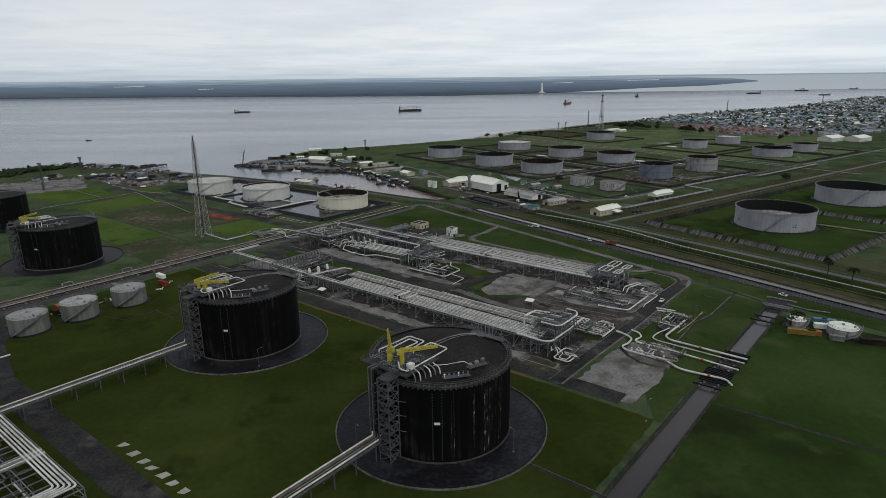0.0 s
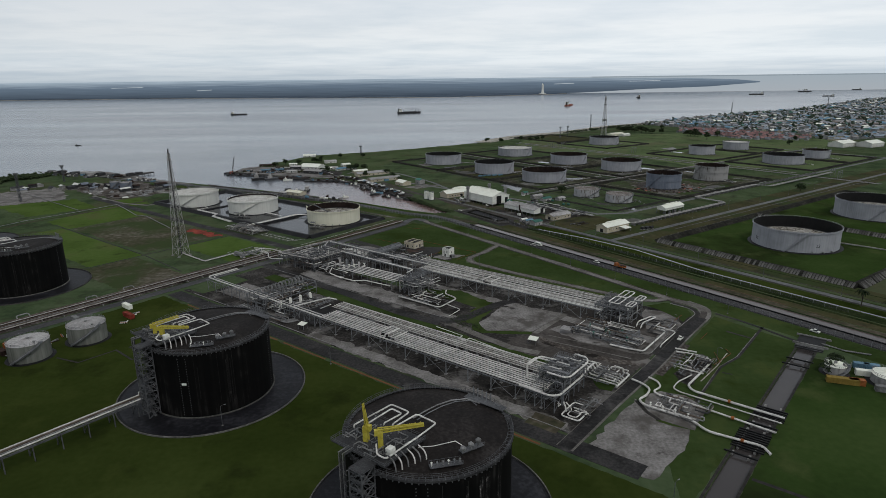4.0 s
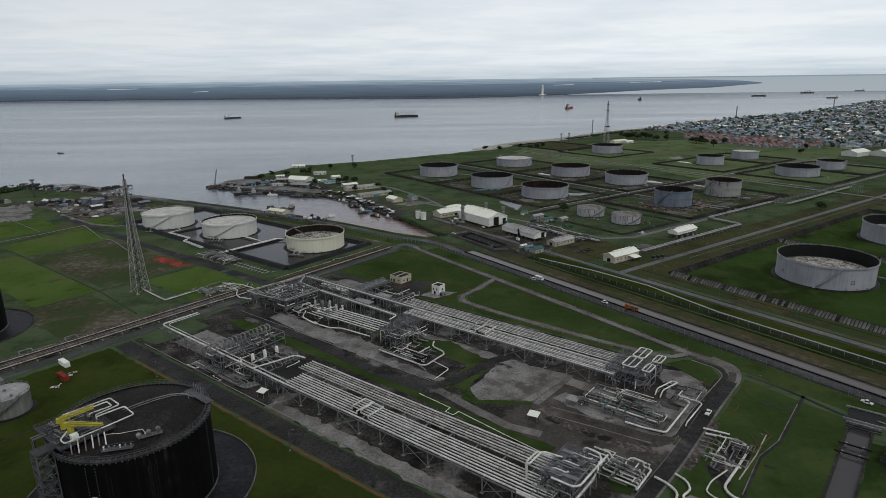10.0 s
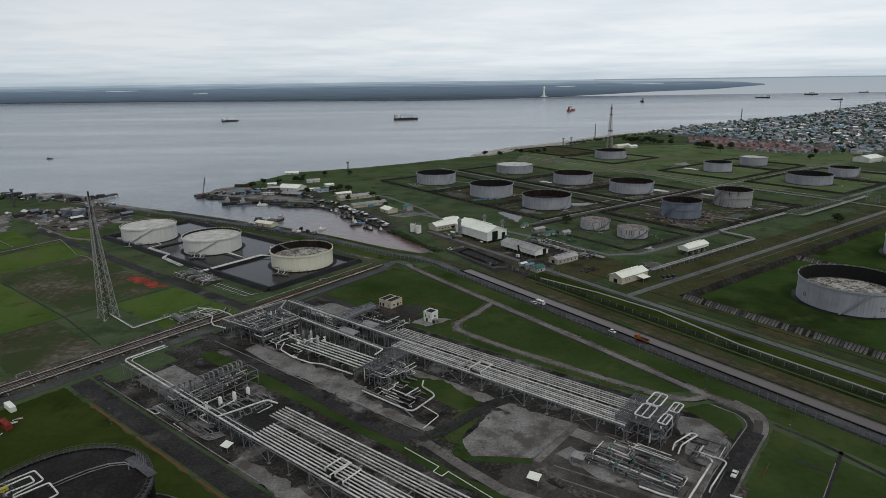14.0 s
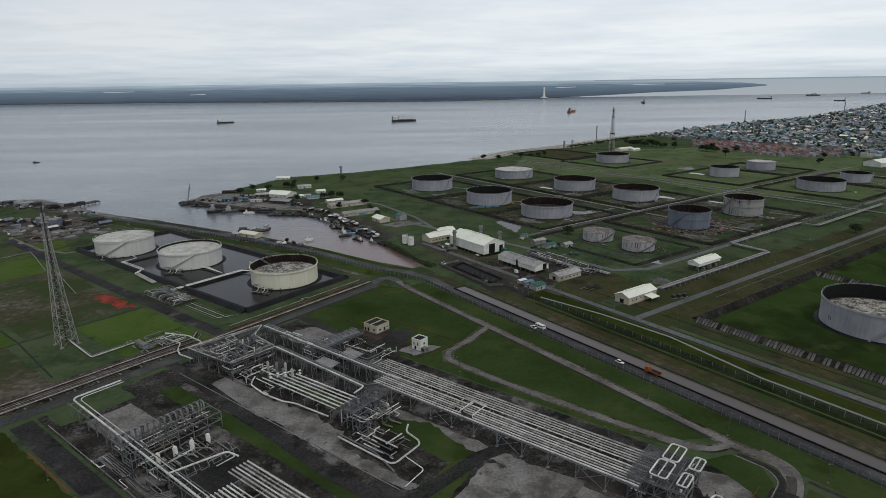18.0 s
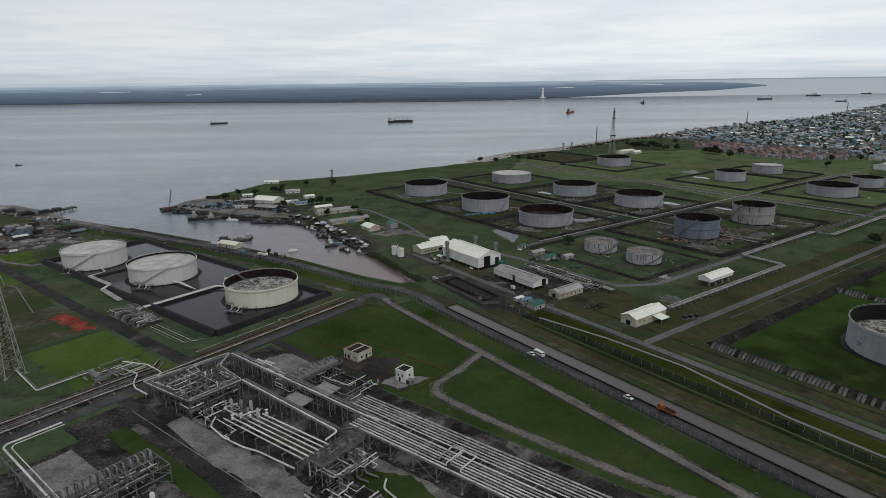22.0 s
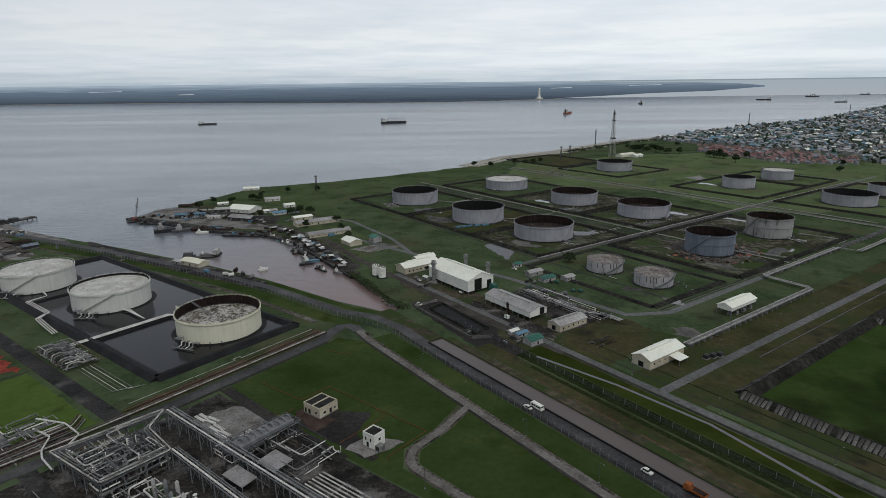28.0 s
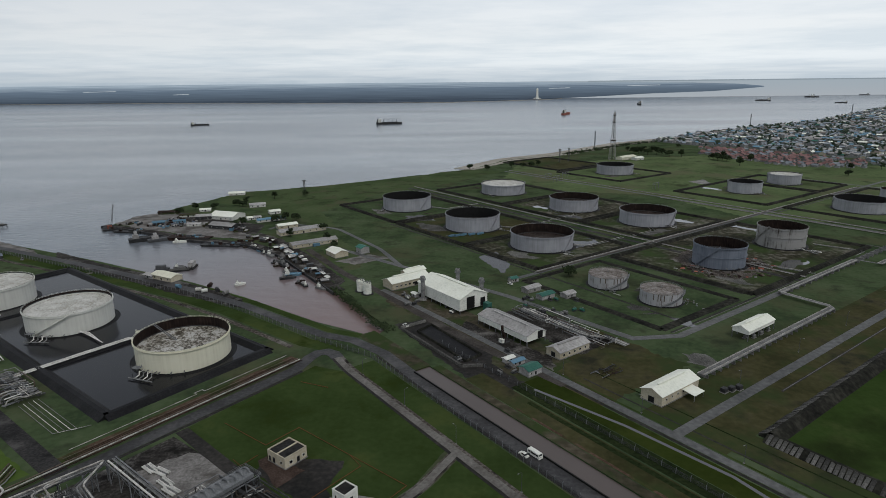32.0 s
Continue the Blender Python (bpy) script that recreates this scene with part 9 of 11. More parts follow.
kinds = [tree("tree", 0, 0, 10, 11, 1, "dark green spreading tree on the grass"), tree("tree", 0, 0, 12, 10, 2, "dark green bushy tree beside the houses"), tree("tree", 0, 0, 9, 12, 3, "low dark green tree with a wide crown")]
places = [(-249.1, 959.7), (-239.3, 980.7), (-218.9, 985.9), (-198.1, 1001.1), (-188.5, 1007.4), (-190.2, 997.3), (-165.2, 887.3), (-159.6, 896.9), (-129.3, 913.3), (-121.3, 920.9), (-99.0, 847.1), (-73.7, 872.8), (-129.4, 1058.7), (-165.1, 1045.6),
          (-109.8, 917.5), (-51.0, 804.5), (-61.1, 828.4), (94.3, 1286.3), (121.0, 1271.1), (163.1, 1293.8), (183.5, 1305.6), (198.6, 1311.2), (210.9, 1317.2), (424.3, 1477.1), (429.9, 1467.2), (444.4, 1484.7), (443.9, 1456.5), (464.8, 1492.3), (460.7, 1454.8),
          (465.9, 1445.2), (475.1, 1426.5), (493.3, 1416.0), (532.3, 1370.7), (533.3, 1354.8), (544.4, 1361.6), (545.2, 1346.0), (588.6, 1349.7), (540.2, 1288.4), (642.7, 1169.5), (689.8, 1236.0), (786.1, 1280.6), (137.6, 717.5), (401.3, 707.7), (175.2, 283.6),
          (170.9, 279.4), (180.0, 288.7), (422.9, 1516.5), (544.9, 1566.9), (801.5, 1345.5), (736.1, 1232.1)]
for i, q in enumerate(places):
    if i < 3:
        kinds[i].matrix_basis = pose(q[0], q[1], 0, 0, 0, 40 * i)
        kinds[i].scale = (0.8, 0.8, 0.75)
    else:
        k = 1.3 if 23 <= i < 38 else 0.8 if i < 17 else (0.5 if i in (43, 44, 45) else 0.9)
        o = copy_thing(kinds[i % 3], pose(q[0], q[1], 0, 0, 0, (i * 67) % 360))
        o.scale = (k, k, k * (0.9 + 0.05 * (i % 5)))


def palm(x, y, h, seed):
    rr = random.Random(seed)
    t = thing("palm_tree", pose(x, y, 0), "tall palm with drooping fronds beside the road", "palm tree", "palms")
    part("trunk", Shape().tube([(0, 0, 0), (0.2, 0.1, h * 0.5), (0.1, 0.3, h)], 0.28, 7), BARK, t)
    for i in range(16):
        a = 6.283 * i / 16 + rr.uniform(-0.15, 0.15)
        L = rr.uniform(3.2, 4.4)
        up_ = rr.uniform(0.1, 1.2)
        pts = [Vector((L * k * math.cos(a), L * k * math.sin(a), h + up_ * math.sin(2.6 * k) - 2.2 * k * k)) for k in (0, 0.3, 0.65, 1.0)]
        side = Vector((-math.sin(a), math.cos(a), 0))
        sh = Shape()
        for k, wd in enumerate((0.15, 0.6, 0.55)):
            w2 = (0.6, 0.55, 0.08)[k]
            p, q = pts[k], pts[k + 1]
            d = Vector((0, 0, 0.25))
            sh.add([p, p + side * wd - d * wd, q + side * w2 - d * w2, q, p - side * wd - d * wd, q - side * w2 - d * w2], [(0, 1, 2, 3), (0, 3, 5, 4), (3, 2, 1, 0), (4, 5, 3, 0)])
        part("frond", sh, FOLIAGE, t)


for i, q in enumerate(((236.3, 356.5), (241.4, 341.3))):
    palm(q[0], q[1], 9.5, i)


def scrub(name, line, width, n, size, seed, label):
    rr = random.Random(seed)
    sh = Shape()
    for i in range(n):
        k = rr.random() * (len(line) - 1)
        a, b = Vector(line[int(k)]), Vector(line[int(k) + 1])
        q = a.lerp(b, k - int(k))
        q += Vector((rr.gauss(0, width), rr.gauss(0, width)))
        r = size * rr.uniform(0.5, 1.4)
        clump(sh, (q.x, q.y, r * 0.6), r, rr)
        clump(sh, (q.x + rr.uniform(-1, 1) * r, q.y + rr.uniform(-1, 1) * r, r * 1.1), r * 0.7, rr)
    return tagged(part(name, sh, FOLIAGE), label, "bushes", kind="stuff")


scrub("shore_scrub", [(-606.1, 771.8), (-594.8, 817.5), (-586.8, 863.4), (-554.0, 888.9)], 9, 900, 2.6, 3, "dense dark mangrove scrub along the shore")
scrub("bank_scrub", [(-34.3, 695.3), (-18.6, 668.5), (-0.1, 633.3), (11.3, 619.8)], 1.8, 700, 0.7, 4, "dark bushes along the quay bank")
scrub("beach_scrub", [(290, 1470), (453, 1635), (827, 1885), (1100, 2090)], 6, 600, 2.2, 7, "dark scrub behind the beach")
scrub("yard_weed", [W(-200, 300)[:2], W(-205, 276)[:2], W(-190, 274)[:2]], 2.5, 200, 0.35, 8, "weeds at the gravel edge")


# ---- harbour ----
def hull(L, B, h, bow=0.25, flare=1.15):
    """A boat's hull, bow towards +x, with a flat deck."""
    st = [(-0.5, 0.8), (-0.42, 0.95), (0.0, 1.0), (0.5 - bow, 0.95), (0.5 - bow * 0.4, 0.6), (0.5, 0.03)]
    sh = Shape()
    vs, n = [], len(st)
    for z, k in ((-0.6, 1.0), (h, flare)):
        for x, w in st:
            vs.append((x * L * (1.0 if z < 0 else 1.03), -w * B / 2 * k, z + (h * 0.25 * max(0, x - 0.2) if z > 0 else 0)))
        for x, w in st[::-1]:
            vs.append((x * L * (1.0 if z < 0 else 1.03), w * B / 2 * k, z + (h * 0.25 * max(0, x - 0.2) if z > 0 else 0)))
    m = 2 * n
    fs = [(i, (i + 1) % m, m + (i + 1) % m, m + i) for i in range(m)] + [tuple(range(m, 2 * m)), tuple(range(m))[::-1]]
    return sh.add(vs, fs)


WATER_Z = -2.0


def boat(x, y, turn, L, B, h, hullmat, housemat, label, group="moored boats", house=(-0.25, 0.22, 0.55), mast=True, category="boat"):
    t = thing("boat", pose(x, y, WATER_Z + 0.05, 0, 0, turn), label, category, group)
    part("hull", hull(L, B, h), hullmat, t)
    hc, hl, hw = house
    part("deck_house", Shape().box(L * (hc - hl / 2), L * (hc + hl / 2), -B * hw / 2, B * hw / 2, h - 0.05, h + B * 0.45), housemat, t)
    part("wheel_house", Shape().box(L * (hc - hl * 0.2), L * (hc + hl * 0.3), -B * hw * 0.4, B * hw * 0.4, h + B * 0.45, h + B * 0.8), housemat, t)
    part("window_band", Shape().box(L * (hc + hl * 0.3), L * (hc + hl * 0.3) + 0.05, -B * hw * 0.35, B * hw * 0.35, h + B * 0.55, h + B * 0.72), GLASS, t)
    if mast:
        part("mast", Shape().beam((L * hc, 0, h + B * 0.8), (L * hc, 0, h + B * 1.7), 0.15), STEEL, t)
    part("bulwark", Shape().box(-L * 0.3, L * 0.3, -B * 0.57, -B * 0.53, h, h + 0.4).box(-L * 0.3, L * 0.3, B * 0.53, B * 0.57, h, h + 0.4), hullmat, t)
    return t


for (x, y), turn, L, B, h, hm, hs, lab in (((-239.2, 847.8), 30, 24, 8, 3.2, DARKSTEEL, ROOFGREY, "dark-hulled work ship moored at the quay"), ((-221.0, 849.0), 34, 26, 7, 2.4, MIDSTEEL, ROOFGREY, "grey supply boat at the quay"),
                                           ((-201.1, 839.6), 5, 12, 3.6, 1.4, WALLWHITE, WALLWHITE, "small white launch beside the red barge"), ((-103.1, 788.8), -50, 12, 4, 1.6, GREYPIPE, WALLWHITE, "white and grey launch at the market quay"),
                                           ((-84.5, 759.7), -54, 15, 5, 2.0, DARKSTEEL, GREYPIPE, "dark fishing boat at the market quay"), ((-72.2, 733.7), 20, 14, 4.2, 1.6, BLUE, WALLWHITE, "blue fishing boat at the market quay"),
                                           ((-74.0, 726.8), 20, 12, 4, 1.4, DARKSTEEL, GREYPIPE, "dark fishing boat at the market quay"), ((-62.7, 736.1), -50, 10, 3.4, 1.2, RUST, WALLPALE, "rusty small boat at the quay"),
                                           ((-44.3, 701.9), -40, 10, 3.4, 1.3, GREYPIPE, WALLWHITE, "small grey launch at the quay"), ((-105.8, 713.3), 35, 8, 3, 1.2, WALLWHITE, WALLWHITE, "small white boat afloat in the basin"),
                                           ((-168.5, 758.8), 10, 9, 2.8, 1.1, GREYPIPE, WALLWHITE, "white patrol boat at the pontoon"), ((-343.9, 778.4), -30, 16, 4, 1.4, DARKSTEEL, GREYPIPE, "dark boat moored under the river bank"),
                                           ((-306.5, 779.1), -30, 12, 3.5, 1.2, DARKSTEEL, GREYPIPE, "dark boat moored under the river bank"), ((-764.3, 1336.1), 10, 12, 3, 1.0, DARKSTEEL, GREYPIPE, "small dark boat on the open river")):
    boat(x, y, turn, L, B, h, hm, hs, lab)


def barge(x, y, turn, L, B, h, mat, label, crane_on=False, cargo=0, seed=0):
    t = thing("barge", pose(x, y, WATER_Z + 0.05, 0, 0, turn), label, "barge", "moored barges")
    sh = Shape()
    a, b = L / 2, B / 2
    sh.add([(-a + 2, -b, -0.6), (a - 2, -b, -0.6), (a - 2, b, -0.6), (-a + 2, b, -0.6), (-a, -b, h), (a, -b, h), (a, b, h), (-a, b, h)], [(3, 2, 1, 0), (4, 5, 6, 7), (0, 1, 5, 4), (1, 2, 6, 5), (2, 3, 7, 6), (3, 0, 4, 7)])
    part("hull", sh, mat, t)
    part("rub_rail", Shape().box(-a, a, -b - 0.15, -b, h - 0.5, h).box(-a, a, b, b + 0.15, h - 0.5, h), DARKSTEEL, t)
    rr = random.Random(seed)
    for i in range(cargo):
        cx, cy = rr.uniform(-a + 2, a - 2), rr.uniform(-b + 1, b - 1)
        w, d, z = rr.uniform(0.8, 2.6), rr.uniform(0.6, 1.4), rr.uniform(0.6, 2.4)
        part("deck_cargo", Shape().box(cx - w, cx + w, cy - d, cy + d, h, h + z), rr.choice((RUST, GREYPIPE, DARKSTEEL, MIDSTEEL, RUST, BLUE)), t)
    if crane_on:
        c = part("crane_cab", Shape().box(-3, 1.5, -1.6, 1.6, h, h + 3.4), RED, t, "red crawler crane cab")
        b_ = Shape()
        tip = (5.5, 0, h + 24)
        for o in (-0.7, 0.7):
            b_.beam((1.2, o, h + 1.5), (tip[0], o * 0.3, tip[2]), 0.28)
            b_.beam((0.2, o, h + 2.2), (tip[0] - 0.5, o * 0.3, tip[2]), 0.28)
        for i in range(14):
            k = i / 14
            b_.beam((1.2 + 4.3 * k, -0.7 + 0.5 * k, h + 1.5 + 22.5 * k), (0.6 + 4.4 * k, 0.7 - 0.5 * k, h + 3.2 + 22 * k), 0.14)
        part("boom", b_, DARKSTEEL, c)
        part("cable", Shape().beam((-2.5, 0, h + 3.4), tip, 0.12).beam(tip, (tip[0], 0, h + 5), 0.1), DARKSTEEL, c)
    return t


x, y = (-293.3, 894.2)
barge(x, y, 30, 16, 9, 1.6, DARKSTEEL, "dark crane barge with a raised boom", True, 4, 1)
x, y = (-269.6, 883.2)
barge(x, y, -12, 30, 9, 1.6, DARKSTEEL, "long dark barge loaded with gear", False, 9, 2)
x, y = (-195.1, 849.8)
barge(x, y, -8, 42, 10, 3.0, RUST, "rust-red barge with covered holds", False, 12, 3)
x, y = (-157.3, 825.1)
barge(x, y, -8, 38, 8, 1.8, DARKSTEEL, "low dark barge along the quay", False, 8, 4)
x, y = (-134.7, 832.1)
barge(x, y, -5, 20, 7, 1.5, DARKSTEEL, "dark pontoon below the market", False, 5, 5)
road("quay_wall", [(-306, 906), (-266, 888), (-190, 843), (-132, 824), (-93, 788), (-52, 724), (-30, 690)], 9, GRAVEL_DARK, "dark quay edge of rubble and piles", 0.14, 1.0, "quay")
sh_ = Shape()
ribbon(sh_, [(-306, 906), (-266, 888), (-190, 843), (-132, 824), (-93, 788), (-52, 724), (-30, 690)], 0.8, -2.6, 0.3, -3.6)
tagged(part("quay_wall", sh_, DARKSTEEL), "rusty sheet pile wall at the quay edge", "quay", kind="structure")
yard("quay", [(-298.5, 914.8), (-293.3, 947.5), (-266.7, 972.9), (-211.7, 904.8), (-157.8, 872.6), (-135.5, 853.3), (-137.2, 840.5), (-190.5, 856.1), (-267.4, 892.8)], GRAVEL, "grey sandy quay apron", 0.15, 1.5, 51)
yard("yard", [(-270.7, 982.6), (-243.1, 962.3), (-197.1, 939.1), (-136.1, 895.6), (-136.8, 857.8), (-209.8, 899.6)], GRAVEL_DARK, "dusty work yard behind the quay", 0.10, 2.0, 52)
yard("quay", [(-135.5, 853.3), (-106.2, 822.6), (-68.1, 762.1), (-31.6, 703.9), (-28.0, 712.7), (-60.4, 769.9), (-105.1, 838.9), (-133.9, 866.7)], GRAVEL_DARK, "dark lane along the market quay", 0.15, 1.0, 53)
rr = random.Random(66)
LANE = [(-139.0, 846.0), (-112.0, 826.0), (-92.5, 800.0), (-72.0, 764.0), (-55.0, 735.0), (-40.0, 709.0)]
for i in range(52):
    k = rr.random() * 4.999
    a, b = LANE[int(k)], LANE[int(k) + 1]
    k -= int(k)
    off = rr.choice((-4.2, -1.0, 2.0)) + rr.uniform(-1, 1)
    dx_, dy_ = (b[0] - a[0]) / math.dist(a, b), (b[1] - a[1]) / math.dist(a, b)
    x, y = a[0] + (b[0] - a[0]) * k - dy_ * off, a[1] + (b[1] - a[1]) * k + dx_ * off
    L, D_, h = rr.uniform(2.6, 7.5), rr.uniform(2.2, 4.2), rr.uniform(2.1, 3.2)
    t = thing("market_stall", pose(x, y, 0.1, 0, 0, math.degrees(math.atan2(dy_, dx_)) + rr.choice((0, 0, 90)) + rr.uniform(-10, 10)), "small quay stall with a sheet metal roof", "stall", "quay stalls")
    part("roof", roof_slab((-L / 2, -D_ / 2, h), (L / 2, -D_ / 2, h - 0.1), (L / 2, D_ / 2, h + rr.uniform(0.2, 0.6)), (-L / 2, D_ / 2, h + 0.5), 0.12), rr.choice((WALLWHITE, ROOFGREY, ROOFGREY, WALLPALE, RUST, BLUE, MIDSTEEL, ROOFGREY, WALLPALE)), t)
    part("wall", Shape().box(-L * 0.44, L * 0.44, -D_ * 0.1, D_ * 0.44, 0, h - 0.1), rr.choice((DARKSTEEL, RUST, BARK, MIDSTEEL)), t)
    part("counter", Shape().box(-L * 0.4, L * 0.4, -D_ * 0.42, -D_ * 0.3, 0, 1.0), BARK, t)
    for sx in (-1, 1):
        part("post", Shape().beam((sx * (L / 2 - 0.2), -D_ / 2 + 0.2, 0), (sx * (L / 2 - 0.2), -D_ / 2 + 0.2, h), 0.14), BARK, t)
# small craft packed along the market quay
for i in range(24):
    k = 0.4 + rr.random() * 4.4
    a, b = LANE[int(k)], LANE[min(5, int(k) + 1)]
    k -= int(k)
    dx_, dy_ = (b[0] - a[0]) / math.dist(a, b), (b[1] - a[1]) / math.dist(a, b)
    off = -rr.uniform(10, 17)
    x, y = a[0] + (b[0] - a[0]) * k - dy_ * off, a[1] + (b[1] - a[1]) * k + dx_ * off
    L = rr.uniform(6, 12)
    boat(x, y, math.degrees(math.atan2(dy_, dx_)) + rr.choice((0, 180, 75, 100)) + rr.uniform(-15, 15), L, L * 0.3, rr.uniform(0.7, 1.3), rr.choice((DARKSTEEL, RUST, MIDSTEEL, BARK, BLUE)), rr.choice((GREYPIPE, WALLWHITE, ROOFGREY, DARKSTEEL)), "small worn boat moored at the market quay", mast=rr.random() < 0.4)
# sheds and houses of the waterside
for (x, y), turn, L, D_, h, wl2, rf, lab in (((-188.0, 935.7), -20, 30, 22, 5, WALLPALE, ROOFWHITE, "large pale hipped shed by the quay"), ((-175.1, 887.8), -20, 28, 14, 5, DARKSTEEL, ROOFGREY, "open grey-roofed shed by the quay"),
                                             ((-172.5, 996.2), 20, 18, 10, 4, WALLPALE, ROOFGREY, "grey-roofed house on the green"), ((-142.4, 956.4), 30, 12, 9, 4, WALLWHITE, ROOFWHITE, "small white gabled house"),
                                             ((-136.5, 919.0), 30, 30, 8, 3.4, WALLPALE, BLUE, "long low blue-roofed house"), ((-160.0, 925.8), 30, 8, 7, 3.2, WALLWHITE, ROOFWHITE, "small white hut by the lane"),
                                             ((-154.0, 928.2), 30, 8, 7, 3.2, WALLWHITE, ROOFGREY, "small grey-roofed hut by the lane"), ((-93.1, 866.8), 32, 46, 12, 4.6, WALLBEIGE, ROOFGREY, "long beige barrack with a grey roof"),
                                             ((-112.1, 886.8), 32, 20, 9, 4.4, WALLBEIGE, ROOFWHITE, "beige house with a pale roof"), ((-72.2, 818.9), 32, 42, 11, 4.4, WALLBEIGE, ROOFGREY, "long beige barrack with a grey roof"),
                                             ((-211.6, 931.5), 10, 16, 10, 5, DARKSTEEL, ROOFGREY, "grey boat shed by the yard"), ((-249.5, 906.9), 20, 12, 7, 4, BLUE, BLUE, "blue metal shed on the quay"), ((-231.1, 913.7), 20, 12, 6, 3.4, BLUE, BLUE, "blue container shed"),
                                             ((-209.8, 899.6), 0, 14, 7, 3, WALLPALE, ROOFGREY, "pale low shed on the quay"), ((-261.4, 960.4), 5, 22, 8, 3.5, SOIL, RUST, "brown shed at the point"), ((-232.9, 944.0), 5, 18, 7, 3, WALLPALE, SOIL, "tan-roofed shed at the point"),
                                             ((-221.9, 1076.9), 10, 20, 10, 3.6, WALLWHITE, ROOFWHITE, "white-roofed store on the headland"), ((-225.6, 973.6), 15, 12, 7, 3, WALLWHITE, ROOFWHITE, "small white store"), ((383.4, 1392.8), 36, 40, 14, 6, WALLCREAM, WALLCREAM, "long cream hall near the shore"),
                                             ((400.9, 1383.0), 36, 22, 12, 5, WALLWHITE, ROOFWHITE, "white store hall near the shore"), ((718.1, 1136.7), 30, 44, 26, 9, WALLWHITE, ROOFWHITE, "large white hall at the edge of town"), ((764.6, 1131.2), 30, 42, 26, 9, WALLWHITE, ROOFWHITE, "large white hall at the edge of town"),
                                             ((-163.6, 723.7), -30, 22, 10, 4.6, WALLBEIGE, WALLCREAM, "cream-roofed jetty office on the quay"), ((-177.6, 728.4), -30, 10, 6, 3, ROOFGREY, ROOFGREY, "grey kiosk on the quay")):
    n = max(2, int(L / 6))
    shed("house" if L < 20 else "hall", x, y, turn, L, D_, h * 0.8, h * 0.8 + D_ * 0.15, WALLPALE if wl2 is WALLWHITE else wl2, rf, lab if len(lab.split()) > 3 else lab + " beside the water", "waterside buildings", ((0, 0, 1.6, 2.2),), [(0, -L / 2 + L * (i + 0.5) / n, 1.3, 1.3, 1.2) for i in range(n) if abs(-L / 2 + L * (i + 0.5) / n) > 1.8], False)
yard("lawn", [(-236, 1062), (-219, 1092), (-126, 1130), (-23, 1198), (86, 1276), (150, 1262), (40, 1130), (-40, 1060), (-90, 960), (-60, 880), (-92, 884), (-128, 935), (-200, 1005), (-236, 1020)], GRASS_HEAD, "open grass of the headland", 0.028, 3.0, 90)
yard("lawn", [(-130, 880), (-60, 850), (-30, 800), (-20, 745), (-36, 735), (-62, 800), (-100, 850)], GRASS_HEAD, "grass round the barracks", 0.026, 2.0, 91)
road("road", rounded([(-128, 880), (-118, 905), (-60, 880), (-10, 800), (10, 750)], 12), 4.0, ASPHALT_FAR, "narrow lane behind the barracks", 0.07)
# gear heaped on the work quay
rr = random.Random(91)
for i in range(44):
    k = rr.random()
    a_, b_ = ((-289.8, 909.1), (-214.7, 889.9)) if i % 2 else ((-245.5, 922.5), (-143.7, 862.6))
    x, y = a_[0] + (b_[0] - a_[0]) * k + rr.uniform(-9, 9), a_[1] + (b_[1] - a_[1]) * k + rr.uniform(-3, 12)
    t = thing("quay_gear", pose(x, y, 0.15, 0, 0, rr.uniform(0, 180)), "stacked dark gear and crates on the quay", "cargo", "quay gear")
    L, D_, z = rr.uniform(1.2, 4.5), rr.uniform(0.8, 1.8), rr.uniform(0.8, 2.6)
    part("crate", Shape().box(-L, L, -D_, D_, 0, z), rr.choice((DARKSTEEL, RUST, GREYPIPE, WALLSLATE, BLUE, SOIL)), t)
    part("lashed_load", Shape().box(-L * 0.7, L * 0.4, -D_ * 0.8, D_ * 0.8, z, z + rr.uniform(0.4, 1.4)), rr.choice((DARKSTEEL, RUST, ROOFGREY)), t)
# southern quay with pontoon, and the long river jetty
yard("quay", [(-295.2, 805.1), (-228.0, 761.4), (-145.8, 715.0), (-108.0, 688.8), (-92.6, 676.8), (-83.0, 657.4), (-148.9, 692.8), (-278.1, 776.5)], GRAVEL_DARK, "dark gravel quay between road and basin", 0.08, 1.0, 54)
for i, (x, y) in enumerate(((-128.9, 694.3), (-124.0, 691.8), (-107.6, 687.6), (-124.4, 703.9), (-115.6, 693.8), (-146.5, 702.3))):
    t = thing("mooring_drum", pose(x, y, 0.1, 0, 0, 30 * i), "pale steel buoy or drum lying on the quay", "drum", "quay drums")
    part("shell", Shape().tube([(-2, 0, 1.4), (-1.9, 0, 1.4), (1.9, 0, 1.4), (2, 0, 1.4)], 1.4, 12), (ROOFPALE, WALLPALE, CONCRETE, RUST, DARKSTEEL, BLUE)[i], t, "", True)
    part("saddle", Shape().box(-1.2, 1.2, -1.3, 1.3, 0, 0.5), DARKSTEEL, t)


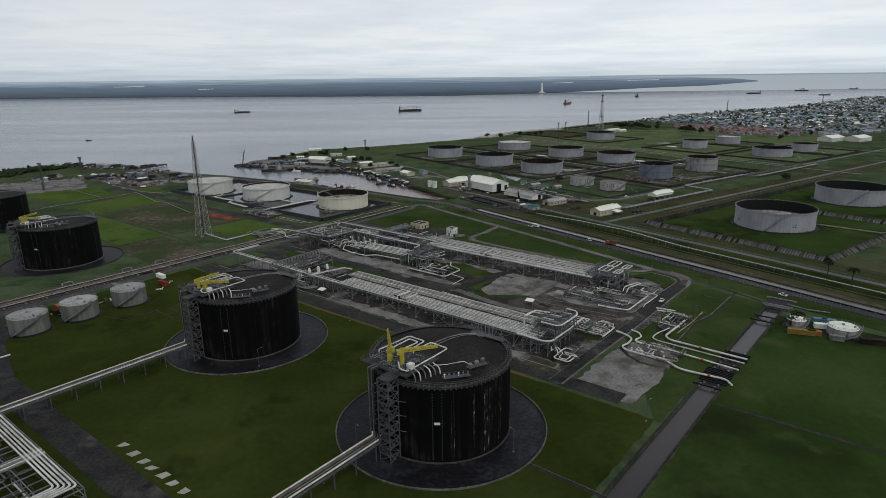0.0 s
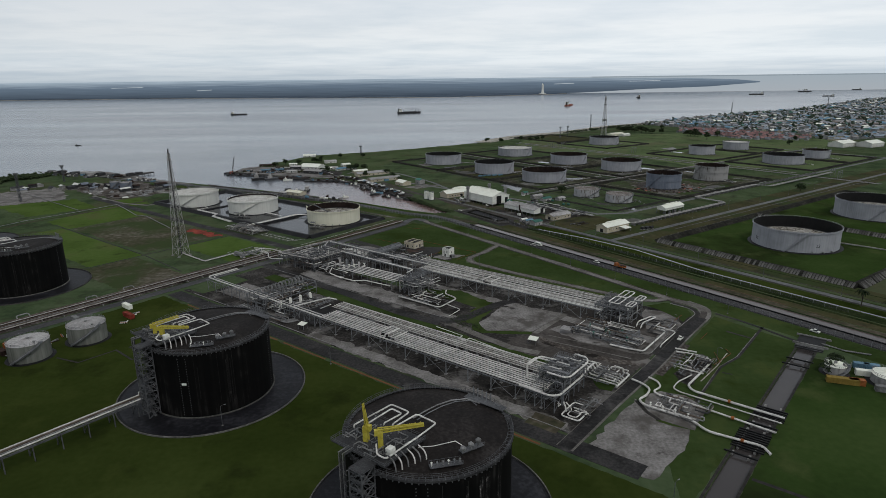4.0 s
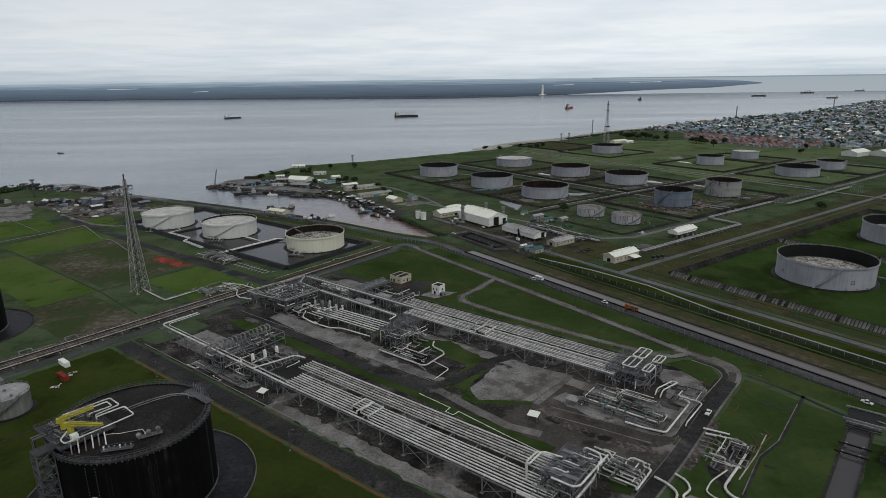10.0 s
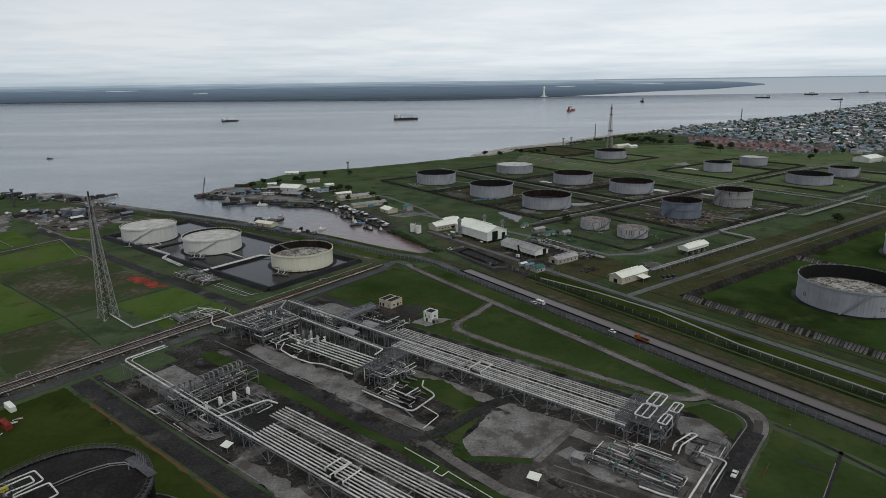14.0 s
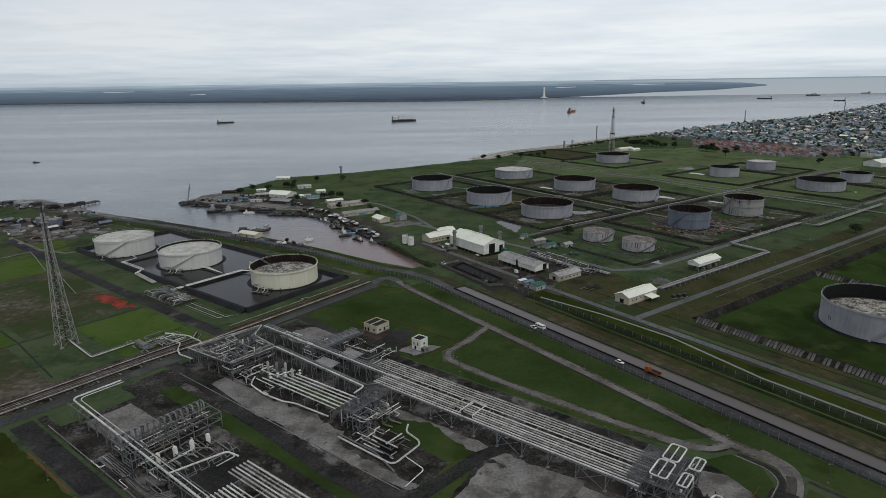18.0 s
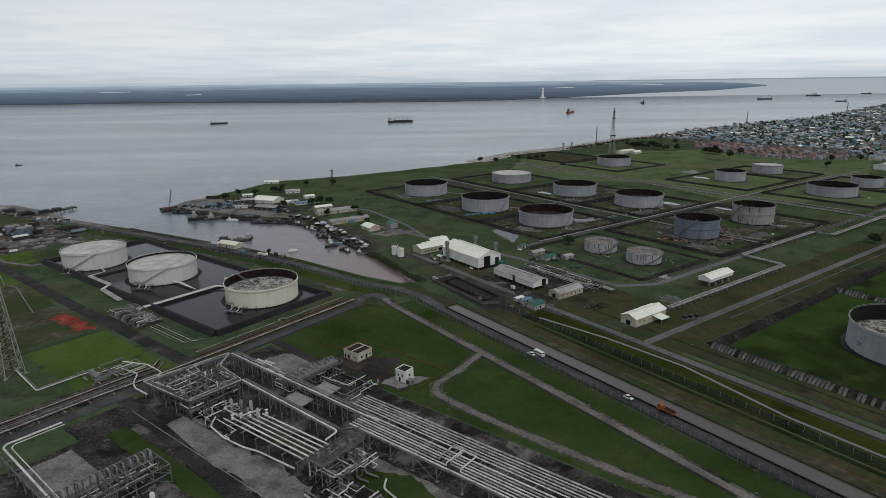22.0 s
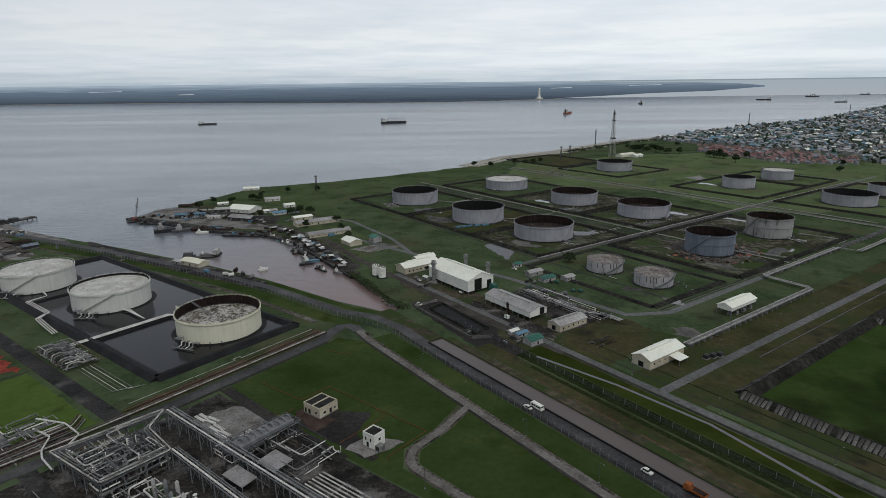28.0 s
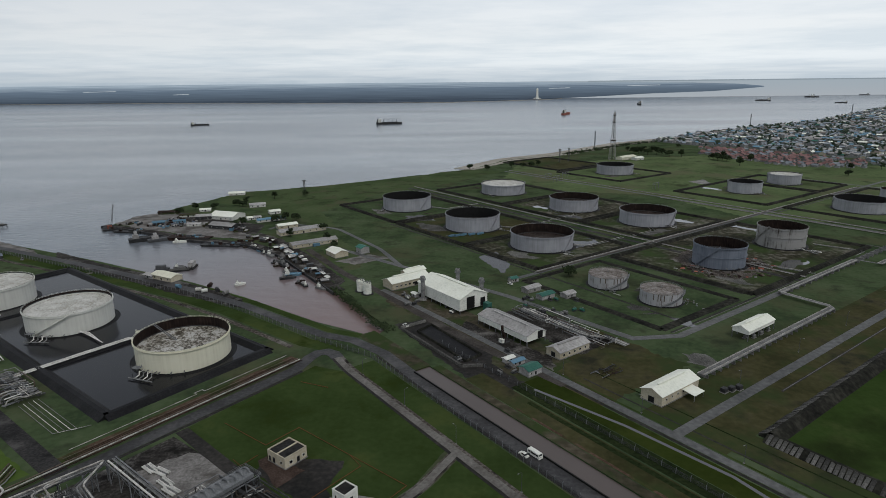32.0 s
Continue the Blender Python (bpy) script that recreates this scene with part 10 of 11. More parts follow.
def jetty(a, b, width, label, zt=0.6, roofs=0, seed=0):
    L = math.dist(a, b)
    t = thing("jetty", pose((a[0] + b[0]) / 2, (a[1] + b[1]) / 2, 0, 0, 0, math.degrees(math.atan2(b[1] - a[1], b[0] - a[0]))), label, "jetty", "jetties")
    part("deck", Shape().box(-L / 2, L / 2, -width / 2, width / 2, zt - 0.6, zt), SLAB, t)
    n = max(2, int(L / 9))
    for i in range(n + 1):
        for s in (-1, 1):
            part("pile", Shape().tube([(-L / 2 + L * i / n, s * (width / 2 - 0.5), -4), (-L / 2 + L * i / n, s * (width / 2 - 0.5), zt + (1.5 if i % 3 == 0 else -0.3))], 0.4, 8), DARKSTEEL, t)
    rr = random.Random(seed)
    for i in range(roofs):
        x, w, d, h = rr.uniform(-L / 2 + 4, L / 2 - 4), rr.uniform(2, 5), rr.uniform(1.5, width / 2 - 0.5), rr.uniform(1.5, 4)
        part("deck_gear", Shape().box(x - w, x + w, -d, d, zt, zt + h), rr.choice((MIDSTEEL, RUST, GREYPIPE, DARKSTEEL, DARKSTEEL, ROOFGREY)), t)
    part("fender_beam", Shape().box(-L / 2, L / 2, -width / 2 - 0.4, -width / 2, zt - 1.2, zt - 0.2), DARKSTEEL, t)
    return t


jetty((-567.3, 919.2), (-496.7, 897.9), 12, "long concrete river jetty crowded with gear", 1.0, 10, 1)
jetty((-496.7, 897.9), (-434.9, 866.8), 16, "concrete river jetty with stacked gear", 1.0, 9, 2)
jetty((-434.9, 866.8), (-416.6, 916.9), 8, "narrow jetty arm with mooring piles", 1.0, 4, 3)
jetty((-182.9, 747.2), (-158.2, 752.1), 5, "floating pontoon with dark piles", -0.6, 2, 4)
jetty((-158.2, 752.1), (-158.9, 764.6), 5, "short floating pontoon arm", -0.6, 1, 5)
for i in range(26):
    rr = random.Random(500 + i)
    x0, y0 = ((-474.3, 780.2), (-428.9, 790.7), (-376.5, 773.0))[i % 3]
    x, y = x0 + rr.uniform(-45, 45), y0 + rr.uniform(-22, 22)
    shed("yard_store", x, y, rr.choice((-38, 52)), rr.uniform(6, 14), rr.uniform(4, 7), rr.uniform(2.4, 4), rr.uniform(4.2, 5), rr.choice((ROOFGREY, DARKSTEEL, DARKSTEEL)), rr.choice((ROOFGREY, DARKSTEEL, RUST, OLIVEGREY, WALLSLATE, WALLPALE)), "low grey store in the yard by the jetty", "jetty yard stores", (), (), False)
yard("field", [W(-716, 318)[:2], W(-668, 320)[:2], W(-668, 342)[:2], W(-712, 352)[:2]], GRASS_FIELD, "bright grass beside the storage yard", 0.056, 1.5, 92)
yard("field", [W(-790, 236)[:2], W(-700, 238)[:2], W(-694, 300)[:2], W(-764, 306)[:2]], GRASS_FIELD, "bright rough grass beside the compound", 0.056, 2.0, 93)
rr = random.Random(640)
for i in range(46):
    x, y, _ = W(rr.uniform(-850, -716), rr.uniform(322, 404))
    t = thing("yard_pile", pose(x, y, 0.06, 0, 0, rr.uniform(0, 180)), "low pile of pale stored material in the yard", "cargo", "yard piles")
    L, D_, z = rr.uniform(1.5, 6), rr.uniform(1, 2.4), rr.uniform(0.4, 1.8)
    part("pile_body", Shape().add([(-L, -D_, 0), (L, -D_, 0), (L, D_, 0), (-L, D_, 0), (-L * 0.8, -D_ * 0.7, z), (L * 0.85, -D_ * 0.6, z * 0.9), (L * 0.75, D_ * 0.7, z), (-L * 0.8, D_ * 0.7, z * 0.8)], [(3, 2, 1, 0), (4, 5, 6, 7), (0, 1, 5, 4), (1, 2, 6, 5), (2, 3, 7, 6), (3, 0, 4, 7)]), rr.choice((CONCRETE, WALLPALE, GREYPIPE, ROOFGREY, RUST, GRAVEL, GRAVEL, DARKSTEEL)), t)
for i in range(34):
    k = rr.random()
    x, y = -560 + 200 * k + rr.uniform(-6, 6), 905 - 78 * k + rr.uniform(-8, 10) * (1 - 0.5 * k)
    t = thing("quay_gear", pose(x, y, 0.2 if k > 0.6 else 1.0, 0, 0, rr.uniform(0, 180)), "pale gear and crates heaped on the jetty", "cargo", "quay gear")
    L, D_, z = rr.uniform(1.0, 4.0), rr.uniform(0.8, 1.8), rr.uniform(0.8, 3.0)
    part("crate", Shape().box(-L, L, -D_, D_, -1.15 if k <= 0.6 else -0.2, z), rr.choice((WALLPALE, ROOFGREY, GREYPIPE, MIDSTEEL, RUST, BLUE, DARKSTEEL)), t)
    part("lashed_load", Shape().box(-L * 0.7, L * 0.4, -D_ * 0.8, D_ * 0.8, z, z + rr.uniform(0.4, 1.4)), rr.choice((DARKSTEEL, ROOFGREY, WALLPALE)), t)
road("track", [W(-760, 326), W(-690, 326), W(-660, 336), W(-640, 440)], 4, TRACK, "light gravel track by the bund", 0.07)
for (x, y), h in (((-462.7, 701.4), 30), ((-497.6, 840.4), 20), ((-136.1, 1088.9), 15), ((274.0, 1371.0), 22), ((255.2, 1357.2), 22)):
    t = thing("floodlight_mast", pose(x, y, 0), "grey floodlight mast with a square head", "floodlight mast", "floodlight masts")
    sh = Shape()
    lattice(sh, 0, 0, 0, h, 1.8, 9, 0.2)
    part("lattice", sh, MIDSTEEL, t)
    part("head", Shape().box(-2.4, 2.4, -0.6, 0.6, h, h + 1.7), MIDSTEEL, t)
    for k in range(4):
        part("floodlight", Shape().box(-2.2 + 1.2 * k, -1.4 + 1.2 * k, -1.0, -0.603, h + 0.4, h + 1.3), GREYPIPE, t)

# ---- ships on the river ----
def ship(x, y, turn, L, hm, house_at, cranes, label):
    t = thing("cargo_ship", pose(x, y, WATER_Z + 0.05, 0, 0, turn), label, "ship", "ships at anchor")
    B, h = L * 0.16, L * 0.075
    part("hull", hull(L, B, h, 0.2, 1.03), hm, t)
    part("superstructure", Shape().box(L * (house_at - 0.07), L * (house_at + 0.06), -B * 0.42, B * 0.42, h - 0.05, h + L * 0.10).box(L * (house_at - 0.03), L * (house_at + 0.05), -B * 0.5, B * 0.5, h + L * 0.10, h + L * 0.125), WALLPALE, t)
    part("funnel", Shape().box(L * (house_at - 0.10), L * (house_at - 0.072), -B * 0.15, B * 0.15, h, h + L * 0.15), DARKSTEEL, t)
    for i in range(cranes):
        cx = L * (-0.22 + 0.17 * i) if house_at < 0 else L * (0.2 - 0.17 * i)
        part("deck_crane", Shape().beam((cx, 0, h), (cx, 0, h + L * 0.13), L * 0.016).beam((cx, 0, h + L * 0.11), (cx + L * 0.11, 0, h + L * 0.15), L * 0.010), DARKSTEEL, t)
    part("hatch_covers", Shape().box(-L * 0.28, L * 0.33, -B * 0.36, B * 0.36, h, h + L * 0.012), hm, t)
    part("mast", Shape().beam((L * 0.42, 0, h), (L * 0.42, 0, h + L * 0.12), L * 0.008), DARKSTEEL, t)
    return t


for (x, y), turn, L, hm, ha, cr, lab in (((-783.5, 2455.0), 25, 60, DARKSTEEL, -0.38, 1, "dark coaster at anchor on the river"), ((-122.2, 2417.3), 12, 88, DARKSTEEL, -0.38, 4, "dark bulk carrier with four deck cranes"),
                                         ((581.5, 2885.0), 60, 90, RED, -0.30, 2, "red-hulled supply ship on the river"), ((1168.4, 3761.3), 80, 90, DARKSTEEL, -0.3, 1, "dark ship seen end on"),
                                         ((2057.3, 4141.2), 172, 88, DARKSTEEL, -0.38, 0, "dark tanker at anchor"), ((2674.5, 4670.5), 170, 90, DARKSTEEL, -0.05, 3, "dark work ship with derricks"), ((2251.3, 3689.2), 172, 62, DARKSTEEL, -0.38, 0, "dark coaster off the town"),
                                         ((3300, 5040), 170, 70, DARKSTEEL, -0.3, 0, "small far ship on the river")):
    ship(x, y, turn, L, hm, ha, cr, lab if len(lab.split()) > 3 else lab + " in the river")
t = thing("shore_beacon", pose(775, 4860, 0), "white tapering tower on the far shore", "tower")
part("shaft", Shape().lathe([(15, 0), (13, 10), (8, 22), (7.5, 66), (9, 68), (3, 78), (0.1, 80)], 16), WALLWHITE, t, "", True)
part("base", Shape().box(-26, 26, -10, 10, -3, 8), WALLPALE, t)

# ---- vehicles ----
def wheel(parent, x, y, r, w):
    k = part("wheel", Shape().tube([(x, y - w / 2, r), (x, y + w / 2, r)], r, 14), RUBBER, parent)
    part("rim", Shape().tube([(x, y - w / 2 - 0.02, r), (x, y + w / 2 + 0.02, r)], r * 0.55, 10), STEEL, k)


def box_body(L, B, z0, z1, nose=0.0, hood=0.0):
    """A vehicle body with a sloped front and rounded roof edges, front towards +x."""
    a, b, c = L / 2, B / 2, 0.14
    zr = z1
    prof = [(-a, z0), (a, z0), (a, z0 + (hood or (zr - z0) * 0.5)), (a - nose, zr - 0.1), (a - nose - 0.25, zr), (-a + 0.25, zr), (-a, zr - 0.25)]
    vs = [(x, -b + (c if z > zr - 0.05 else 0), z) for x, z in prof] + [(x, b - (c if z > zr - 0.05 else 0), z) for x, z in prof]
    n = len(prof)
    return Shape().add(vs, [tuple(range(n)), tuple(range(2 * n - 1, n - 1, -1))] + [(i, n + i, n + (i + 1) % n, (i + 1) % n) for i in range(n)])


def bus(x, y, turn, L, B, h, mat, label, name="minibus"):
    t = thing(name, pose(x, y, 0.12, 0, 0, turn), label, name, "vehicles")
    part("body", box_body(L, B, 0.45, h, 0.5), mat, t)
    for s in (-1, 1):
        for i in range(4):
            x0 = -L * 0.42 + i * L * 0.21
            part("side_window", Shape().box(x0, x0 + L * 0.18, s * B / 2 - 0.02, s * B / 2 + 0.02, h * 0.55, h * 0.82), GLASS, t)
        for wx in (-L * 0.3, L * 0.3):
            wheel(t, wx, s * (B / 2 - 0.12), 0.42, 0.26)
    part("windscreen", Shape().add([(L / 2 - 0.02 + 0.04, -B * 0.42, h * 0.56), (L / 2 + 0.02, B * 0.42, h * 0.56), (L / 2 - 0.42, B * 0.42, h - 0.2), (L / 2 - 0.42, -B * 0.42, h - 0.2)], [(0, 1, 2, 3)]), GLASS, t)
    part("rear_window", Shape().box(-L / 2 - 0.02, -L / 2 + 0.02, -B * 0.38, B * 0.38, h * 0.55, h * 0.8), GLASS, t)
    return t


def lorry(x, y, turn, mat, label):
    t = thing("lorry", pose(x, y, 0.12, 0, 0, turn), label, "lorry", "vehicles")
    part("cab", box_body(2.2, 2.4, 0.7, 3.1, 0.3), mat, t, at=pose(3.0, 0, 0))
    part("windscreen", Shape().box(4.02, 4.08, -1.0, 1.0, 1.9, 2.7), GLASS, t)
    part("flatbed", Shape().box(-4.2, 1.7, -1.25, 1.25, 1.1, 1.4), mat, t)
    for s in (-1, 1):
        part("side_board", Shape().box(-4.2, 1.7, s * 1.25 - 0.05, s * 1.25 + 0.05, 1.4, 2.1), mat, t)
        for wx in (-3.2, -1.9, 3.0):
            wheel(t, wx, s * 1.1, 0.5, 0.3)
    part("load", Shape().box(-3.6, 0.8, -1.0, 1.0, 1.4, 2.0), RUST, t)
    part("chassis", Shape().box(-4.0, 3.8, -0.5, 0.5, 0.6, 1.1), DARKSTEEL, t)
    return t


def car(x, y, turn, mat, label, pickup=False):
    t = thing("pickup_truck" if pickup else "car", pose(x, y, 0.12, 0, 0, turn), label, "car", "vehicles")
    part("body", box_body(4.5, 1.8, 0.35, 0.98, 0.1, 0.45), mat, t)
    part("cabin", box_body(1.9 if pickup else 2.5, 1.6, 0.9, 1.6, 0.5, 0.1), GLASS, t, at=pose(0.3 if pickup else -0.2, 0, 0))
    part("roof", Shape().box(-0.6 if pickup else -1.2, 0.6, -0.72, 0.72, 1.58, 1.66), mat, t)
    for s in (-1, 1):
        for wx in (-1.4, 1.4):
            wheel(t, wx, s * 0.8, 0.34, 0.22)
        part("headlight", Shape().box(2.23, 2.29, s * 0.6 - 0.2, s * 0.6 + 0.2, 0.6, 0.78), WALLWHITE, t)
    return t


q = (77.1, 493.0)
bus(q[0], q[1], S_AX, 6.6, 2.1, 2.6, WALLWHITE, "white minibus on the canal road")
q = (123.4, 433.6)
lorry(q[0], q[1], S_AX + 180, ORANGE, "orange flatbed lorry on the canal road")
for q, turn, m, lab, pk in (((110.6, 446.3), S_AX, WALLWHITE, "white car on the canal road", False), ((120.2, 316.0), TURN_P + 90, WALLWHITE, "white pickup truck on the perimeter track", True), ((72.8, 493.4), S_AX + 180, WALLWHITE, "white car on the canal road", False),
                            ((91.7, 700.0), -54, WALLWHITE, "white car on the works road", False), ((70.9, 681.6), -54, WALLPALE, "pale van parked by the hall", True), ((190.6, 322.6), S_AX, WALLPALE, "pale pickup on the canal road", True), ((20.3, 625.5), -54, WALLPALE, "pale pickup by the basins", True)):
    car(q[0], q[1], turn, m, lab, pk)


MUSTARD = material("mustard_paint", [(0.16, 0.11, 0.025), (0.24, 0.17, 0.04)], 0.7, scale=(0.3, 1.5))


def container(x, y, turn, L, mat, label, h=2.6):
    t = thing("container", pose(x, y, 0.05, 0, 0, turn), label, "container", "containers")
    part("box", Shape().box(-L / 2, L / 2, -1.22, 1.22, 0.15, h), mat, t)
    rib = Shape()
    for i in range(int(L / 0.6)):
        for s in (-1, 1):
            rib.box(-L / 2 + 0.3 + i * 0.6, -L / 2 + 0.5 + i * 0.6, s * 1.26 - 0.04, s * 1.26 + 0.04, 0.3, h - 0.15)
    tagged(part("rib", rib, mat, t), kind="stuff")
    part("door", Shape().box(L / 2, L / 2 + 0.05, -1.1, 1.1, 0.3, h - 0.1), mat, t)
    return t


for q, turn, L, m, lab in (((171.0, 269.7), S_AX + 35, 12, MUSTARD, "mustard yellow container at the depot"), ((176.1, 268.3), S_AX + 35, 6, ORANGE, "orange container at the depot"), ((183.1, 262.2), S_AX + 30, 6, GREYPIPE, "grey container skid at the depot"),
                           ((198.8, 257.4), S_AX + 40, 14, RUST, "long rust-red container at the depot"), ((185.7, 276.1), S_AX + 35, 9, ROOFWHITE, "white-roofed container office at the depot"), ((187.7, 283.2), S_AX + 35, 6, BLUE, "blue container at the depot"),
                           ((191.3, 281.7), S_AX + 35, 6, BLUE, "blue container at the depot"), ((-68.5, 812.9), 36, 6, BLUE, "blue tank box by the road"), ((-179.4, 368.5), TURN_P, 8, ROOFWHITE, "white cabin beside the plant road"), ((-171.3, 353.9), TURN_P, 9, REDCLAY, "red container beside the plant road"),
                           ((-211.5, 314.5), TURN_P, 6, ORANGE, "orange container beside the plant road"), ((-209.5, 307.7), TURN_P, 6, RUST, "rusty container beside the plant road"), ((-198.5, 349.6), TURN_P, 6, GREYPIPE, "grey container beside the plant road")):
    container(q[0], q[1], turn, L, m, lab)
rr = random.Random(31)
for i in range(22):
    k = rr.random()
    x, y, _ = W(-352 + rr.uniform(-6, 5), 90 + 90 * k)
    t = thing("scrap_heap", pose(x, y, 0.05, 0, 0, rr.uniform(0, 180)), "loose heap of pipes and fittings beside the road", "scrap", "scrap heaps")
    for j in range(3):
        part("scrap_pipe", Shape().tube([(-2, j * 0.6, 0.3), (2, j * 0.5 + rr.uniform(-0.5, 0.5), 0.3 + 0.2 * j)], 0.2, 6), rr.choice((RUST, ORANGE, GREYPIPE, WALLPALE)), t)
for i in range(5):
    q = ((53.5, 841.4), (58.9, 843.2), (64.3, 845.1), (72.4, 846.9), (80.6, 848.7))[i]
    container(q[0], q[1], 36, 7, BLUE, "blue pipe bundle box by the bund", 1.6)
q = (-22.7, 766.5)
yard("yard", [(q[0] - 22, q[1] - 2), (q[0] - 4, q[1] - 12), (q[0] + 24, q[1] + 6), (q[0] + 4, q[1] + 18)], GRAVEL, "pale gravel pad", 0.06, 0.8, 55)
yard("puddle", [(72.9, 772.0), (90.6, 785.0), (98.1, 746.8), (89.3, 726.7)], POOL, "shallow puddle in the tank bund", 0.08, 1.2, 56)
yard("puddle", [(161.4, 823.3), (184.4, 832.5), (184.4, 812.1), (160.2, 794.3)], POOL, "shallow puddle in the tank bund", 0.08, 1.2, 57)
yard("pad", [(394.3, 1136.6), (423.5, 1154.6), (418.1, 1110.7), (403.5, 1116.5)], CONCRETE, "pale concrete landing pad", 0.08, 0.6, 58)


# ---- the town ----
# haze over the town is put into these colours: lighter and bluer
TOWNGROUND = material("hazed_town_ground", [(0.055, 0.066, 0.058), (0.085, 0.096, 0.086), (0.125, 0.132, 0.122)], 0.95, scale=(0.02, 0.2), spec=0.03, patch=((0.050, 0.070, 0.045), 0.02, 0.52, 0.64))
TOWNLEAF = material("hazed_town_foliage", [(0.030, 0.044, 0.030), (0.046, 0.064, 0.044), (0.064, 0.084, 0.058)], 1.0, scale=(0.1, 0.8), spec=0.0)
ESTATE = material("hazed_red_roof", [(0.125, 0.075, 0.074), (0.185, 0.105, 0.100), (0.24, 0.145, 0.135)], 0.85, scale=(0.05, 0.5), rnd=0.3)
OLDROOF = material("hazed_weathered_zinc_roof", [(0.115, 0.128, 0.142), (0.175, 0.192, 0.210), (0.245, 0.263, 0.282)], 0.7, scale=(0.05, 0.5), rnd=0.3)
HAZEROOF = material("haze_blue_sheet_roof", [(0.150, 0.182, 0.212), (0.22, 0.258, 0.295), (0.30, 0.338, 0.375)], 0.7, scale=(0.05, 0.5), rnd=0.3)
RUSTROOF = material("hazed_rusted_zinc_roof", [(0.098, 0.084, 0.080), (0.15, 0.130, 0.122), (0.20, 0.178, 0.168)], 0.8, scale=(0.05, 0.5), rnd=0.3)
TOWNWALL = material("hazed_stained_wall", [(0.15, 0.152, 0.150), (0.24, 0.243, 0.240), (0.36, 0.360, 0.352)], 0.9, scale=(0.05, 0.5), rnd=0.3)

def house_mesh(L, D_, h, k, seed):
    L, D_ = L * 0.8, D_ * 0.8
    a, b = L / 2, D_ / 2
    wall = Shape().add([(-a, -b, 0), (a, -b, 0), (a, b, 0), (-a, b, 0), (-a, -b, h), (a, -b, h), (a, b, h), (-a, b, h), (-a, 0, h + k), (a, 0, h + k)], [(0, 1, 5, 4), (2, 3, 7, 6), (1, 2, 6, 9, 5), (3, 0, 4, 8, 7)])
    roof = Shape()
    for s in (-1, 1):
        e = [(-a - 0.5, s * (b + 0.6), h - 0.15), (a + 0.5, s * (b + 0.6), h - 0.15), (a + 0.5, 0, h + k + 0.12), (-a - 0.5, 0, h + k + 0.12)]
        q = roof_slab(*(e if s < 0 else [e[1], e[0], e[3], e[2]]), 0.15)
        roof.add(q.v, q.f)
    return wall.mesh("wall"), roof.mesh("roof")


shapes = [house_mesh(*q, 0) for q in ((12, 9, 3.2, 2.0), (16, 10, 3.4, 2.4), (9, 8, 3.0, 1.8), (14, 12, 6.2, 2.4), (22, 11, 3.6, 2.6))]
ROOFS = [OLDROOF, ROOFGREY, OLDROOF, RUSTROOF, OLDROOF, ROOFGREY, WALLPALE, BLUE, GREEN, RUSTROOF, OLDROOF, BLUE, ROOFGREY, ROOFWHITE, ROOFGREY, HAZEROOF, HAZEROOF, HAZEROOF]
meshes = {}


def town_house(x, y, turn, kind, rm, wm, label, group):
    key = (kind, rm.name, wm.name)
    if key not in meshes:
        w, r = shapes[kind][0].copy(), shapes[kind][1].copy()
        w.materials.append(wm)
        r.materials.append(rm)
        meshes[key] = (w, r)
    t = thing("house", pose(x, y, 0, 0, 0, turn), label, "house", group)
    for nm, me in zip(("wall", "roof"), meshes[key]):
        ob = new(nm, me)
        ob.parent = t


# the red-roofed estate in straight rows
EST = [(585.7, 1562.4), (660.4, 1512.0), (705.6, 1430.4), (777.6, 1332.2), (714.2, 1233.9), (617.9, 1274.8), (572.8, 1375.0), (545.6, 1455.5)]
rr = random.Random(9)
cx, cy = sum(p[0] for p in EST) / 8, sum(p[1] for p in EST) / 8
n = 0
for i in range(-24, 25):
    for j in range(-24, 25):
        s0 = (cx + i * 13.5 * math.cos(radians(-54)) - j * 14.5 * math.sin(radians(-54)), cy + i * 13.5 * math.sin(radians(-54)) + j * 14.5 * math.cos(radians(-54)))
        if inside(s0, EST) and n < 230 and rr.random() < 0.82:
            n += 1
            town_house(s0[0] + rr.uniform(-1, 1), s0[1] + rr.uniform(-1, 1), -54 + rr.choice((0, 90)), rr.choice((0, 2)), ESTATE if rr.random() < 0.82 else OLDROOF, TOWNWALL, "small house with a red-brown roof in the estate", "estate houses")
# the old town, nearest houses one by one, the rest as a mass
TOWN = [(535.8, 1715.2), (707.5, 1876.4), (952.4, 2073.0), (1251.3, 2269.7), (1707.9, 2732.1), (2112.8, 3147.8), (2482.4, 3308.7), (2232.1, 2618.4), (904.2, 1284.0), (769.6, 1229.2), (758.1, 1283.0), (792.6, 1354.2), (725.4, 1465.6), (680.1, 1552.2), (596.8, 1606.8)]
rr = random.Random(10)
xs, ys = [p[0] for p in TOWN], [p[1] for p in TOWN]
walls, roofs = Shape(), {}
near = 0
spots = []
for i in range(24000):
    q = (rr.uniform(min(xs), max(xs)), rr.uniform(min(ys), max(ys)))
    if inside(q, TOWN) and not inside(q, EST):
        spots.append(q)
cells = {}
kept = []
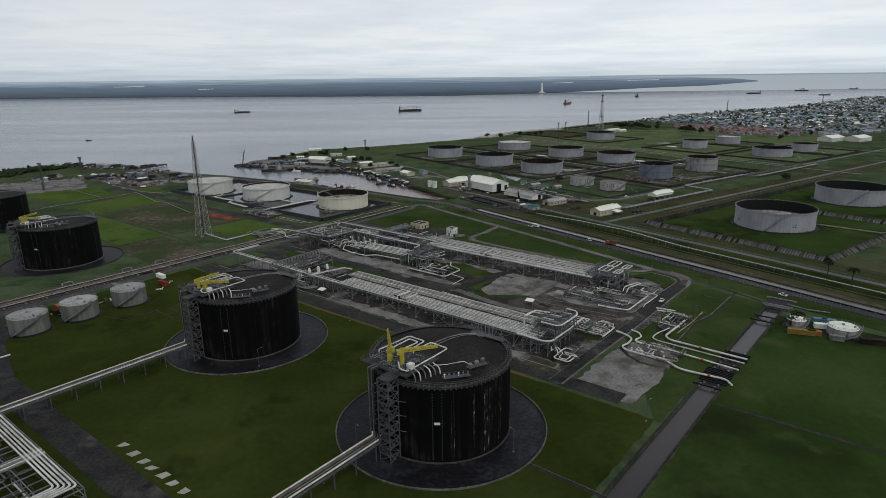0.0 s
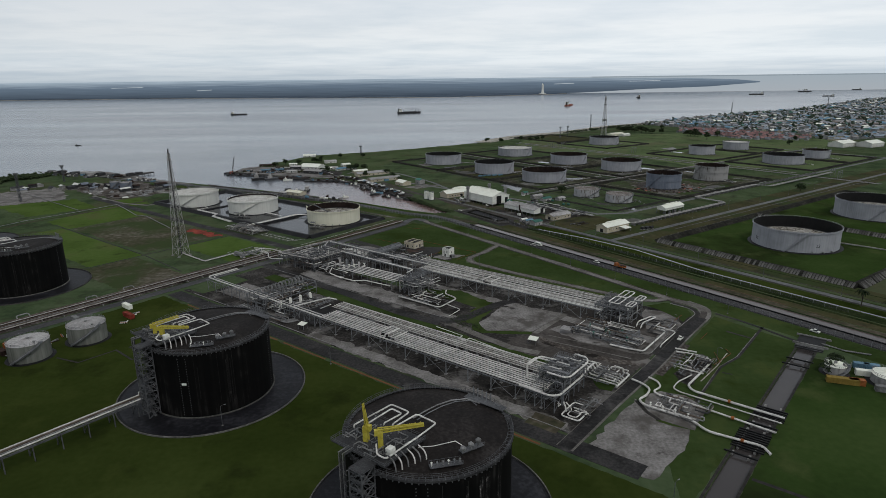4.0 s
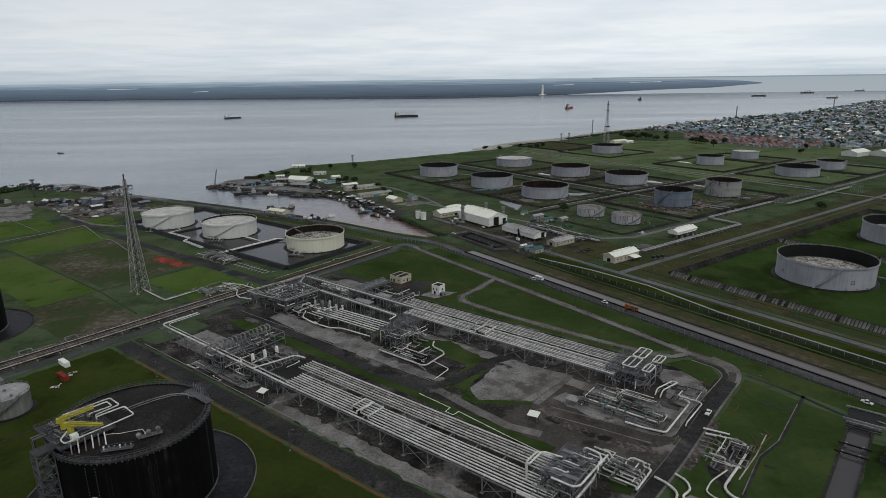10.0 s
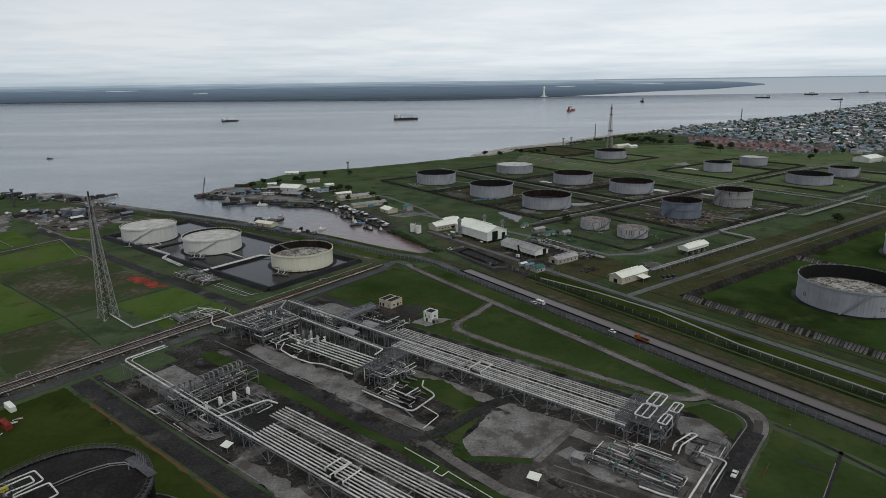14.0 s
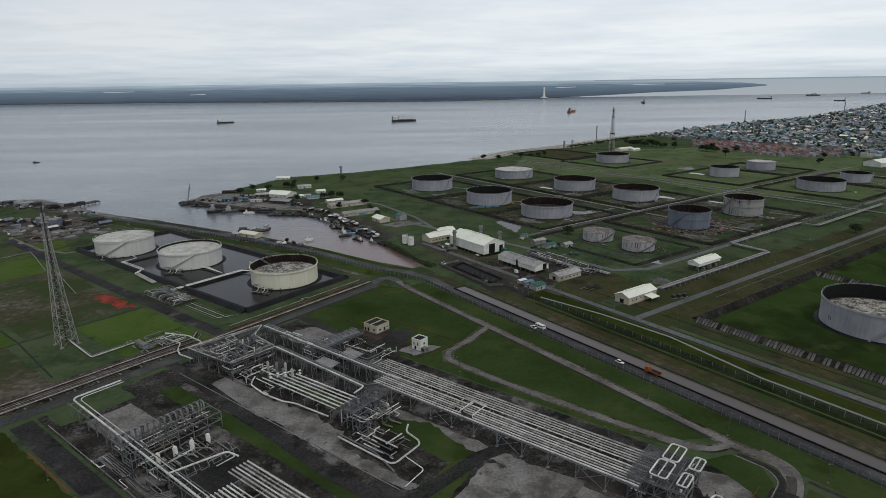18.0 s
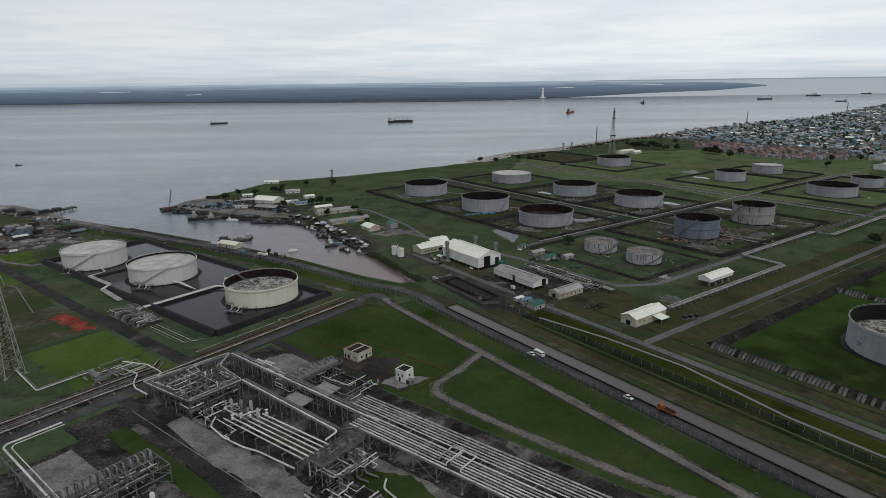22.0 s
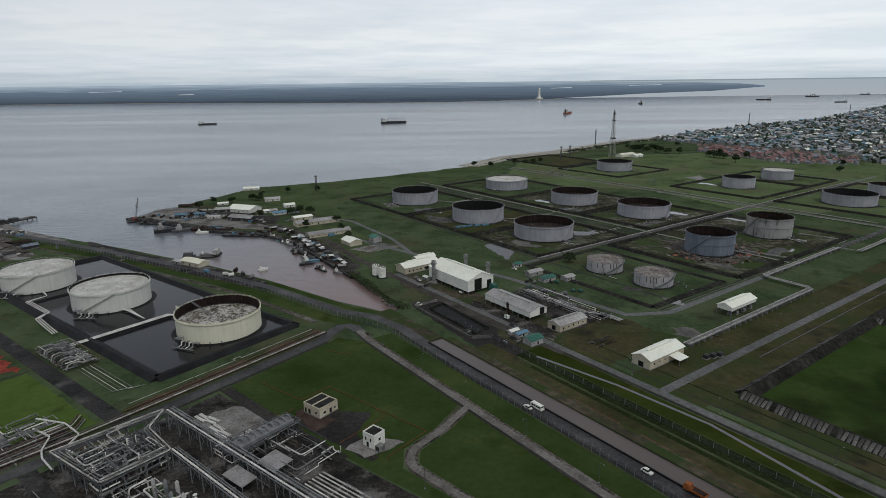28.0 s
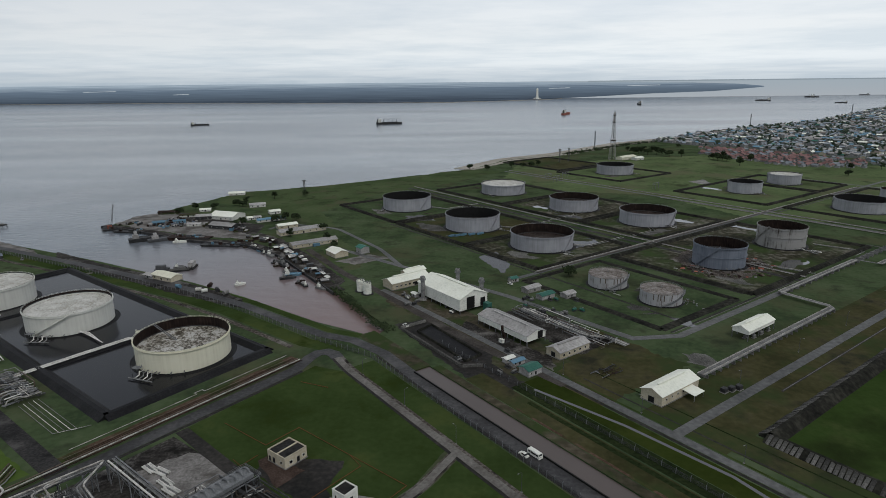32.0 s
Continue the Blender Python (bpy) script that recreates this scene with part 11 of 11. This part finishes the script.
for q in spots:
    c = (int(q[0] // 12.0), int(q[1] // 12.0))
    if c not in cells:
        cells[c] = 1
        kept.append(q)
kept.sort(key=lambda p: p[1])
for i, q in enumerate(kept):
    rm, kd, turn = rr.choice(ROOFS), rr.choice((0, 0, 1, 2, 2, 3, 4)), rr.choice((-54, 36, -30, 60)) + rr.uniform(-8, 8)
    if rr.random() < 0.10:
        continue
    if i < 210:
        town_house(q[0], q[1], turn, kd, rm, rr.choice((TOWNWALL, TOWNWALL, WALLBEIGE)), "low town house with a sheet metal roof", "town houses")
    else:
        m = pose(q[0], q[1], 0, 0, 0, turn)
        for src, dst in ((shapes[kd][0], walls), (shapes[kd][1], roofs.setdefault(rm.name, Shape()))):
            dst.add([m @ v.co for v in src.vertices], [tuple(p.vertices) for p in src.polygons])
far_town = thing("far_town", pose(0, 0, 0), "crowded low houses with metal roofs along the river", "town", "", "stuff")
tagged(part("house_walls", walls, TOWNWALL, far_town), kind="stuff")
for nm, sh in roofs.items():
    tagged(part("house_roofs", sh, bpy.data.materials[nm], far_town), kind="stuff")
sh = Shape()
rr = random.Random(12)
for q in spots[::4]:
    r = rr.uniform(2.5, 5.5)
    for k in range(3):
        clump(sh, (q[0] + rr.uniform(-4, 4), q[1] + rr.uniform(-4, 4), r * (0.6 + 0.5 * k)), r * (1.2 - 0.25 * k), rr)
tagged(part("town_trees", sh, TOWNLEAF), "trees scattered among the houses, paled by painted haze", "trees", kind="stuff")
yard("town_ground", [p for p in TOWN], TOWNGROUND, "bare ground between the houses, greyed by painted haze", 0.03)
for q, h in (((958.1, 2094.2), 38), ((1502.6, 2468.2), 44), ((368.7, 1564.0), 36)):
    t = thing("radio_mast", pose(q[0], q[1], 0), "slim grey radio mast among the houses", "mast", "radio masts")
    sh = Shape()
    lattice(sh, 0, 0, 0, h, 1.6, 12, 0.3)
    part("lattice", sh, STEEL, t)
    part("dish", Shape().lathe([(0.1, h * 0.8), (1.0, h * 0.8 + 0.6), (1.1, h * 0.8 + 0.7)], 10), WALLPALE, t)
